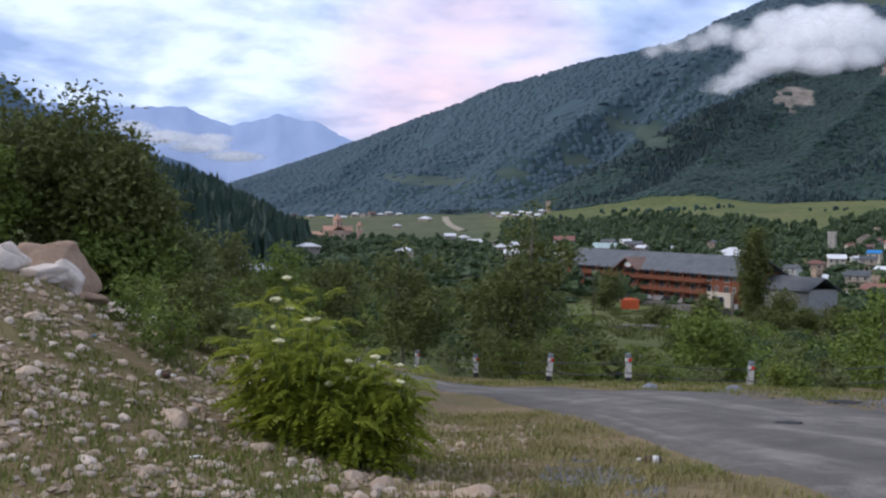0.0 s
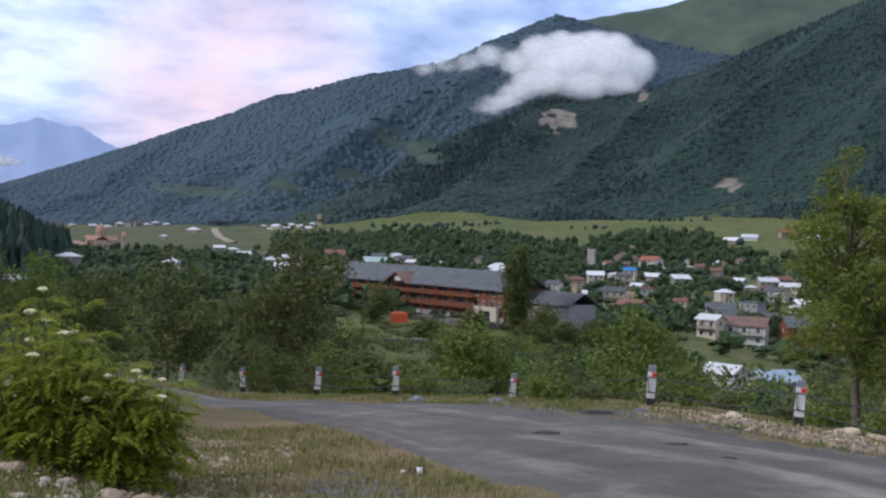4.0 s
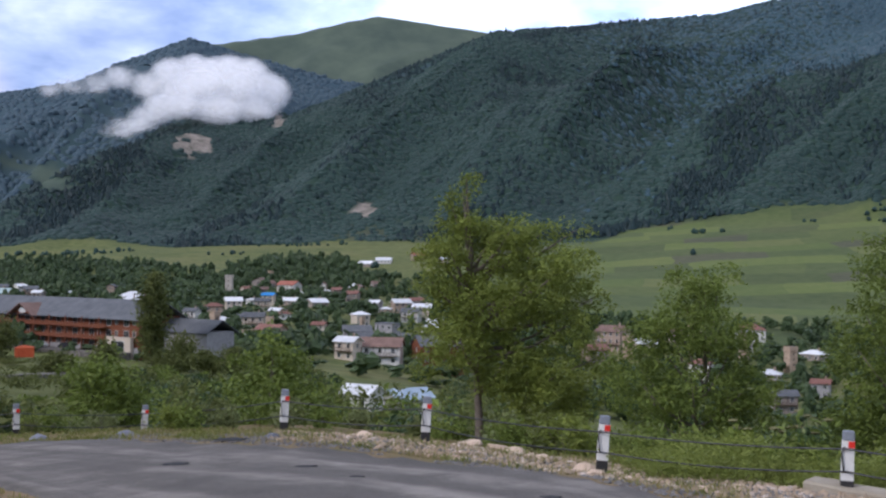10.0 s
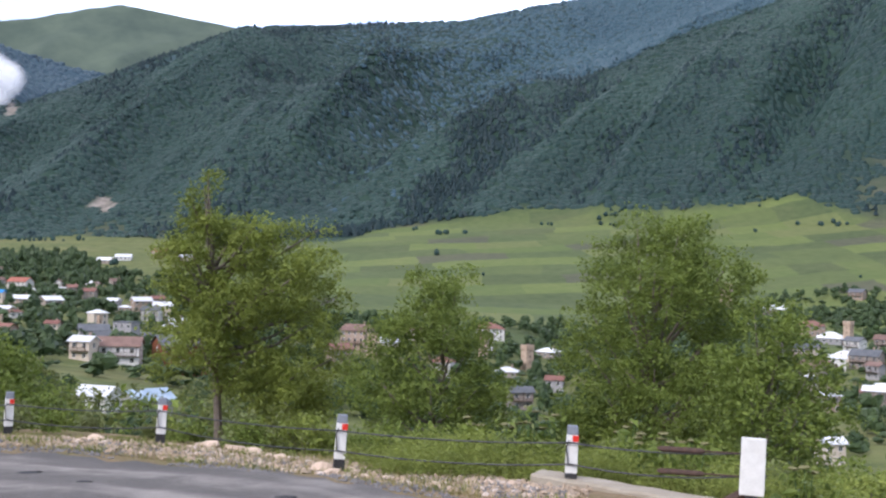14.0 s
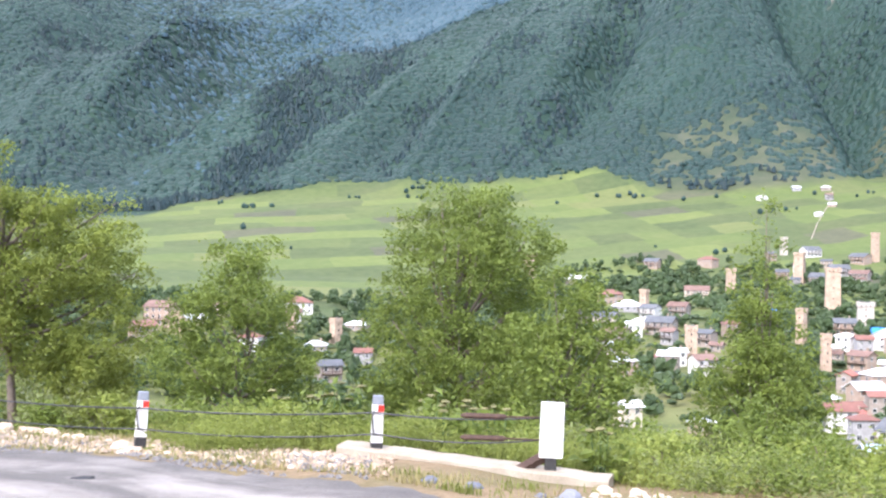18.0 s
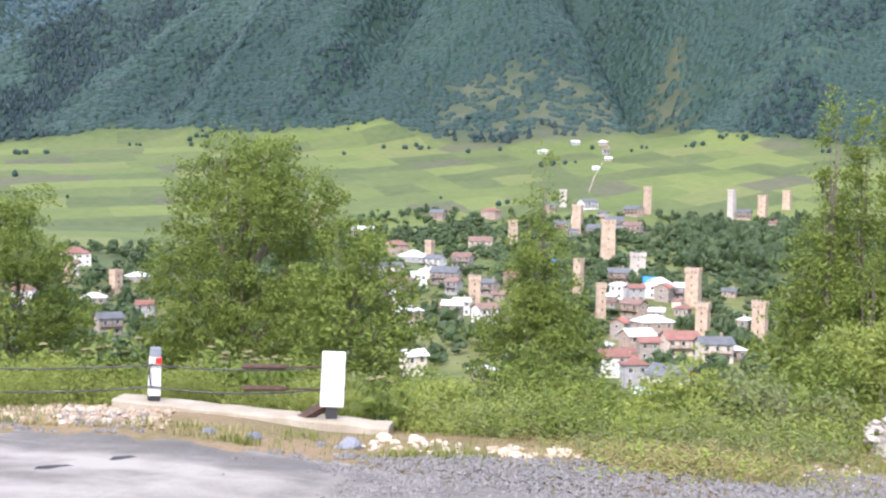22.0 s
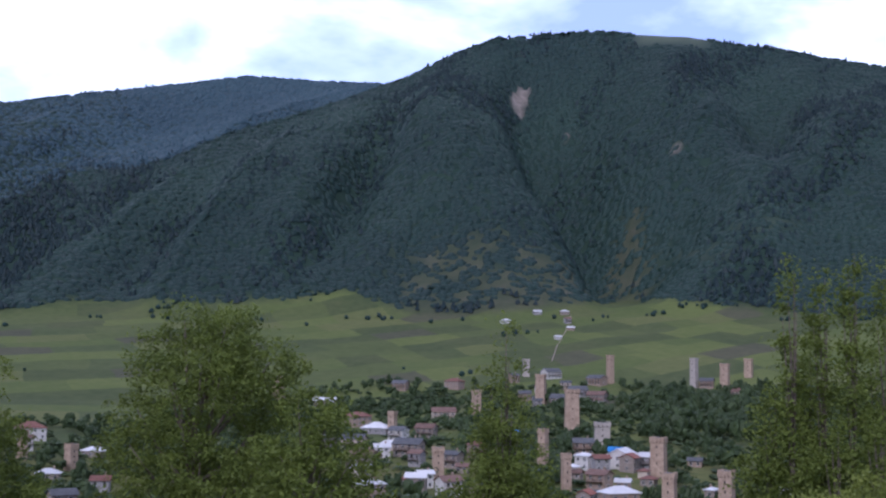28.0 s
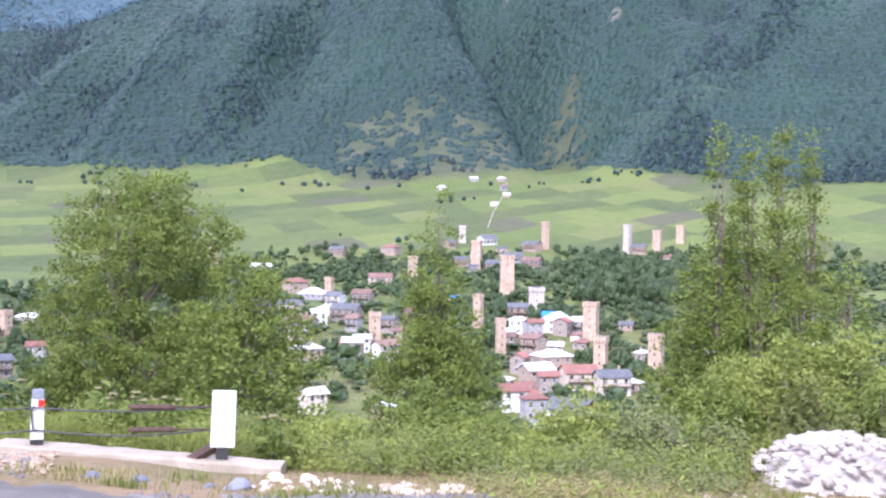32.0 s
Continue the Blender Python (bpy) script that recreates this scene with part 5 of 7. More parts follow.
def church():
    p = at(-5.88, 930)
    ob = thing("church", p, "domed pink tuff church with cross arms", "church", "", 12)
    part("nave", boxed(-11, -5, -4, 11, 5, 9), M_CHURCH, ob)
    part("transept", boxed(-5, -9, -4, 5, 9, 9), M_CHURCH, ob)
    r1 = gable_roof(22, 10, 9, 3.2, 0.4, 0.25)
    part("nave_roof", r1, M_TUFFROOF, ob)
    r2 = gable_roof(18, 10, 9, 3.2, 0.4, 0.25)
    bmesh.ops.transform(r2, matrix=pose(0, 0, 0, 0, 0, 90), verts=r2.verts)
    part("transept_roof", r2, M_TUFFROOF, ob)
    part("drum", tube_bm([(0, 0, 10), (0, 0, 17)], [3.6, 3.6], 12), M_CHURCH, ob)
    part("dome", tube_bm([(0, 0, 16.9), (0, 0, 17.3), (0, 0, 21.5), (0, 0, 21.9)], [4.1, 4.1, 0.5, 0.1], 12), M_TUFFROOF, ob, "conical dome")
    part("cross", boxed(-0.12, -0.12, 21.8, 0.12, 0.12, 23.4), M_GREYCAP, ob)
    for i in range(8):
        a = 2 * math.pi * i / 8
        part("drum_window", boxed(3.4 * math.cos(a) - 0.35, 3.4 * math.sin(a) - 0.35, 12.4, 3.4 * math.cos(a) + 0.35, 3.4 * math.sin(a) + 0.35, 15.2), M_PANE, ob)
    for x in (-8, -3, 3, 8):
        window(ob, x, -5.02 if abs(x) > 5 else -9.02, 3, 1.0, 3.2)
    # belfry
    q = at(-4.83, 960)
    bt = thing("bell_tower", q, "slender pink stone bell tower by the church", "tower", "", 12)
    part("shaft", taper_box(4.4, 4.4, -3, 4.0, 4.0, 8), M_CHURCH, bt)
    for sx in (-1, 1):
        for sy in (-1, 1):
            part("column", boxed(sx * 1.6 - 0.4, sy * 1.6 - 0.4, 8, sx * 1.6 + 0.4, sy * 1.6 + 0.4, 11), M_CHURCH, bt)
    part("spire", tube_bm([(0, 0, 11), (0, 0, 11.3), (0, 0, 14.5)], [2.9, 2.9, 0.1], 8), M_TUFFROOF, bt)
    w = at(-7.37, 900)
    mo = thing("monastery_wing", w, "low pink stone monastery wing with red roof", "building", "", 4)
    part("wall", boxed(-14, -5, -4, 14, 5, 5.5), M_CHURCH, mo)
    part("roof", hip_roof(28, 10, 5.5, 2.6), M_TUFFROOF, mo)
    for i in range(6):
        window(mo, -12 + i * 4.8, -5, 1.5, 1.2, 1.8)


church()
# hamlets on the plain
for d, r, w, kind in [(-1.7, 1420, 17, "white"), (1.45, 1500, 14, "white"), (2.15, 1530, 13, "white"), (2.65, 1480, 12, "white"), (3.15, 1520, 15, "white"), (3.55, 1450, 13, "white"), (1.85, 1440, 11, "white"),
                      (2.85, 1560, 13, "white"), (3.85, 1500, 12, "white"), (-3.05, 1180, 11, "white"), (-2.65, 620, 12, "white"), (-7.25, 560, 11, "white"), (-5.65, 1900, 15, "white"), (-5.05, 1950, 15, "white"), (-4.65, 1880, 13, "slate"),
                      (-4.25, 1930, 14, "brown"), (-3.85, 1990, 14, "white"), (-3.45, 1900, 13, "white"), (-6.25, 1960, 14, "white"), (-7.15, 2010, 14, "white"), (-2.95, 1940, 13, "white"), (-7.95, 2050, 14, "slate"),
                      (2.05, 760, 13, "white"), (2.85, 720, 12, "white"), (3.55, 690, 13, "tile"), (2.55, 640, 11, "pale"), (0.65, 830, 11, "white"), (-11.15, 330, 10, "brown"), (-9.75, 350, 10, "white")]:
    house(d, r, w, kind)
tower(4.15, 1540, 0.70, 0.24)
house(27.1, 352, 16, "lodge")
for d, r, w, kind in [(66.2, 1405, 13, "white"), (66.5, 1290, 9, "white"), (64.9, 1400, 11, "white"), (65.9, 1215, 8, "white"), (63.4, 1345, 12, "white"), (66.35, 1350, 9, "brown")]:
    house(d, r, w, kind)


def lane(pts, half, label, mat=None):
    """A pale lane draped on the ground."""
    verts, faces = [], []
    for i in range(31):
        t = i / 30 * 3
        k = min(int(t), 2)
        c = pts[k].lerp(pts[k + 1], t - k)
        for s in (-half, half):
            x, y = c.x + s, c.y
            verts += [(x, y, gz(x, y) + 0.7), (x, y, gz(x, y) - 2)]
    for i in range(30):
        a = i * 4
        faces += [(a, a + 4, a + 6, a + 2), (a, a + 1, a + 5, a + 4), (a + 2, a + 6, a + 7, a + 3)]
    ob = mesh_object("lane", verts, faces, mat or M_CONCRETE)
    tagged(ob, label, "lane", kind="structure")


lane([at(-0.76, 1560), at(-0.7, 1400), at(-0.4, 1250), at(0.15, 1120)], 4.0, "pale gravel lane across the plain")
lane([at(66.5, 1400), at(66.3, 1290), at(65.9, 1180), at(65.6, 1080)], 1.1, "pale gravel lane climbing between the fields")

lane([at(9.35, 268), at(9.75, 245), at(9.85, 225), at(9.0, 214)], 1.7, "grey drive bending down from the hotel yard", M_YARD)
lane([at(9.0, 214), at(8.2, 211), at(7.4, 209), at(6.6, 206)], 1.7, "grey lane below the hotel garden", M_YARD)

# ---- far woods ----
def crown_template(kind):
    """Verts and triangles of one small tree, about 1 unit high and 1 wide."""
    if kind == "spruce":
        ring = [(math.cos(a), math.sin(a)) for a in np.linspace(0, 2 * np.pi, 6)[:-1]]
        v = [(0.30 * c, 0.30 * s, 0.08) for c, s in ring] + [(0.13 * c, 0.13 * s, 0.55) for c, s in ring] + [(0, 0, 1.0)]
        f = []
        for i in range(5):
            j = (i + 1) % 5
            f += [(i, j, 5 + j), (i, 5 + j, 5 + i), (5 + i, 5 + j, 10)]
    elif kind == "tuft":
        ring = [(math.cos(a), math.sin(a)) for a in np.linspace(0, 2 * np.pi, 6)[:-1]]
        v = [(0.56 * c, 0.56 * s, -0.5) for c, s in ring] + [(0.47 * c, 0.47 * s, 0.45) for c, s in ring] + [(0, 0, 0.9)]
        f = []
        for i in range(5):
            j = (i + 1) % 5
            f += [(i, j, 5 + j), (i, 5 + j, 5 + i), (5 + i, 5 + j, 10)]
    else:
        ring = [(math.cos(a), math.sin(a)) for a in np.linspace(0, 2 * np.pi, 6)[:-1]]
        v = [(0.28 * c, 0.28 * s, 0.02) for c, s in ring] + [(0.5 * c, 0.5 * s, 0.42) for c, s in ring] + [(0.34 * c, 0.34 * s, 0.82) for c, s in ring] + [(0, 0, 1.0)]
        f = []
        for i in range(5):
            j = (i + 1) % 5
            f += [(i, j, 5 + j), (i, 5 + j, 5 + i), (5 + i, 5 + j, 10 + j), (5 + i, 10 + j, 10 + i), (10 + i, 10 + j, 15)]
    return np.array(v), np.array(f)


def woods(name, kind, x, y, size, rng, mat, label, jitter=0.12, tall=1.0):
    v, f = crown_template(kind)
    n = len(x)
    th = rng.uniform(0, 2 * np.pi, n)
    c, s = np.cos(th)[:, None], np.sin(th)[:, None]
    V = np.repeat(v[None], n, 0) + rng.normal(size=(n, *v.shape)) * jitter * 0.5
    V = np.stack([V[..., 0] * c - V[..., 1] * s, V[..., 0] * s + V[..., 1] * c, V[..., 2] * tall], -1) * size[:, None, None]
    z = land(x, y)
    if kind == "tuft":
        gx, gy = (land(x + 12, y) - z) / 12, (land(x, y + 12) - z) / 12
        V[..., 2] += 0.6 * (V[..., 0] * gx[:, None] + V[..., 1] * gy[:, None])
    V += np.stack([x, y, z - 0.4], -1)[:, None]
    F = f[None] + (np.arange(n) * len(v))[:, None, None]
    ob = big_mesh(name, V.reshape(-1, 3), F.reshape(-1, 3), mat, kind == "tuft")
    return tagged(ob, label, "forest", kind="stuff")


def sector(n, d0, d1, r0, r1, rng):
    d = np.radians(rng.uniform(d0, d1, n))
    r = np.sqrt(rng.uniform(r0 ** 2, r1 ** 2, n))
    return r * np.sin(d), r * np.cos(d)


rng = np.random.RandomState(5)
x, y = sector(135000, -1, 92, 1330, 2780, rng)
_, _, forest, alpine, scree, rock = cover(x, y)
a, r = np.arctan2(x, y), np.hypot(x, y)
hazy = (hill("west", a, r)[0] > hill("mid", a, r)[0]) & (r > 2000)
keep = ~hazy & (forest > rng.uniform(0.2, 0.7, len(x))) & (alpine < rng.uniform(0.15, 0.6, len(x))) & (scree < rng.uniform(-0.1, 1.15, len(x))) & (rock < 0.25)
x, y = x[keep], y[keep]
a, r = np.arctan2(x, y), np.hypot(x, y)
# trees behind get the painted haze tint, more of them with distance
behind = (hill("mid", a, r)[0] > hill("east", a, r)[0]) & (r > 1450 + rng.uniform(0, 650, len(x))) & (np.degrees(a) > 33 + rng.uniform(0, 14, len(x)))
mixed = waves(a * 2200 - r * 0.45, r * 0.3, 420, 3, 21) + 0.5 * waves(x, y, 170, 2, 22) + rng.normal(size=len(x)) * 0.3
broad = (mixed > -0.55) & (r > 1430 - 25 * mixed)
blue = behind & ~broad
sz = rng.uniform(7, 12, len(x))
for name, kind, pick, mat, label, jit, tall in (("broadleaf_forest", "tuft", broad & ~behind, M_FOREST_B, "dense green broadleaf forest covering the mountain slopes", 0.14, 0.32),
                                                ("hazy_broadleaf_forest", "tuft", broad & behind, M_FOREST_HAZED, "broadleaf forest on the slope behind, tinted blue for haze", 0.14, 0.32),
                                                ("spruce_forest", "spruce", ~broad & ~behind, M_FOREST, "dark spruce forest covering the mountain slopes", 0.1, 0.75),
                                                ("blue_spruce_forest", "spruce", blue, M_FOREST_HAZED, "spruce forest on the slope behind, tinted blue for haze", 0.1, 0.75)):
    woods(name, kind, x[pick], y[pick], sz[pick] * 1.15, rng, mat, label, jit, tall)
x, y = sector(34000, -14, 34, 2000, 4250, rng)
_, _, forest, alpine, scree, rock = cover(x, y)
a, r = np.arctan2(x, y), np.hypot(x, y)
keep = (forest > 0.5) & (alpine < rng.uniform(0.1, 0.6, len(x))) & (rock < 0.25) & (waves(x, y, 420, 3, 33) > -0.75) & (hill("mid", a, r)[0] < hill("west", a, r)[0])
woods("distant_forest", "tuft", x[keep], y[keep], rng.uniform(12, 19, keep.sum()), rng, M_FOREST_FAR_HAZE, "forest on the far mountains with blue haze painted in", 0.12, 0.38)
x, y = sector(9000, -33, -4, 120, 860, rng)
_, _, forest, alpine, scree, rock = cover(x, y)
keep = forest > 0.4
woods("hillside_spruces", "spruce", x[keep], y[keep], rng.uniform(9, 17, keep.sum()), rng, M_FOREST_NEAR, "dark spruces covering the near spur", 0.1, 1.1)
# shrubs scattered over the upper meadows
x, y = sector(5200, 2, 92, 950, 1480, rng)
hedge = waves(x, y, 150, 3, 41) + 0.6 * waves(x * 0.3, y, 60, 2, 42)
keep = hedge > 1.0 - 0.55 * smooth(1290, 1400, np.hypot(x, y))
woods("meadow_bushes", "round", x[keep], y[keep], rng.uniform(3, 6.5, keep.sum()), rng, M_FOREST_B, "scattered dark bushes on the upper meadows")


# ---- village trees, thickets ----
def leafy_trees(name, x, y, high, wide, per, leaf, mat, label, rng, low=0.12, category="trees", core=False):
    """Many leafy crowns, each a cloud of small bent leaves in several lobes."""
    chunks = []
    z = land(x, y)
    ball_v, ball_f = crown_template("round")
    ball_f = np.concatenate([ball_f, ball_f[:, [2]]], 1)
    for i in range(len(x)):
        k = int(per * rng.uniform(0.8, 1.2))
        lobes = rng.normal(size=(5, 3)) * (0.28, 0.28, 0.22)
        u = rng.normal(size=(k, 3))
        u /= np.linalg.norm(u, axis=1)[:, None]
        c = lobes[rng.randint(0, 5, k)] + u * rng.uniform(0.25, 0.55, (k, 1)) * (0.9, 0.9, 0.75)
        h, w = high[i], wide[i]
        if core:
            for lb in lobes[:4]:
                o = (lb - (0, 0, 0.42)) * (w * 0.62, w * 0.62, h * 0.55) + (x[i], y[i], z[i] + h * (0.5 + low))
                chunks.append(((ball_v + rng.normal(size=ball_v.shape) * 0.13) * (w * 0.46, w * 0.46, h * 0.50) + o, ball_f))
        c = c * (w * 0.62, w * 0.62, h * 0.55) + (x[i], y[i], z[i] + h * (0.5 + low))
        chunks.append(leaf_cloud(c, leaf * rng.uniform(0.85, 1.2), rng))
    return tagged(joined(name, chunks, mat), label, category, kind="stuff")


n = 4200
x, y = sector(n * 2, -8, 90, 290, 960, rng)
dens = waves(x, y, 120, 3, 51)
d, r = np.degrees(np.arctan2(x, y)), np.hypot(x, y)
open_field = r > np.interp(d, [26, 31, 36, 44, 48, 53, 57, 60, 90], [1150, 760, 680, 700, 760, 890, 960, 1010, 1000])
keep = (dens > -0.35) & ~open_field
x, y = x[keep][:n], y[keep][:n]


def clear_of_houses(x, y, before):
    """Only the places that neither stand in a house nor close before its front."""
    near_house = np.zeros(len(x), bool)
    r, a = np.hypot(x, y), np.arctan2(x, y)
    for hx, hy, hw in HOUSE_SPOTS:
        hr, ha = math.hypot(hx, hy), math.atan2(hx, hy)
        near_house |= (np.hypot(x - hx, y - hy) < hw * 0.75) | ((np.abs(a - ha) * hr < hw * 0.5) & (r < hr) & (r > hr - before))
    return x[~near_house], y[~near_house]


x, y = clear_of_houses(x, y, 40)
leafy_trees("village_trees", x, y, rng.uniform(4, 8.5, len(x)), rng.uniform(5, 9, len(x)), 60, 1.1, M_VTREE, "dark leafy garden trees between the village houses", rng, core=True)
x, y = clear_of_houses(*sector(5600, -6, 90, 290, 940, rng), 8)
d, r = np.degrees(np.arctan2(x, y)), np.hypot(x, y)
keep = r < np.interp(d, [26, 31, 36, 44, 48, 53, 57, 60, 90], [1150, 760, 680, 700, 760, 890, 960, 1010, 1000])
x, y = x[keep], y[keep]
leafy_trees("garden_bushes", x, y, rng.uniform(1.5, 3.2, len(x)), rng.uniform(4, 8, len(x)), 26, 1.0, M_VTREE, "low dark hedges and bushes between the village houses", rng, core=True)
# the wooded rise beside the upper towers
x, y = sector(360, 70.0, 79.0, 620, 930, rng)
leafy_trees("grove_on_the_rise", x, y, rng.uniform(8, 13, len(x)), rng.uniform(7, 11, len(x)), 110, 1.2, M_VTREE, "dense dark green grove on a rise above the village", rng, core=True)
x, y = clear_of_houses(*sector(1500, 2, 25, 830, 1240, rng), 30)
keep = np.hypot(x, y) < np.interp(np.degrees(np.arctan2(x, y)), [2, 10, 12.5, 16, 19, 22, 23.5, 25], [1240, 1235, 1110, 990, 1120, 1180, 1000, 900]) + 25 * waves(x, y, 90, 2, 44)
x, y = x[keep], y[keep]
leafy_trees("riverside_wood", x, y, rng.uniform(7, 12, len(x)), rng.uniform(6, 10, len(x)), 110, 1.1, M_VTREE, "belt of dark trees below the meadows", rng, core=True)
# slope below the road
x, y = sector(1250, -12, 30, 60, 290, rng)
d, r = np.degrees(np.arctan2(x, y)), np.hypot(x, y)
open_yard = ((d > 6.6) & (d < 12.5) & (r > 272)) | ((d > 9.2) & (d < 10.0) & (r > 205)) | ((d > 5.4) & (d < 6.3) & (r > 225)) | ((d > 22.5) & (d < 27.5) & (r > 150))
x, y = x[~open_yard], y[~open_yard]
d, r = np.degrees(np.arctan2(x, y)), np.hypot(x, y)
stand = waves(d, r * 0.03, 4.5, 3, 61)
roof_line = np.interp(d, [-12, 4.5, 5.5, 9.5, 11.0, 13.5, 18, 20.5, 22, 30], [-2.2, -2.5, -4.9, -5.6, -5.0, -4.2, -4.4, -3.9, -4.2, -4.9]) - 0.6 + 0.6 * stand - rng.uniform(0, 1.0, len(x))
need = EYE + r * np.tan(np.radians(roof_line)) - land(x, y)
tall = np.minimum(rng.choice([3.2, 4.2, 5.0, 6.0, 8.0, 9.0], len(x)) * rng.uniform(0.85, 1.15, len(x)), need)
keep = tall > 1.0
x, y, tall = x[keep], y[keep], tall[keep]
wide = np.clip(tall * rng.uniform(0.75, 1.15, len(x)), 2.5, 7.0)
kind = rng.randint(0, 4, len(x))
for pick, mat, label in ((kind < 2, M_LEAF_C, "dense green thicket on the slope below the road"), (kind == 2, M_LEAF_B, "lighter yellow-green bushes in the slope thicket"), (kind == 3, M_VTREE, "dark trees in the slope thicket")):
    leafy_trees("slope_thicket", x[pick], y[pick], tall[pick], wide[pick], 150, 0.55, mat, label, rng, category="thicket")
x, y = sector(150, 3.5, 13.5, 175, 262, rng)
d, r = np.degrees(np.arctan2(x, y)), np.hypot(x, y)
keep = ~((d > 4.9) & (d < 6.4) & (r > 222)) & ~((d > 8.7) & (d < 10.4) & (r > 200)) & ~((r > 201) & (r < 219) & (d > 6) & (d < 10))
x, y, r = x[keep], y[keep], r[keep]
tall = np.minimum(rng.uniform(1.5, 5.0, len(x)), np.maximum(1.0, EYE - r * math.tan(radians(4.9)) - land(x, y)))
leafy_trees("garden_thicket", x, y, tall, rng.uniform(3.5, 6.5, len(x)), 150, 0.5, M_LEAF_C, "dark green bushes round the hotel garden", rng, category="thicket")
x, y = sector(420, 28, 92, 60, 250, rng)
leafy_trees("valley_side_thicket", x, y, rng.uniform(2.5, 5.0, len(x)), rng.uniform(3.5, 6.0, len(x)), 170, 0.5, M_LEAF_C, "green thicket on the steep valley side", rng, category="thicket")

# ---- trees and shrubs near the road ----
def leafy_tree(name, place, lobes, mat, label, leaves, leaf, rng, trunk_r=0.09, stems=1, category="tree", group="", fork=0.3, core=0.55, even=0.0):
    """A tapered trunk that forks into limbs towards each lobe of the crown; the crown is many small leaves in clumps.
    lobes: (x, y, z, radius, height radius) round the foot."""
    ob = thing(name, place, label, category, group)
    L = np.array(lobes, float)
    top = L[np.argmax(L[:, 2])]
    for s in range(stems):
        off = rng.normal(size=2) * 0.25 * (stems > 1)
        n = 7
        pts, rad = [], []
        tip = top if stems == 1 else L[rng.randint(len(L))]
        for i in range(n):
            t = i / (n - 1)
            sway = 0.10 * math.sin(t * 5 + s)
            pts.append((off[0] + tip[0] * t + sway * 0.6, off[1] + tip[1] * t + sway * 0.4, -0.4 + (tip[2] * 0.9 + 0.4) * t))
            rad.append(trunk_r * (1 - 0.86 * t) / (1 if stems == 1 else 1.5))
        part("trunk", tube_bm(pts, rad, 8), M_BARK, ob, smooth_shade=True)
    for lx, ly, lz, lr, lh in L[L[:, 2] > 0.3 * top[2]]:
        z0 = max(0.3, (lz - lh * 0.7) * (fork + 0.35))
        f = min(1.0, z0 / max(top[2], 0.1))
        a = Vector((top[0] * f, top[1] * f, z0))
        b = Vector((lx, ly, lz + lh * 0.3))
        mid = a.lerp(b, 0.5) + Vector((0, 0, -0.12 * (b - a).length))
        part("limb", tube_bm([a, a.lerp(mid, 0.6), mid.lerp(b, 0.25), b], [trunk_r * 0.5, trunk_r * 0.38, trunk_r * 0.28, trunk_r * 0.08], 6), M_BARK, ob, smooth_shade=True)
    w = L[:, 3] ** 1.6 * L[:, 4] ** 0.8 + even
    w /= w.sum()
    clumps = max(12, leaves // 34)
    pick = rng.choice(len(L), clumps, p=w)
    u = rng.normal(size=(clumps, 3))
    u /= np.linalg.norm(u, axis=1)[:, None]
    rr = rng.uniform(core, 1.12, (clumps, 1)) ** 0.8
    c = L[pick, :3] + u * rr * np.stack([L[pick, 3], L[pick, 3], L[pick, 4]], -1)
    spread = np.repeat(rng.uniform(0.7, 1.5, clumps), 34)[:, None] * leaf * 1.25
    pts = np.repeat(c, 34, 0) + rng.normal(size=(clumps * 34, 3)) * spread * (1, 1, 0.75)
    pts = pts[pts[:, 2] > 0.05]
    v, f = leaf_cloud(pts, leaf, rng)
    crown = big_mesh("crown", v, f, mat)
    crown.parent = ob
    return ob


def lobed(h, w, rng, n=9, low=0.15, shape="oval", top_x=0.0):
    """Lobes that fill a crown of that height and width."""
    out = []
    for i in range(n):
        t = (i + 0.5) / n
        z = h * (low + (1 - low) * t * 0.94)
        wide = {"oval": math.sin(math.pi * min(1, 0.18 + 0.80 * t)), "cone": (1 - t) ** 0.7 + 0.08, "round": math.sin(math.pi * (0.12 + 0.8 * t)), "dome": min(1.0, 0.62 + 1.3 * t) * math.sqrt(1 - (0.95 * t) ** 3)}[shape]
        for k in range(2 if wide > 0.5 else 1):
            a = rng.uniform(0, 2 * np.pi)
            d = rng.uniform(0.1, 0.34) * w * wide
            out.append((d * math.cos(a) + top_x * t, d * math.sin(a), z, max(0.16, w * 0.30 * wide), max(0.22, h / n * 0.85)))
    return out


def dome(h, w, rng, levels=6, low=0.06, shift=0.0):
    """Lobes set evenly round a full rounded crown."""
    out = []
    for k in range(levels):
        t = k / (levels - 1)
        wide = min(1.0, 0.70 + 0.9 * t) * math.sqrt(1 - (0.94 * t) ** 2.6)
        z = h * (low + (0.90 - low) * t)
        m = 6 if wide > 0.5 else 3
        for j in range(m):
            a = 2 * math.pi * (j + 0.5 * (k % 2)) / m + rng.normal() * 0.2
            d = w * 0.5 * wide * rng.uniform(0.52, 0.74)
            out.append((d * math.cos(a) + shift * t, d * math.sin(a), z + rng.normal() * 0.04 * h, max(0.25, w * 0.17 * rng.uniform(0.85, 1.2) * (0.5 + 0.5 * wide)), max(0.3, h / levels * 0.6)))
    out.append((shift, 0, h * 0.86, w * 0.14, h * 0.10))
    return out


def toward(az, dx, dz, r, width):
    """A lobe placed across the line of sight."""
    a = radians(az)
    return (dx * math.cos(a), -dx * math.sin(a), dz, width, width * 0.8)


trng = np.random.RandomState(17)
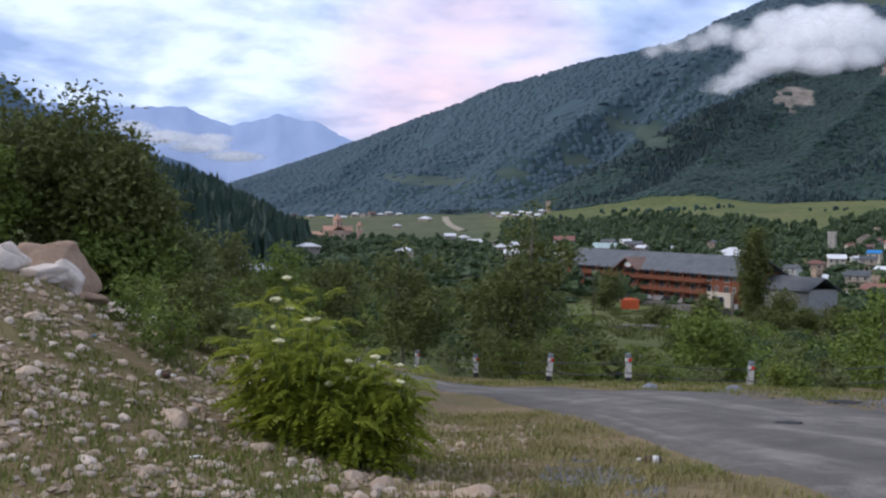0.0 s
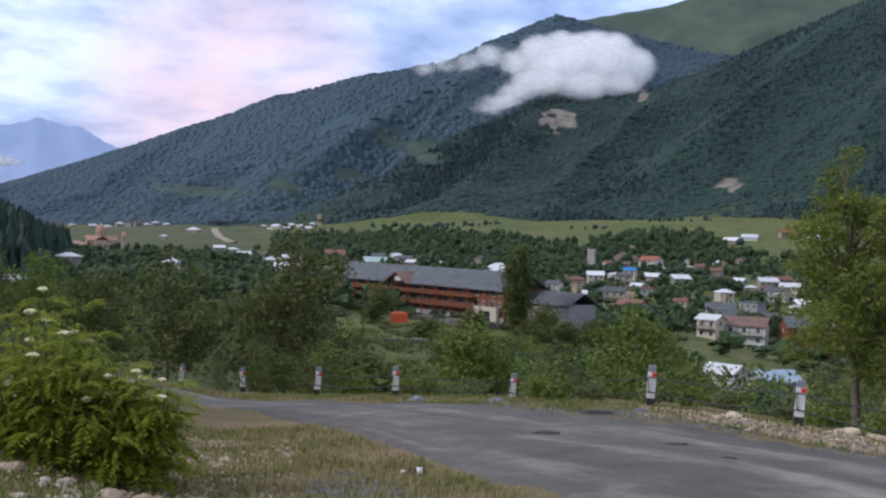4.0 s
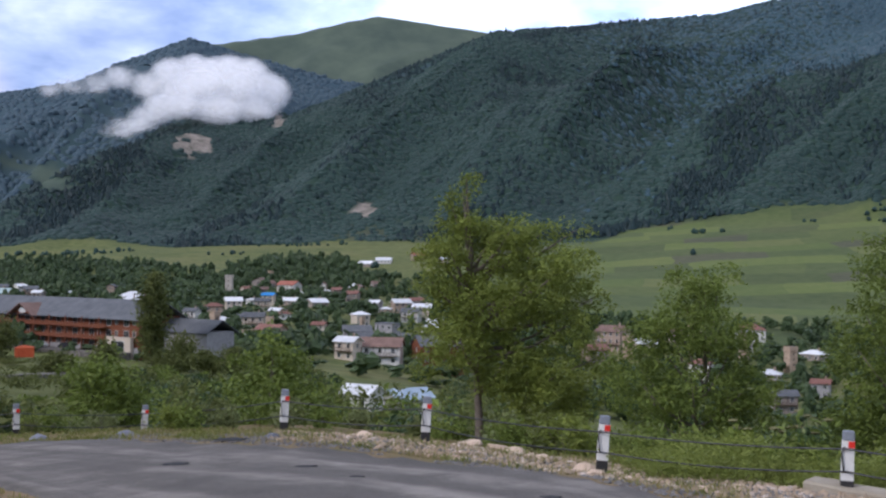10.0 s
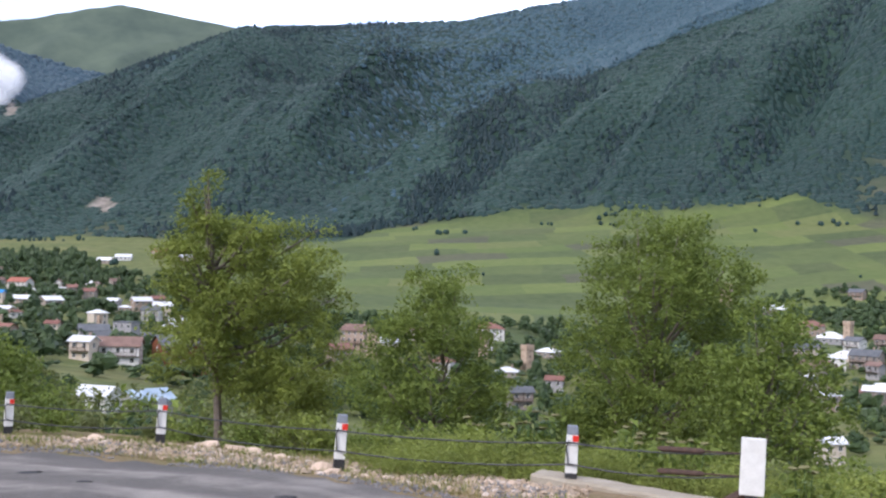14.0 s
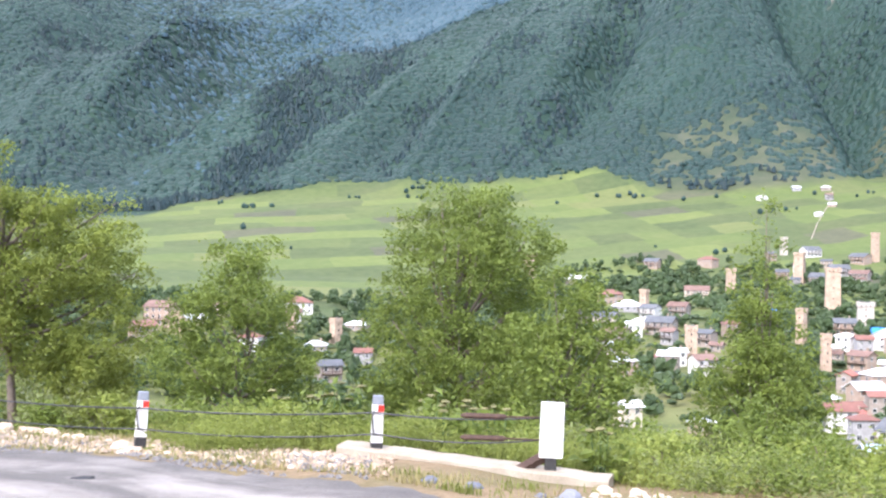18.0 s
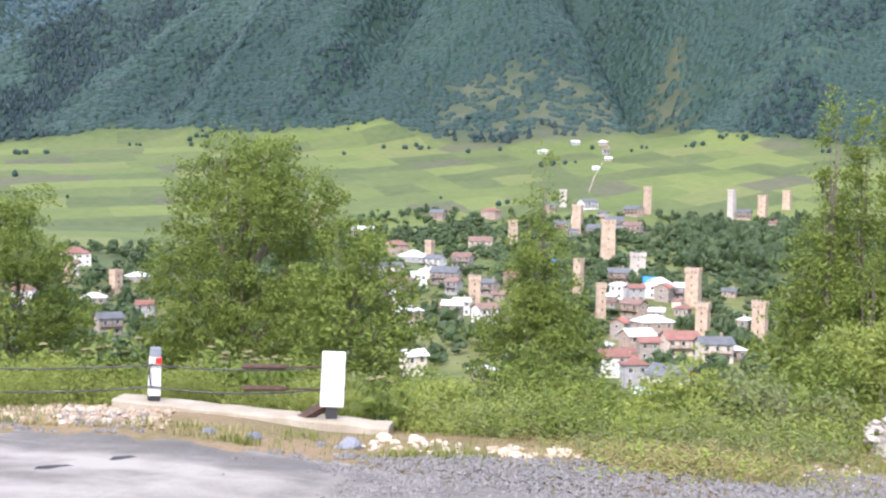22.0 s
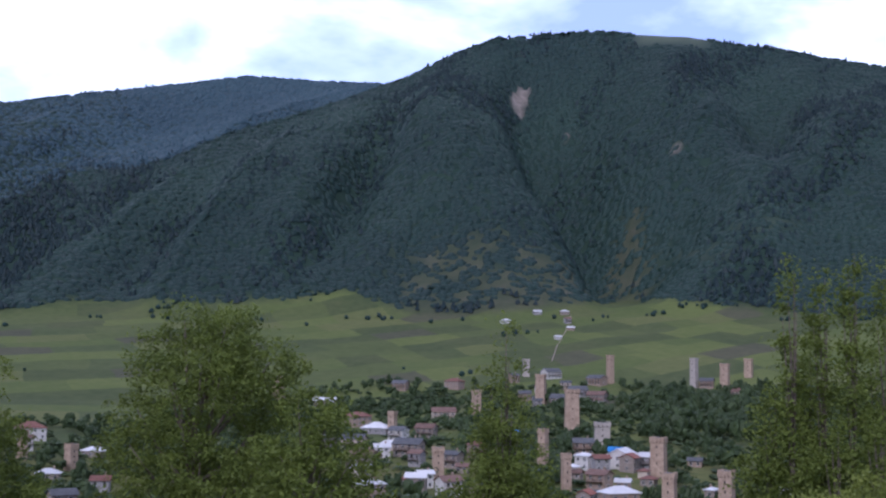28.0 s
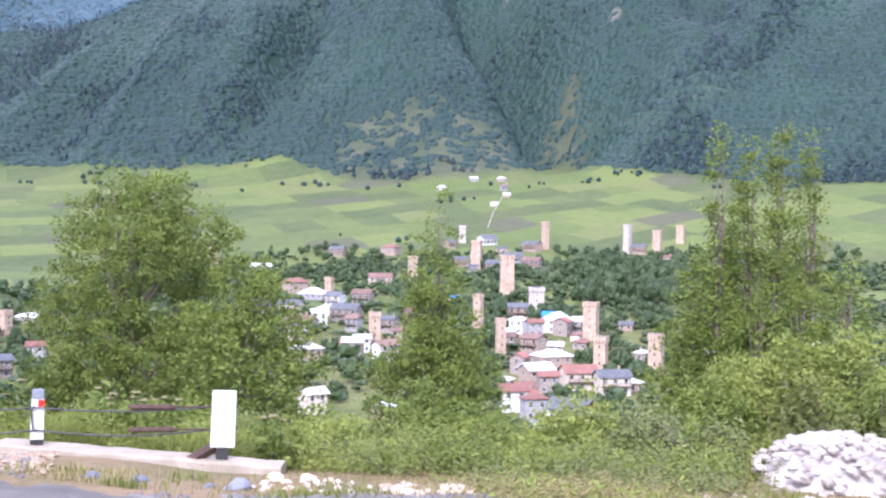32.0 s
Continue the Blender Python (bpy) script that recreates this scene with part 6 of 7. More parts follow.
# the tall olive-green tree with a thin leader
ash = []
for dx, dz, w in ((0.3, 2.9, 0.95), (-0.6, 3.2, 0.75), (1.2, 3.3, 0.9), (2.0, 3.6, 0.6), (2.0, 2.7, 0.7), (0.5, 4.1, 0.62), (1.3, 4.3, 0.5), (2.15, 4.45, 0.36), (-0.5, 2.3, 0.7), (0.6, 1.9, 0.9), (1.6, 1.8, 0.75),
                  (-0.75, 3.95, 0.45), (-0.25, 4.75, 0.46), (0.1, 4.85, 0.5), (0.65, 4.85, 0.45), (-0.7, 4.45, 0.5), (-1.1, 3.9, 0.45), (-0.42, 5.25, 0.32), (-0.48, 5.75, 0.27), (-0.40, 6.1, 0.22), (-0.3, 5.0, 0.36), (-0.75, 5.5, 0.2), (0.25, 4.9, 0.28), (-1.35, 2.6, 0.45), (-1.25, 1.8, 0.4), (1.3, 1.0, 0.75), (2.2, 1.1, 0.6), (-1.2, 3.3, 0.4), (2.6, 3.0, 0.4), (2.5, 1.9, 0.5)):
    lx, ly, lz, lr, lh = toward(30, dx, dz + 0.45 * smooth(1.8, 3.6, dz) * (dz < 4.6), 27, w)
    deep = trng.uniform(-0.9, 0.9) * min(1.0, w * 1.4)
    ash.append((lx + deep * 0.5, ly + deep * 0.87, lz, lr, lh))
    if w > 0.55:
        ash.append((lx - deep * 0.5, ly - deep * 0.87, lz - 0.2, lr * 0.85, lh * 0.85))
leafy_tree("ash_tree", at(29.75, 27.5), ash, M_LEAF_A, "olive-green broadleaf tree with a thin leader beyond the barrier", 56000, 0.078, trng, 0.11, fork=0.5, even=0.018)
leafy_tree("willow_bush", at(39.7, 24), dome(3.8, 3.7, trng, 5, 0.05, 0.2), M_LEAF_B, "bushy fresh-green young tree beyond the barrier", 34000, 0.072, trng, 0.06, 3)
big = dome(6.25, 5.5, trng, 7, 0.06, 0.2)
leafy_tree("alder_tree", at(50.4, 27), big, M_LEAF_B, "dense rounded green alder beyond the barrier", 80000, 0.078, trng, 0.12, 2)
leafy_tree("hazel_shrub", at(55.9, 21.5), dome(3.2, 2.8, trng, 5, 0.05), M_LEAF_B, "low round-leaved green shrub", 14000, 0.09, trng, 0.05, 3, "shrub")
leafy_tree("birch_tree", at(64.5, 25), lobed(6.2, 3.1, trng, 10, 0.08, "cone") + dome(3.4, 3.5, trng, 4, 0.05), M_LEAF_B, "light-green pointed young birch above the village", 30000, 0.08, trng, 0.07, 2)
for i, (d, r, h, w) in enumerate([(77.4, 24.2, 6.9, 1.3), (78.7, 24.8, 6.9, 1.25), (80.0, 24.0, 7.1, 1.35), (81.4, 25.0, 7.0, 1.4), (75.6, 25.5, 3.6, 2.6), (83.0, 23.5, 4.4, 2.6), (76.5, 24.6, 4.7, 1.9), (79.2, 23.4, 3.6, 2.6), (81.0, 23.2, 3.8, 2.6), (78.0, 25.4, 5.6, 1.2), (80.8, 25.6, 5.8, 1.2)]):
    leafy_tree("poplar_sapling", at(d, r), [(0.1 * math.sin(i * 2.1), 0.1 * math.cos(i * 1.7), h * (0.12 + 0.86 * i / 13), w * (0.10 + 0.30 * (1 - i / 13) ** 0.8), h / 15) for i in range(14)], M_LEAF_B, "upright slender young poplar with sparse leaves", 8000, 0.08, trng, 0.05, 1, "tree", "young poplars")
leafy_tree("roadside_tree", at(3.29, 40), lobed(6.0, 4.2, trng, 9, 0.05, "oval"), M_LEAF_C, "dense dark green tree behind the road posts", 8000, 0.17, trng, 0.09)
leafy_tree("roadside_tree", at(11.6, 46), lobed(4.5, 4.2, trng, 7, 0.05, "round"), M_LEAF_B, "green bushy tree on the slope below the road", 8000, 0.18, trng, 0.07)
leafy_tree("roadside_tree", at(20.2, 42), lobed(5.0, 4.6, trng, 7, 0.05, "round"), M_LEAF_B, "tall bushy green tree on the slope below the road", 9000, 0.18, trng, 0.07)
leafy_tree("roadside_tree", at(-2.64, 52), lobed(5.5, 4.8, trng, 7, 0.05, "round"), M_LEAF_C, "dark green tree on the slope below the road", 6000, 0.2, trng, 0.09)
# maples and shrubs on the stony bank
for d, r, h, w, m in ((-17.67, 20.5, 2.9, 2.6, M_LEAF_C), (-15.86, 20.2, 2.85, 2.0, M_LEAF_C), (-14.37, 20.8, 2.4, 1.6, M_LEAF_C), (-20.77, 21, 3.0, 3.2, M_LEAF_C), (-18.09, 22, 3.5, 2.6, M_LEAF_C), (-16.38, 21.5, 3.1, 1.7, M_LEAF_C), (-14.27, 21, 2.3, 2.4, M_LEAF_D), (-24.46, 20, 2.9, 3.0, M_LEAF_C), (-22.75, 19.5, 1.9, 2.2, M_LEAF_B), (-15.45, 19.6, 1.5, 1.8, M_LEAF_B), (-13.13, 26, 2.0, 2.4, M_LEAF_C), (-11.06, 30, 2.6, 3.2, M_LEAF_C), (-8.58, 34, 2.6, 3.4, M_LEAF_B), (-5.79, 36, 2.9, 3.4, M_LEAF_C)):
    leafy_tree("bank_tree", at(d, r), lobed(h, w, trng, 7, 0.04, "round"), m, "leafy maple-like tree growing on the stony bank", int(2600 * h), 0.11, trng, 0.06, 2, "tree", "trees on the bank")

SHRUBS = []
for d0, d1, r0, r1, n, h0, h1 in ((-13.5, -6, 15, 18, 11, 0.35, 0.95), (38, 58, 17.5, 21, 20, 0.25, 0.6), (59.5, 68, 14.6, 19, 20, 0.25, 0.7), (67, 79, 14.2, 17, 24, 0.2, 0.55), (71, 73.5, 14.6, 15.6, 4, 0.35, 0.6), (79, 92, 15.5, 20, 24, 0.6, 1.5), (76, 80, 15.5, 19, 8, 0.5, 1.1), (29, 38, 21.5, 27, 14, 0.25, 0.7), (15, 22, 24, 27, 8, 0.3, 0.7), (22, 29, 25, 28, 7, 0.15, 0.3), (-3, 17, 33, 42, 22, 0.5, 1.5)):
    for _ in range(n):
        SHRUBS.append((trng.uniform(d0, d1), trng.uniform(r0, r1), trng.uniform(h0, h1)))
for i, (d, r, h) in enumerate(SHRUBS):
    if 79.5 < d < 88 and r < 15.2:
        continue
    m = (M_LEAF_B, M_LEAF_D, M_LEAF_C, M_LEAF_B, M_LEAF_A)[i % 5]
    words = {M_LEAF_B: "fresh green", M_LEAF_D: "grey-green", M_LEAF_C: "dark green", M_LEAF_A: "yellowish green"}[m]
    w = h * trng.uniform(1.0, 1.5)
    leafy_tree("shrub", at(d, r), lobed(h, w, trng, 4, 0.02, "round"), m, f"low {words} shrub on the verge", int(500 + 700 * h), 0.085, trng, 0.02, 3, "shrub", "shrubs on the verge", 0.1, 0.3)
for d, r, h, w, m, words in ((72.2, 14.6, 0.78, 1.15, M_WEED, "bright yellow-green"), (70.9, 15.6, 0.5, 1.0, M_WEED, "bright yellow-green"), (64.6, 16.0, 0.9, 1.5, M_LEAF_B, "rounded fresh green"), (74.8, 14.4, 0.62, 1.0, M_LEAF_D, "feathery grey-green"), (76.2, 14.0, 0.65, 1.0, M_LEAF_D, "feathery grey-green"),
                             (79.3, 17.6, 1.7, 2.0, M_WEED, "bright yellow-green"), (81.6, 18.2, 2.0, 2.2, M_LEAF_A, "yellowish"), (84.0, 17.8, 2.1, 2.2, M_WEED, "bright yellow-green"), (77.6, 16.8, 1.2, 1.4, M_LEAF_B, "fresh green"), (60.6, 15.2, 0.5, 0.8, M_WEED, "bright yellow-green"), (67.4, 14.9, 0.55, 0.9, M_LEAF_B, "fresh green")):
    leafy_tree("verge_bush", at(d, r), dome(h, w, trng, 4, 0.04), m, f"{words} leafy bush among the weeds", int(2600 * h * w), 0.07, trng, 0.02, 3, "shrub", "bushes on the verge", 0.1, 0.35)
leafy_tree("bank_shrub", at(-12.4, 16.5), lobed(1.15, 1.3, trng, 5, 0.02, "round"), M_LEAF_C, "round dark green shrub on the stony bank", 1800, 0.07, trng, 0.02, 3, "shrub")
leafy_tree("bank_shrub", at(-13.5, 13.2), lobed(0.75, 0.55, trng, 5, 0.02, "round"), M_LEAF_B, "small fresh green shrub on the stony bank", 1100, 0.06, trng, 0.015, 3, "shrub")
leafy_tree("bank_shrub", at(-14.94, 14.2), lobed(0.65, 0.8, trng, 5, 0.02, "round"), M_LEAF_B, "yellowish green shrub on the stony bank", 1100, 0.06, trng, 0.015, 3, "shrub")
# the columnar poplar by the hotel and round trees in its garden
leafy_tree("columnar_poplar", at(13.75, 284), [(0, 0, 3 + 2.1 * i, 2.2 * math.sin(math.pi * (0.22 + 0.075 * i)) + 0.5, 1.9) for i in range(9)], M_LEAF_C, "tall dark columnar poplar beside the hotel", 6500, 0.75, trng, 0.35)
for d, r, h, w in ((6.9, 262, 9, 7), (11.5, 240, 7, 6), (15.2, 270, 9, 8), (2.4, 200, 10, 9), (9.6, 225, 4, 6), (14.8, 272, 5.5, 7), (16.2, 262, 5.5, 7), (14.4, 255, 4.0, 6), (17.4, 268, 6.0, 7)):
    leafy_tree("garden_tree", at(d, r), lobed(h, w, trng, 6, 0.1, "round"), M_LEAF_C, "dark round garden tree near the hotel", 2600, 0.6, trng, 0.2, 1, "tree", "garden trees")

# ---- the tall herb with white umbels ----
def elder_clump(place, stems, height, spread, seed, label):
    rg = np.random.RandomState(seed)
    ob = thing("dwarf_elder", place, label, "plant", "dwarf elder clump", 0)
    chunks, tips = [], []
    for s in range(stems):
        a, d = rg.uniform(0, 2 * np.pi), spread * math.sqrt(rg.uniform(0, 1))
        foot = Vector((0.45 * d * math.cos(a), 0.45 * d * math.sin(a), -0.05))
        h = height * rg.uniform(0.62, 1.0) * (1 - 0.35 * (d / spread) ** 2)
        tip = Vector((d * math.cos(a), d * math.sin(a), h))
        bend = foot.lerp(tip, 0.5) + Vector((0, 0, 0.06))
        part("stem", tube_bm([foot, foot.lerp(bend, 0.6), bend.lerp(tip, 0.3), tip], [0.011, 0.010, 0.008, 0.004], 5), M_STEM, ob)
        tips.append((tip, h))
        nodes = 9
        for i in range(nodes):
            t = 0.16 + 0.80 * i / (nodes - 1)
            base = foot.lerp(bend, t * 2) if t < 0.5 else bend.lerp(tip, t * 2 - 1)
            for side in (0, 1):
                ang = i * 1.57 + side * np.pi + rg.normal() * 0.3
                out = Vector((math.cos(ang), math.sin(ang), 0))
                ln = rg.uniform(0.20, 0.40) * (1.1 - 0.40 * t)
                rise, droop = rg.uniform(0.2, 1.1), rg.uniform(0.5, 1.2)
                twist = rg.uniform(-0.5, 0.5)
                m = 11
                rach = []
                for k in range(m):
                    q = k / (m - 1)
                    rach.append(base + out * ln * q + Vector((0, 0, ln * (rise * q - droop * q * q))))
                lat = Vector((-out.y, out.x, twist)).normalized()
                for k in range(1, m):
                    for sd in ((-1, 1) if k < m - 1 else (0,)):
                        d2 = (lat * sd + out * 0.75).normalized() if sd else out
                        L = ln * 0.36 * math.sin(math.pi * (0.25 + 0.55 * k / m)) * rg.uniform(0.85, 1.15)
                        wv = d2.cross(Vector((0, 0, 1))).normalized() * L * 0.17
                        p0 = rach[k]
                        p1 = p0 + d2 * L * 0.45 + Vector((0, 0, 0.012))
                        p2 = p0 + d2 * L - Vector((0, 0, 0.14 * L))
                        chunks.append(([p0, p1 + wv, p2, p1 - wv], [(0, 1, 2, 3)]))
    joined("foliage", chunks, M_ELDER, ob, "pointed pinnate leaves")
    return ob, tips


def umbel(parent, p, r, rg, mat=None):
    """A flat, lumpy head of tiny flowers."""
    bm = bmesh.new()
    top, low = bm.verts.new((p[0], p[1], p[2] + 0.022)), bm.verts.new((p[0], p[1], p[2] - 0.03))
    rings = []
    n = 16
    for k in (0.4, 0.75, 1.0):
        rings.append([bm.verts.new((p[0] + r * k * (1 + 0.18 * rg.normal()) * math.cos(2 * math.pi * i / n), p[1] + r * k * (1 + 0.18 * rg.normal()) * math.sin(2 * math.pi * i / n), p[2] + 0.018 * (1 - k * k) + 0.006 * rg.normal())) for i in range(n)])
    for i in range(n):
        j = (i + 1) % n
        bm.faces.new((rings[0][i], rings[0][j], top))
        bm.faces.new((rings[1][i], rings[1][j], rings[0][j], rings[0][i]))
        bm.faces.new((rings[2][i], rings[2][j], rings[1][j], rings[1][i]))
        bm.faces.new((rings[2][j], rings[2][i], low))
    part("umbel", bm, mat or M_UMBEL, parent, "flat cream-white flower head" if mat is None else "fading greenish flower head")


M_FADED = grainy("faded_blossom", (0.13, 0.13, 0.05), (0.26, 0.24, 0.12), 30, 90, 0.8)
M_ELDER = leafy("elder_leaf", (0.15, 0.185, 0.014), (0.33, 0.37, 0.036), 0.4, 3.0, 1.3)
erg = np.random.RandomState(31)
clump, tips = elder_clump(at(-7.21, 10.9), 34, 1.50, 0.66, 3, "tall bright green herb with pinnate leaves and cream umbels")
for tip, h in sorted(tips, key=lambda q: -q[1])[:16:2]:
    umbel(clump, tip + Vector((0, 0, 0.05)), erg.uniform(0.04, 0.065), erg)
clump2, tips2 = elder_clump(at(-4.09, 10.6), 26, 1.05, 0.52, 4, "lower bright green herb with pinnate leaves and cream umbels")
for tip, h in sorted(tips2, key=lambda q: -q[1])[:16:2]:
    umbel(clump2, tip + Vector((0, 0, 0.05)), erg.uniform(0.035, 0.06), erg)

# ---- stones ----
STONE_MESH = [rock_mesh("stone", M_STONE, 10 + i, 2, 0.22, 0.62) for i in range(7)]
GREY_MESH = [rock_mesh("stone", M_GREYSTONE, 30 + i, 2, 0.22, 0.6) for i in range(3)]


def stone(az, r, size, me, label, group, sink=0.12):
    p = at(az, r)
    ob = new("stone", me)
    k = srng.uniform(0.8, 1.25)
    ob.matrix_basis = pose(p.x, p.y, p.z - sink * size, srng.uniform(-15, 15), srng.uniform(-15, 15), srng.uniform(0, 360)) @ Matrix.Diagonal((size * k, size / k, size * srng.uniform(0.7, 1.1), 1))
    return tagged(ob, label, "stone", group)


srng = random.Random(8)
for i in range(175):
    d = srng.uniform(-21.5, 1.5)
    r = 8.4 + 7.0 * srng.random() ** 1.3
    if -9.5 < d < -1 and 10.0 < r < 12.0:
        continue
    s = srng.choice((0.07, 0.09, 0.11, 0.14, 0.18, 0.08, 0.10, 0.26))
    stone(d, r, s * srng.uniform(0.8, 1.2), STONE_MESH[i % 7], "pale angular limestone rubble on the grassy bank", "stones on the bank")
for d, r, s in ((-19.89, 10.6, 0.30), (-17.68, 10.4, 0.24), (-13.09, 10.6, 0.30), (-9.18, 10.3, 0.26), (-3.03, 9.6, 0.34), (-0.72, 9.4, 0.30), (-4.74, 9.7, 0.26), (1.47, 9.5, 0.42), (-11.62, 9.4, 0.24), (-9.12, 13.6, 0.40), (-9.76, 15.0, 0.8), (-9.54, 14.2, 0.35), (-8.49, 12.9, 0.26)):
    stone(d, r, s, STONE_MESH[int(r * 7) % 7], "larger pale limestone block on the bank", "stones on the bank")
for i in range(70):
    d, r = srng.uniform(22, 46), 0
    far = np.interp(d, *FAR_EDGE)
    r = far + srng.uniform(0.5, 3.4)
    stone(d, r, srng.choice((0.08, 0.12, 0.16, 0.22, 0.3)), STONE_MESH[i % 7], "pale stone in the rubble along the verge", "stones along the verge")
for d, r, s in ((35.2, 16.3, 0.42), (36.6, 16.6, 0.30), (35.0, 16.8, 0.3), (31.8, 19.5, 0.40), (30.9, 20.0, 0.5), (29.2, 20.6, 0.6), (24.5, 20.4, 0.42), (42.3, 15.0, 0.28), (43.2, 15.0, 0.24), (33, 18.6, 0.35)):
    stone(d, r, s, STONE_MESH[int(r * 11) % 7], "whitish limestone block by the road posts", "stones along the verge")
for d, r, s in ((59.6, 12.9, 0.22), (60.6, 12.8, 0.18), (64.2, 11.6, 0.28), (65.0, 11.5, 0.36), (67.0, 11.6, 0.42), (68.3, 11.7, 0.25), (71.0, 12.1, 0.45), (72.0, 12.0, 0.3), (58.2, 13.0, 0.25), (63.6, 12.0, 0.25), (70.0, 12.4, 0.32), (75.5, 11.2, 0.2), (77.8, 11.3, 0.22), (73.2, 11.0, 0.12)):
    stone(d, r, s, STONE_MESH[int(r * 13) % 7], "white stone at the gravel's edge", "stones by the gravel")
for d, r, s in ((52.0, 12.3, 0.30), (56.5, 12.0, 0.34), (49.8, 12.5, 0.25), (55.2, 12.1, 0.2), (13.4, 22.8, 0.5), (20.0, 19.5, 0.3), (9.4, 25.6, 0.5), (71.2, 12.7, 0.4)):
    stone(d, r, s, GREY_MESH[int(r * 5) % 3], "blue-grey stone lying at the road's edge", "grey stones")


def boulder(az, r, w, d, h, seed, mat, label, turn=0):
    p = at(az, r)
    ob = new("boulder", rock_mesh("boulder", mat, seed, 4, 0.20, 0.9))
    ob.matrix_basis = pose(p.x, p.y, p.z - 0.08 * h, 0, 0, turn) @ Matrix.Diagonal((w, d, h * 1.25, 1))
    return tagged(ob, label, "boulder", "boulders")


M_TANROCK = grainy("tan_boulder_stone", (0.26, 0.175, 0.12), (0.48, 0.355, 0.265), 1.6, 14, 0.9, bump=0.7, dist=0.05)
boulder(-18.6, 16.6, 1.12, 0.9, 1.0, 61, M_TANROCK, "large tan boulder on top of the bank", 20)
boulder(-18.25, 14.6, 0.66, 0.6, 0.52, 62, M_BOULDER, "rounded white boulder on the bank", 50)
boulder(-19.24, 14.2, 0.66, 0.5, 0.24, 63, M_BOULDER, "flat pinkish white boulder on the bank", 10)
boulder(-20.75, 14.6, 0.60, 0.5, 0.36, 64, M_BOULDER, "white boulder on the bank", 80)
boulder(-20.93, 13.9, 0.42, 0.4, 0.30, 65, M_BOULDER, "white boulder on the bank", 120)
boulder(-15.76, 15.2, 1.25, 0.6, 0.32, 66, M_BOULDER, "long flat pale boulder on the bank", -15)
boulder(-17.14, 14.4, 0.5, 0.4, 0.2, 67, M_TANROCK, "low tan boulder on the bank", 33)

def rubble(name, d, r, size, label, rg):
    """Many small broken stones as one strewn layer."""
    chunks = []
    x, y = r * np.sin(np.radians(d)), r * np.cos(np.radians(d))
    z = land(x, y)
    shapes = []
    for me in STONE_MESH[:5]:
        v = np.empty(len(me.vertices) * 3)
        me.vertices.foreach_get("co", v)
        shapes.append((v.reshape(-1, 3), np.array([tuple(f.vertices) for f in me.polygons])))
    for i in range(len(x)):
        v, f = shapes[i % 5]
        a = rg.uniform(0, 6.28)
        turn = np.array([(math.cos(a), -math.sin(a), 0), (math.sin(a), math.cos(a), 0), (0, 0, 1)])
        chunks.append((v @ turn.T * size[i] * rg.uniform(0.75, 1.3, 3) + (x[i], y[i], z[i] - 0.10 * size[i]), f))
    return tagged(joined(name, chunks, M_RUBBLE), label, "rubble", kind="stuff")


M_RUBBLE = leafy("mixed_rubble", (0.24, 0.185, 0.14), (0.58, 0.49, 0.41), 0.0, 5.0, 1.3)
rub = np.random.RandomState(19)
d, r = rub.uniform(-21.5, 0.5, 420), 8.3 + 7.0 * rub.random_sample(420) ** 1.2
keep = ~((d > -9.5) & (d < -1) & (r > 10.0) & (r < 12.0))
rubble("bank_rubble", d[keep], r[keep], rub.uniform(0.05, 0.15, keep.sum()), "strewn pinkish and brown broken stones on the bank", rub)
d = rub.uniform(22, 46, 420)
rubble("verge_rubble", d, np.interp(d, *FAR_EDGE) + 0.5 + 3.0 * rub.random_sample(420), rub.uniform(0.05, 0.14, 420), "strewn pale and tan broken stones along the verge", rub)
d = rub.uniform(57, 84, 160)
rubble("gravel_rubble", d, 11.2 + 1.6 * rub.random_sample(160), rub.uniform(0.05, 0.13, 160), "broken pale stones at the gravel's edge", rub)

# heap of white rubble
heap = thing("rubble_heap", at(83.6, 14.2), "heap of whitewashed rubble stones by the verge", "stone heap")
M_HEAP = grainy("dusty_white_rubble", (0.36, 0.32, 0.28), (0.64, 0.59, 0.54), 4, 26, 0.9, bump=0.8, dist=0.03, vary=0.3)
HEAP_MESH = [rock_mesh("heap_stone", M_HEAP, 80 + i, 2, 0.18, 0.75) for i in range(5)]
mound = bmesh.new()
bmesh.ops.create_uvsphere(mound, u_segments=20, v_segments=10, radius=1.0)
for v in mound.verts:
    v.co = Vector((v.co.x * 1.25, v.co.y * 0.85, max(-0.2, v.co.z * 0.46) + 0.04 * noise.noise(v.co * 4)))
part("mound", mound, M_HEAP, heap, "mortary core", True)
for i in range(298):
    a, t = srng.uniform(0, 2 * math.pi), srng.random() ** 0.6
    x, y = 1.4 * t * math.cos(a), 1.0 * t * math.sin(a)
    z = 0.52 * math.sqrt(max(0, 1 - min(1, (x / 1.36) ** 2 + (y / 0.97) ** 2)))
    s = srng.uniform(0.08, 0.17)
    part_mesh("heap_stone", HEAP_MESH[i % 5], heap, pose(x, y, z - s * 0.05, srng.uniform(-30, 30), srng.uniform(-30, 30), srng.uniform(0, 360)) @ Matrix.Diagonal((s * 1.2, s, s * 0.8, 1)))

# ---- gravel and grass ----
nrng = np.random.RandomState(77)


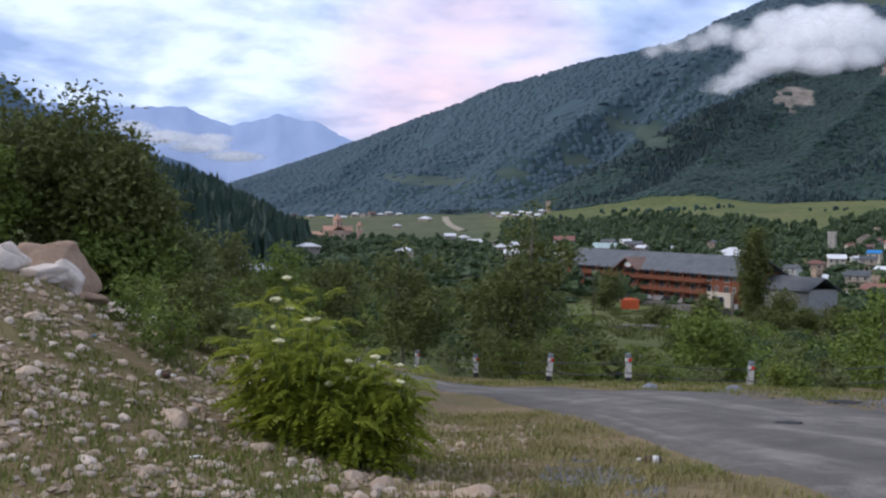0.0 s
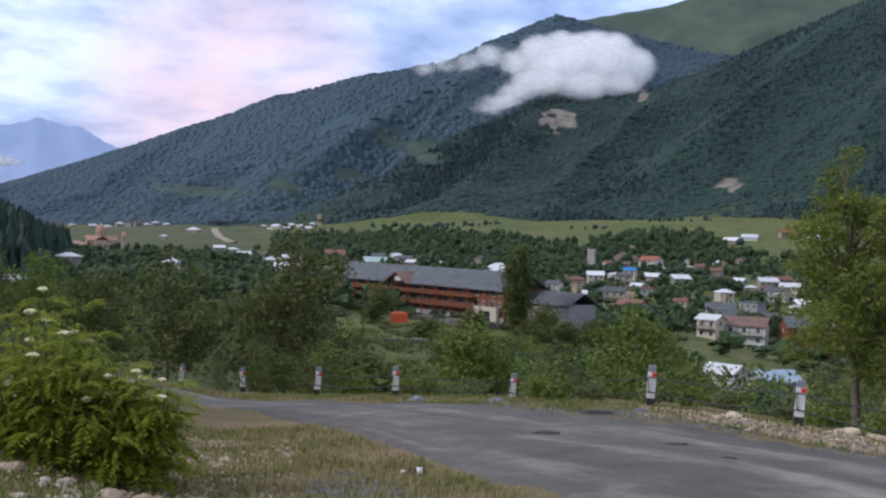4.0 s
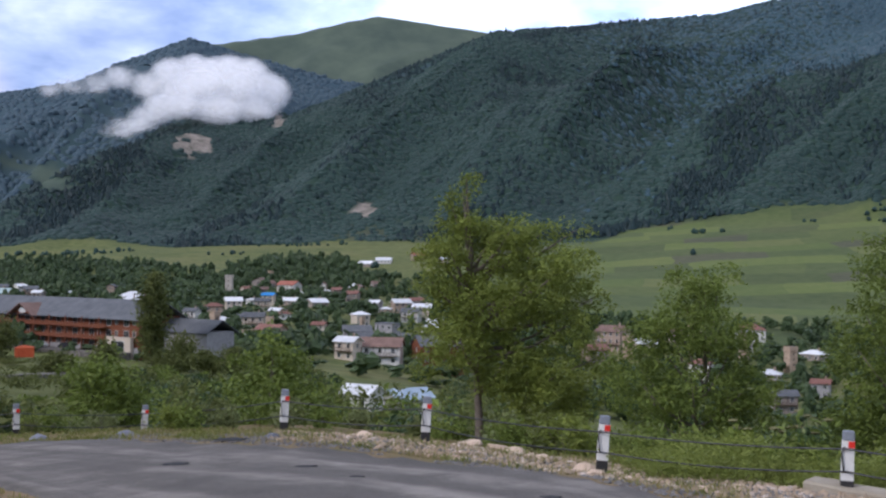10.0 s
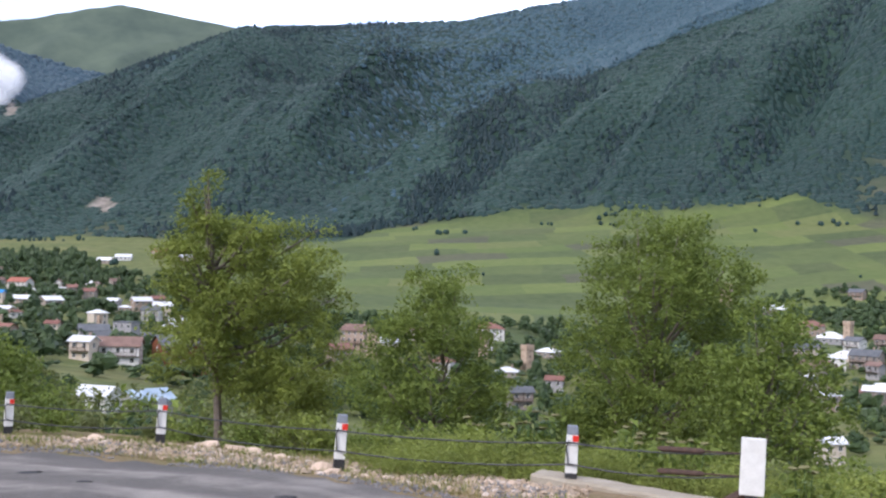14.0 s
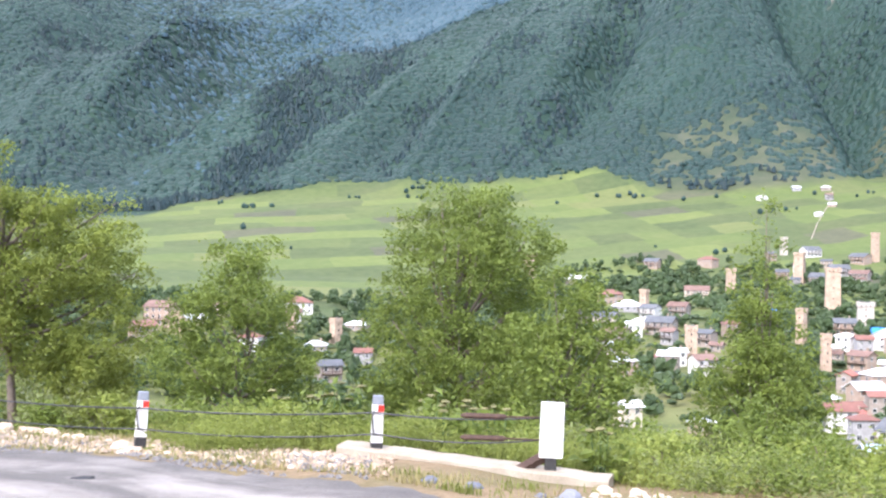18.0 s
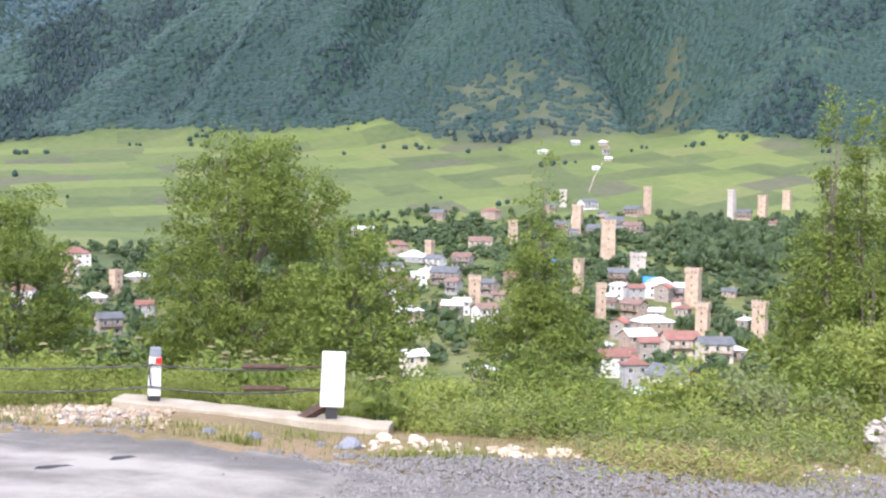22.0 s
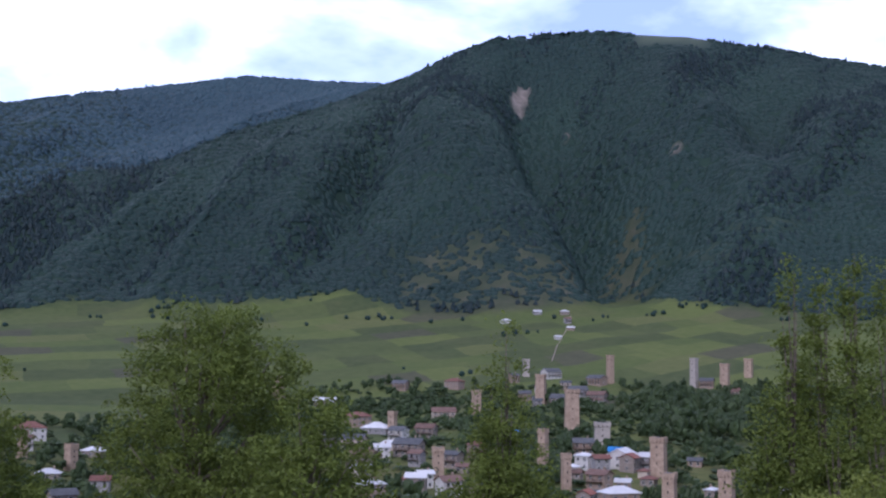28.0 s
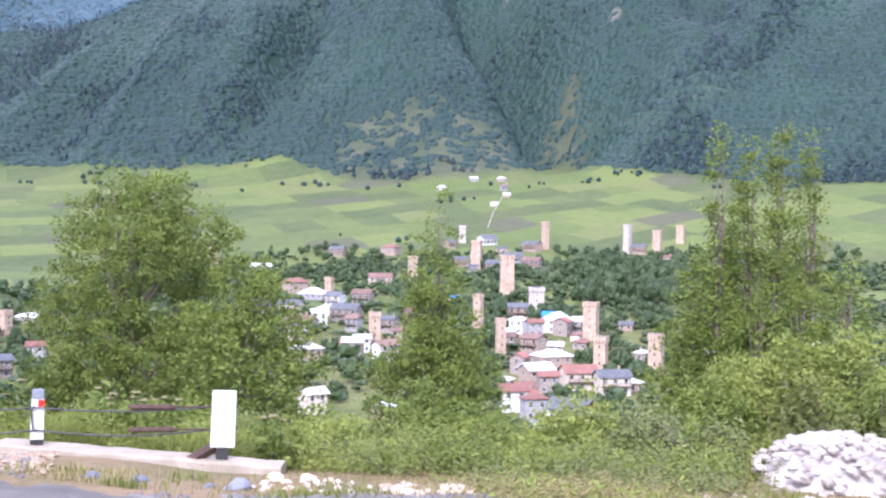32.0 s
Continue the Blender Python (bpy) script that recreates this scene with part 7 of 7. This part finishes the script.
def pebbles(name, x, y, size, mat, label, lift=0.0):
    v0 = np.array([(0.5, 0, 0), (0, 0.5, 0), (-0.5, 0, 0), (0, -0.5, 0), (0, 0, 0.38), (0, 0, -0.3)])
    f0 = np.array([(0, 1, 4), (1, 2, 4), (2, 3, 4), (3, 0, 4), (1, 0, 5), (2, 1, 5), (3, 2, 5), (0, 3, 5)])
    n = len(x)
    V = v0[None] * size[:, None, None] * nrng.uniform(0.6, 1.4, (n, 1, 3)) + nrng.normal(size=(n, 6, 3)) * size[:, None, None] * 0.09
    th = nrng.uniform(0, 6.28, n)
    c, s = np.cos(th)[:, None], np.sin(th)[:, None]
    V = np.stack([V[..., 0] * c - V[..., 1] * s, V[..., 0] * s + V[..., 1] * c, V[..., 2]], -1)
    V += np.stack([x, y, land(x, y) + lift + size * 0.12], -1)[:, None]
    F = f0[None] + (np.arange(n) * 6)[:, None, None]
    return tagged(big_mesh(name, V.reshape(-1, 3), F.reshape(-1, 3), mat), label, "gravel", kind="stuff")


M_PEBBLE = leafy("pale_pebbles", (0.20, 0.145, 0.09), (0.42, 0.33, 0.235), 0.0, 4.0, 1.3)
M_PEBBLE_GREY = leafy("grey_pebbles", (0.10, 0.096, 0.094), (0.20, 0.19, 0.184), 0.0, 4.0, 1.4)
x, y = sector(11000, -22, 4, 7.5, 16, nrng)
k = waves(x, y, 2.6, 3, 5) + nrng.normal(size=len(x)) * 0.3 > 0.15
pebbles("bank_pebbles", x[k], y[k], nrng.uniform(0.025, 0.11, k.sum()) * nrng.uniform(0.5, 1, k.sum()), M_PEBBLE, "small pale rubble strewn over the bank")
x, y = sector(2600, 4.5, 10.5, 9.0, 12.2, nrng)
k = waves(x, y, 1.6, 3, 6) > 0.0
pebbles("grey_gravel_patch", x[k], y[k], nrng.uniform(0.02, 0.07, k.sum()), M_PEBBLE_GREY, "patch of blue-grey gravel on the verge")
d, t = nrng.uniform(12, 86, 16000), nrng.uniform(-0.4, 2.6, 16000)
r = np.interp(d, *FAR_EDGE) + t
r = np.where(d > 47, np.minimum(r, nrng.uniform(7.4, 11.3, len(r))), r)
x, y = r * np.sin(np.radians(d)), r * np.cos(np.radians(d))
k = (waves(x, y, 2.2, 3, 7) > -0.35) & ((r > np.interp(d, *FAR_EDGE) - 0.2) | (d > 52))
pebbles("road_edge_gravel", x[k], y[k], nrng.uniform(0.02, 0.065, k.sum()), M_PEBBLE_GREY, "blue-grey gravel spread along the road's edge")
d, r = nrng.uniform(46, 90, 30000), nrng.uniform(8.2, 11.8, 30000)
x, y = r * np.sin(np.radians(d)), r * np.cos(np.radians(d))
k = waves(x, y, 1.9, 3, 17) + 0.16 * (d - 52) + 0.5 * (r - np.interp(d, *FAR_EDGE) + 1.2) + nrng.normal(size=len(x)) * 0.3 + 0.8 * waves(x, y, 0.9, 2, 27) - 3.0 * np.maximum(0, r - 10.45) > 1.3
pebbles("loose_gravel", x[k], y[k], nrng.uniform(0.014, 0.042, k.sum()), M_PEBBLE_GREY, "loose blue-grey gravel spilling over the broken edge of the asphalt", 0.034)
d = nrng.uniform(20, 48, 2600)
r = np.interp(d, *FAR_EDGE) + nrng.uniform(0.5, 4.0, 2600)
x, y = r * np.sin(np.radians(d)), r * np.cos(np.radians(d))
pebbles("verge_pebbles", x, y, nrng.uniform(0.03, 0.11, 2600), M_PEBBLE, "pale pebbles along the verge")


def grass(name, x, y, high, mat, label):
    n = len(x)
    h = high * nrng.uniform(0.4, 1.2, n)
    w = 0.005 + 0.004 * nrng.random(n)
    th = nrng.uniform(0, 6.28, n)
    lean = nrng.uniform(0.1, 0.75, n) * h
    z = land(x, y)
    c, s = np.cos(th), np.sin(th)
    P = lambda a, b, hh: np.stack([x + lean * a * c - w * b * s, y + lean * a * s + w * b * c, z - 0.01 + hh], -1)
    V = np.stack([P(0, -1, 0), P(0, 1, 0), P(0.45, 0.7, h * 0.65), P(0.45, -0.7, h * 0.65), P(1.0, 0.12, h), P(1.0, -0.12, h)], 1)
    F = np.array([(0, 1, 2, 3), (3, 2, 4, 5)])[None] + (np.arange(n) * 6)[:, None, None]
    return tagged(big_mesh(name, V.reshape(-1, 3), F.reshape(-1, 4), mat), label, "grass", kind="stuff")


x, y = sector(95000, -22, 21, 7.5, 18, nrng)
d, r = np.degrees(np.arctan2(x, y)), np.hypot(x, y)
inside = r < np.interp(d, *NEAR_EDGE) - 0.05
k = inside & (waves(x, y, 1.3, 3, 9) + nrng.normal(size=len(x)) * 0.5 > 0.25) & (d > -3)
grass("dry_verge_grass", x[k], y[k], 0.10, M_GRASS_DRY, "dry yellowish grass on the road's verge")
k = inside & (waves(x, y, 1.9, 3, 10) + nrng.normal(size=len(x)) * 0.4 > 0.55)
k |= inside & (d < -5) & (r < 11.0 + 4.5 * (waves(x, y, 2.4, 2, 16) > 0.05)) & (waves(x, y, 1.2, 3, 15) + nrng.normal(size=len(x)) * 0.4 > -0.35)
grass("green_verge_grass", x[k], y[k], 0.07, M_GRASS, "short green grass on the stony slope")
d = nrng.uniform(-2, 90, 60000)
r = np.interp(d, *FAR_EDGE) + 0.25 + nrng.uniform(0, 1, 60000) ** 1.3 * 5.0
r = np.where(d > 54, np.maximum(r, nrng.uniform(10.4, 12.0, len(r))), r)
x, y = r * np.sin(np.radians(d)), r * np.cos(np.radians(d))
m = waves(x, y, 2.0, 3, 11) + nrng.normal(size=len(x)) * 0.2
free = ~((d > 43) & (d < 59) & (r > 13.2) & (r < 15.8))
d, r, x, y, m = d[free], r[free], x[free], y[free], m[free]
m = m - 0.35 * ((d > 20) & (d < 46) & (r < np.interp(d, *FAR_EDGE) + 3.2))
k = (m > 0.1) & ((d < 52) | (m > 0.45))
grass("roadside_grass", x[k], y[k], 0.10, M_GRASS, "green grass along the far road edge")
k = (m <= -0.2) & (m > -0.5) & ((d < 52) | (m < -0.42))
grass("roadside_dry_grass", x[k], y[k], 0.09, M_GRASS_DRY, "dry straw-coloured grass along the far road edge")
x, y = sector(26000, 36, 90, 14.0, 24, nrng)
r = np.hypot(x, y)
k = r > np.interp(np.degrees(np.arctan2(x, y)), [36, 44, 58, 62, 90], [18, 16, 15.6, 13, 13])
x, y = x[k], y[k]
grass("slope_grass", x, y, 0.30, M_GRASS, "tall green grass on the slope beyond the barrier")


def weeds(name, n, d0, d1, r0, r1, h0, h1, mat, label, narrow=0.4):
    """Patches of leafy stalks, thicker here and there."""
    d, r = nrng.uniform(d0, d1, n), nrng.uniform(r0, r1, n)
    free = ~((d > 42.5) & (d < 61.5) & (r > 13.0) & (r < 16.0)) & ~((d > 79) & (r < 15.4)) & (r > np.interp(d, *FAR_EDGE) + 0.5) & ~((d > 54) & (d < 68) & (r < 13.2))
    d, r = np.radians(d[free]), r[free]
    x, y = r * np.sin(d), r * np.cos(d)
    big = waves(x, y, 3.0, 2, 23)
    tall = np.maximum(0.1, nrng.uniform(h0, h1, len(x)) * (0.75 + 0.4 * big))
    keep = big + nrng.normal(size=len(x)) * 0.2 > -0.3
    x, y, tall = (np.repeat(q[keep], 9) for q in (x, y, tall))
    foot = np.stack([*nrng.normal(size=(2, len(x))) * 0.16, 0 * x], -1)
    tip = foot * 1.9 + nrng.normal(size=(len(x), 3)) * (0.05, 0.05, 0) + np.stack([0 * x, 0 * x, tall * nrng.uniform(0.7, 1.1, len(x))], -1)
    t = nrng.uniform(0.08, 1.0, (len(x), 13, 1))
    c = foot[:, None] * (1 - t) + tip[:, None] * t + nrng.normal(size=(len(x), 13, 3)) * 0.045 + np.stack([x, y, land(x, y)], -1)[:, None]
    v, f = leaf_cloud(c.reshape(-1, 3), 0.062, nrng, 0.0, (1.0, narrow))
    return tagged(big_mesh(name, v, f, mat), label, "weeds", kind="stuff")


weeds("verge_weeds", 620, 55, 92, 12.6, 17.5, 0.15, 0.60, M_LEAF_B, "lush fresh green weeds on the verge")
weeds("verge_weeds", 150, 58, 90, 10.7, 12.6, 0.03, 0.14, M_WEED, "low green herbs in the gravel", 0.5)
weeds("verge_weeds", 640, 55, 92, 12.6, 18.0, 0.12, 0.62, M_WEED, "bright yellow-green weeds on the verge", 0.35)
weeds("verge_weeds", 340, 60, 92, 11.9, 16.0, 0.15, 0.55, M_LEAF_D, "grey-green feathery weeds on the verge", 0.22)
weeds("verge_weeds", 420, 57, 92, 10.7, 13.4, 0.04, 0.20, M_GRASS_DRY, "withered orange-brown herbs at the gravel's edge", 0.3)
weeds("barrier_weeds", 700, 38, 61, 15.9, 19.5, 0.25, 0.75, M_WEED, "tall bright green weeds beyond the barrier", 0.3)


def hogweed(az, r, h):
    ob = thing("hogweed", at(az, r), "tall green weed with fading cream umbels", "plant", "weeds beyond the barrier")
    for k in range(3):
        dx, dy = srng.uniform(-0.15, 0.15), srng.uniform(-0.15, 0.15)
        hh = h * srng.uniform(0.75, 1.0)
        part("stem", tube_bm([(dx * 0.3, dy * 0.3, -0.05), (dx, dy, hh)], [0.014, 0.006], 5), M_STEM, ob)
        umbel(ob, (dx, dy, hh), 0.07, erg, M_FADED)
    v, f = leaf_cloud(erg.normal(size=(90, 3)) * (0.16, 0.16, h * 0.22) + (0, 0, h * 0.4), 0.16, erg)
    lv = big_mesh("leaves", v, f, M_LEAF_B)
    lv.parent = ob


for d, r, h in ((45.0, 17.0, 1.05), (46.0, 17.3, 1.0), (44.0, 17.2, 0.9), (50.0, 17.0, 0.9), (51.3, 16.6, 0.85), (49.4, 17.5, 1.0), (52.6, 17.2, 0.8), (57.6, 15.6, 0.8), (42.2, 18.0, 0.9)):
    hogweed(d, r, h)

# ---- litter and marks on the road ----
def crushed_bottle(az, r, turn, label):
    ob = thing("crushed_bottle", at(az, r, 0.045), label, "litter", "litter on the verge", turn)
    part("body", tube_bm([(-0.11, 0, 0), (-0.10, 0, 0), (-0.03, 0.004, 0), (0.05, -0.004, 0), (0.09, 0, 0)], [0.02, 0.045, 0.047, 0.042, 0.018], 10), M_RUST, ob, "brown bottle body", True)
    part("paper_label", tube_bm([(-0.08, 0, 0), (-0.02, 0.004, 0)], [0.0485, 0.0505], 10), M_ROADPOST, ob, "white paper label", True)
    part("neck", tube_bm([(0.09, 0, 0), (0.14, 0, 0)], [0.017, 0.015], 8), M_ROADPOST, ob, "white cap", True)


crushed_bottle(-13.67, 12.3, -25, "crumpled brown and white bottle lying on the bank")
crushed_bottle(9.65, 12.0, 170, "crumpled white and brown can lying on the verge")
M_BLUEBAG = grainy("blue_plastic", (0.04, 0.16, 0.34), (0.08, 0.28, 0.5), 20, 60, 0.4)
M_PAPER = grainy("white_litter", (0.6, 0.6, 0.62), (0.8, 0.8, 0.82), 20, 60, 0.6)
for d, r, s, me_mat, lab in ((-16.88, 12.6, 0.10, M_BLUEBAG, "scrap of blue plastic on the bank"), (-12.13, 9.6, 0.16, M_PAPER, "scrap of white paper on the bank")):
    ob = new("litter_scrap", rock_mesh("litter_scrap", me_mat, int(r * 10), 2, 0.4, 0.35))
    p = at(d, r)
    ob.matrix_basis = pose(p.x, p.y, p.z, 0, 0, 40) @ Matrix.Diagonal((s, s * 0.6, s * 0.6, 1))
    tagged(ob, lab, "litter", "litter on the verge")

M_TAR = grainy("tar", (0.018, 0.018, 0.02), (0.04, 0.04, 0.043), 10, 60, 0.8)


def tar_patch(az, r, w, d, turn):
    """A thin ragged lump of dark tar on the road."""
    p = at(az, r, 0.03)
    bm = bmesh.new()
    n = 18
    rim = [bm.verts.new((w / 2 * math.cos(a) * (1 + 0.6 * noise.noise(Vector((math.cos(a) * 2.6, math.sin(a) * 2.6, r)))), d / 2 * math.sin(a) * (1 + 0.7 * noise.noise(Vector((math.cos(a) * 2.6, math.sin(a) * 2.6, r + 5)))), 0)) for a in [2 * math.pi * i / n for i in range(n)]]
    top = [bm.verts.new((v.co.x * 0.8, v.co.y * 0.8, 0.012)) for v in rim]
    for i in range(n):
        j = (i + 1) % n
        bm.faces.new((rim[i], rim[j], top[j], top[i]))
    bm.faces.new(top)
    me = bpy.data.meshes.new("tar_patch")
    bm.to_mesh(me)
    bm.free()
    me.materials.append(M_TAR)
    ob = new("tar_patch", me)
    ob.matrix_basis = pose(p.x, p.y, p.z, 0, 0, turn)
    tagged(ob, "dark ragged tar patch on the asphalt", "tar patch", "tar patches")


for d, r, w, dd in ((15.9, 15.2, 0.34, 0.24), (22.0, 14.6, 0.26, 0.2), (33.9, 12.2, 0.26, 0.2), (46.5, 10.6, 0.22, 0.18), (43.5, 10.3, 0.34, 0.22), (18.2, 19.0, 0.5, 0.3), (24.5, 13.4, 0.16, 0.12)):
    tar_patch(d, r, w, dd, -d)

# ---- the cloud on the mountainside ----
def make_cloud_mat():
    k = Nodes("cloud_vapour", 1.0, 0, 0.0)
    k.t.nodes.remove(k.b)
    dif, trl, tra = k.n("ShaderNodeBsdfDiffuse"), k.n("ShaderNodeBsdfTranslucent"), k.n("ShaderNodeBsdfTransparent")
    for s in (dif, trl):
        s.inputs[0].default_value = (0.97, 0.97, 0.98, 1)
    ms = k.n("ShaderNodeMixShader", Fac=0.25)
    k.link(dif.outputs[0], ms.inputs[1])
    k.link(trl.outputs[0], ms.inputs[2])
    n = k.noise(0.013, 7, 0.6)
    dens = k.math("ADD", k.attr("vapour"), k.math("MULTIPLY", k.math("SUBTRACT", n, 0.5), 1.5))
    mr = k.n("ShaderNodeMapRange", From_Min=0.04, From_Max=1.0, To_Min=0.0, To_Max=0.95)
    mr.interpolation_type = "SMOOTHSTEP"
    k.link(dens, mr.inputs["Value"])
    mx = k.n("ShaderNodeMixShader")
    k.link(mr.outputs[0], mx.inputs[0])
    k.link(tra.outputs[0], mx.inputs[1])
    k.link(ms.outputs[0], mx.inputs[2])
    k.link(mx.outputs[0], k.t.nodes["Material Output"].inputs[0])
    return k.m


M_CLOUD = make_cloud_mat()
# lumps of the cloud: across, up, along, half width, half height, thickness
PUFFS = [(10, 5, 0, 105, 62, 1.0), (95, 12, 0, 84, 62, 1.0), (150, 0, -10, 48, 46, 0.95), (40, 40, 20, 62, 46, 1.0), (-50, 34, 0, 56, 42, 0.95), (-95, 12, 8, 52, 38, 0.8), (105, 48, 0, 48, 36, 0.95), (-8, 58, 10, 40, 30, 0.95),
         (70, 62, 10, 44, 32, 0.9), (-40, -38, -20, 78, 34, 0.9), (40, -40, -10, 85, 36, 0.95), (115, -36, -10, 62, 34, 0.9), (-150, 24, 20, 55, 30, 0.55), (-200, 14, 25, 44, 28, 0.5), (-245, 4, 25, 46, 24, 0.42), (-285, -6, 30, 40, 20, 0.35),
         (-80, -60, -25, 60, 24, 0.5), (-122, -82, -30, 54, 18, 0.42), (-160, -100, -35, 48, 15, 0.36)]


def cloud(az, r, z, puffs, scale, label):
    """A bank of vapour: sheets one behind the other through a lumpy body, thin at the rim."""
    a = radians(az)
    c = Vector((r * math.sin(a), r * math.cos(a), z))
    side, away = Vector((math.cos(a), -math.sin(a), 0)), Vector((math.sin(a), math.cos(a), 0))
    V, F, W, base = [], [], [], 0
    step = 8.0
    gx, gz_ = np.arange(-330, 240, step), np.arange(-150, 130, step)
    for depth in np.linspace(-60, 60, 6):
        X, Z = np.meshgrid(gx, gz_, indexing="ij")
        dens = np.full(X.shape, -1.0)
        for px, pz, pd, pw, ph, thick in puffs:
            q = ((X - px) / pw) ** 2 + ((Z - pz) / ph) ** 2 + ((depth - pd) / (min(pw, 80) * 0.95)) ** 2
            dens = np.maximum(dens, (1.12 - q) * thick)
        n, m = X.shape
        ok = dens > -0.25
        P = np.array(c)[None, None] + X[..., None] * np.array(side) + Z[..., None] * np.array((0, 0, 1)) + depth * np.array(away) + (Z * 0.55 + 6 * np.sin(X / 31 + depth))[..., None] * np.array(away)
        i, j = np.meshgrid(np.arange(n - 1), np.arange(m - 1), indexing="ij")
        keep = ok[:-1, :-1] | ok[1:, :-1] | ok[1:, 1:] | ok[:-1, 1:]
        q = (i * m + j)[keep]
        F.append(np.stack([q, q + m, q + m + 1, q + 1], -1) + base)
        V.append(P.reshape(-1, 3))
        W.append(dens.ravel())
        base += n * m
    V, F, W = np.concatenate(V), np.concatenate(F), np.concatenate(W)
    used = np.unique(F)
    back = np.full(len(V), -1)
    back[used] = np.arange(len(used))
    V = np.array(c) + (V - np.array(c)) * scale
    ob = big_mesh("cloud", V[used], back[F], M_CLOUD, True)
    ob.data.attributes.new("vapour", "FLOAT", "POINT").data.foreach_set("value", W[used].astype(np.float32))
    return tagged(ob, label, "cloud", kind="stuff")


cloud(15.5, 2380, 1.6 + 2380 * math.tan(radians(8.0)), PUFFS, 0.95, "white cumulus cloud bank clinging to the mountainside")
BANK = [(-120, 30, 0, 120, 26, 0.8), (0, 0, 0, 110, 24, 0.85), (110, -30, 0, 110, 20, 0.8), (-220, 60, 0, 90, 26, 0.7), (40, 30, 10, 80, 20, 0.6)]
cloud(-12.36, 4600, 1.6 + 4600 * math.tan(radians(3.02)), BANK, 1.15, "low rosy cloud bank lying between the far mountains")


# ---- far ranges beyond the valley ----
def haze_painted_rock(name, low, high, glow):
    """Far forest and rock: the moist air's haze is painted in and made to glow."""
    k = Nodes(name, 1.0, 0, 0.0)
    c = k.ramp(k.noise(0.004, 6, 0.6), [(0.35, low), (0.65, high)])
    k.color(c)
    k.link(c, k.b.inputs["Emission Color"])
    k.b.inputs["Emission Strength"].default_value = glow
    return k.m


def far_range(name, r, crest, mat, label):
    d = np.arange(crest[0][0], crest[-1][0] + 0.01, 0.12)
    e = np.interp(d, [c[0] for c in crest], [c[1] for c in crest])
    e = e + 0.10 * waves(d, 0 * d, 1.7, 4, len(name))
    steps = np.linspace(0, 1, 16)
    A, U = np.meshgrid(np.radians(d), steps, indexing="ij")
    top = (EYE + r * np.tan(np.radians(e)))[:, None]
    fold = waves(A * 3000, U * 300, 260, 4, 3 + len(name), True)
    R = r - 240 * (1 - U) + 30 * fold * (1 - U)
    Z = -80 + (top + 80) * U + 0 * A
    m = len(steps)
    i, j = np.meshgrid(np.arange(len(d) - 1), np.arange(m - 1), indexing="ij")
    q = i * m + j
    ob = big_mesh(name, np.stack([R * np.sin(A), R * np.cos(A), Z], -1).reshape(-1, 3), np.stack([q, q + m, q + m + 1, q + 1], -1).reshape(-1, 4), mat, True)
    return tagged(ob, label, "backdrop", kind="structure")


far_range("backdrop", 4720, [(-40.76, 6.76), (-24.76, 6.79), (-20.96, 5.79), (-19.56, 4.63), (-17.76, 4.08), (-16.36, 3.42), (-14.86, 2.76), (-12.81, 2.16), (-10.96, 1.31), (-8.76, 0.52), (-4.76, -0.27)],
          haze_painted_rock("haze_painted_ridge", (0.10, 0.14, 0.20), (0.13, 0.17, 0.24), 0.25), "wooded ridge across the far valley, painted haze-blue with a glow")
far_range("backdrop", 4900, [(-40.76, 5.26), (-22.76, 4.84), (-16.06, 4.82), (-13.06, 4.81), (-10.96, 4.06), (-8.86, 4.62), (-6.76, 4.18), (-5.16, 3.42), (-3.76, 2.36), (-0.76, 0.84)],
          haze_painted_rock("pale_haze_painted_ridge", (0.27, 0.32, 0.46), (0.33, 0.38, 0.52), 0.62), "far mountains painted as pale blue glowing haze")
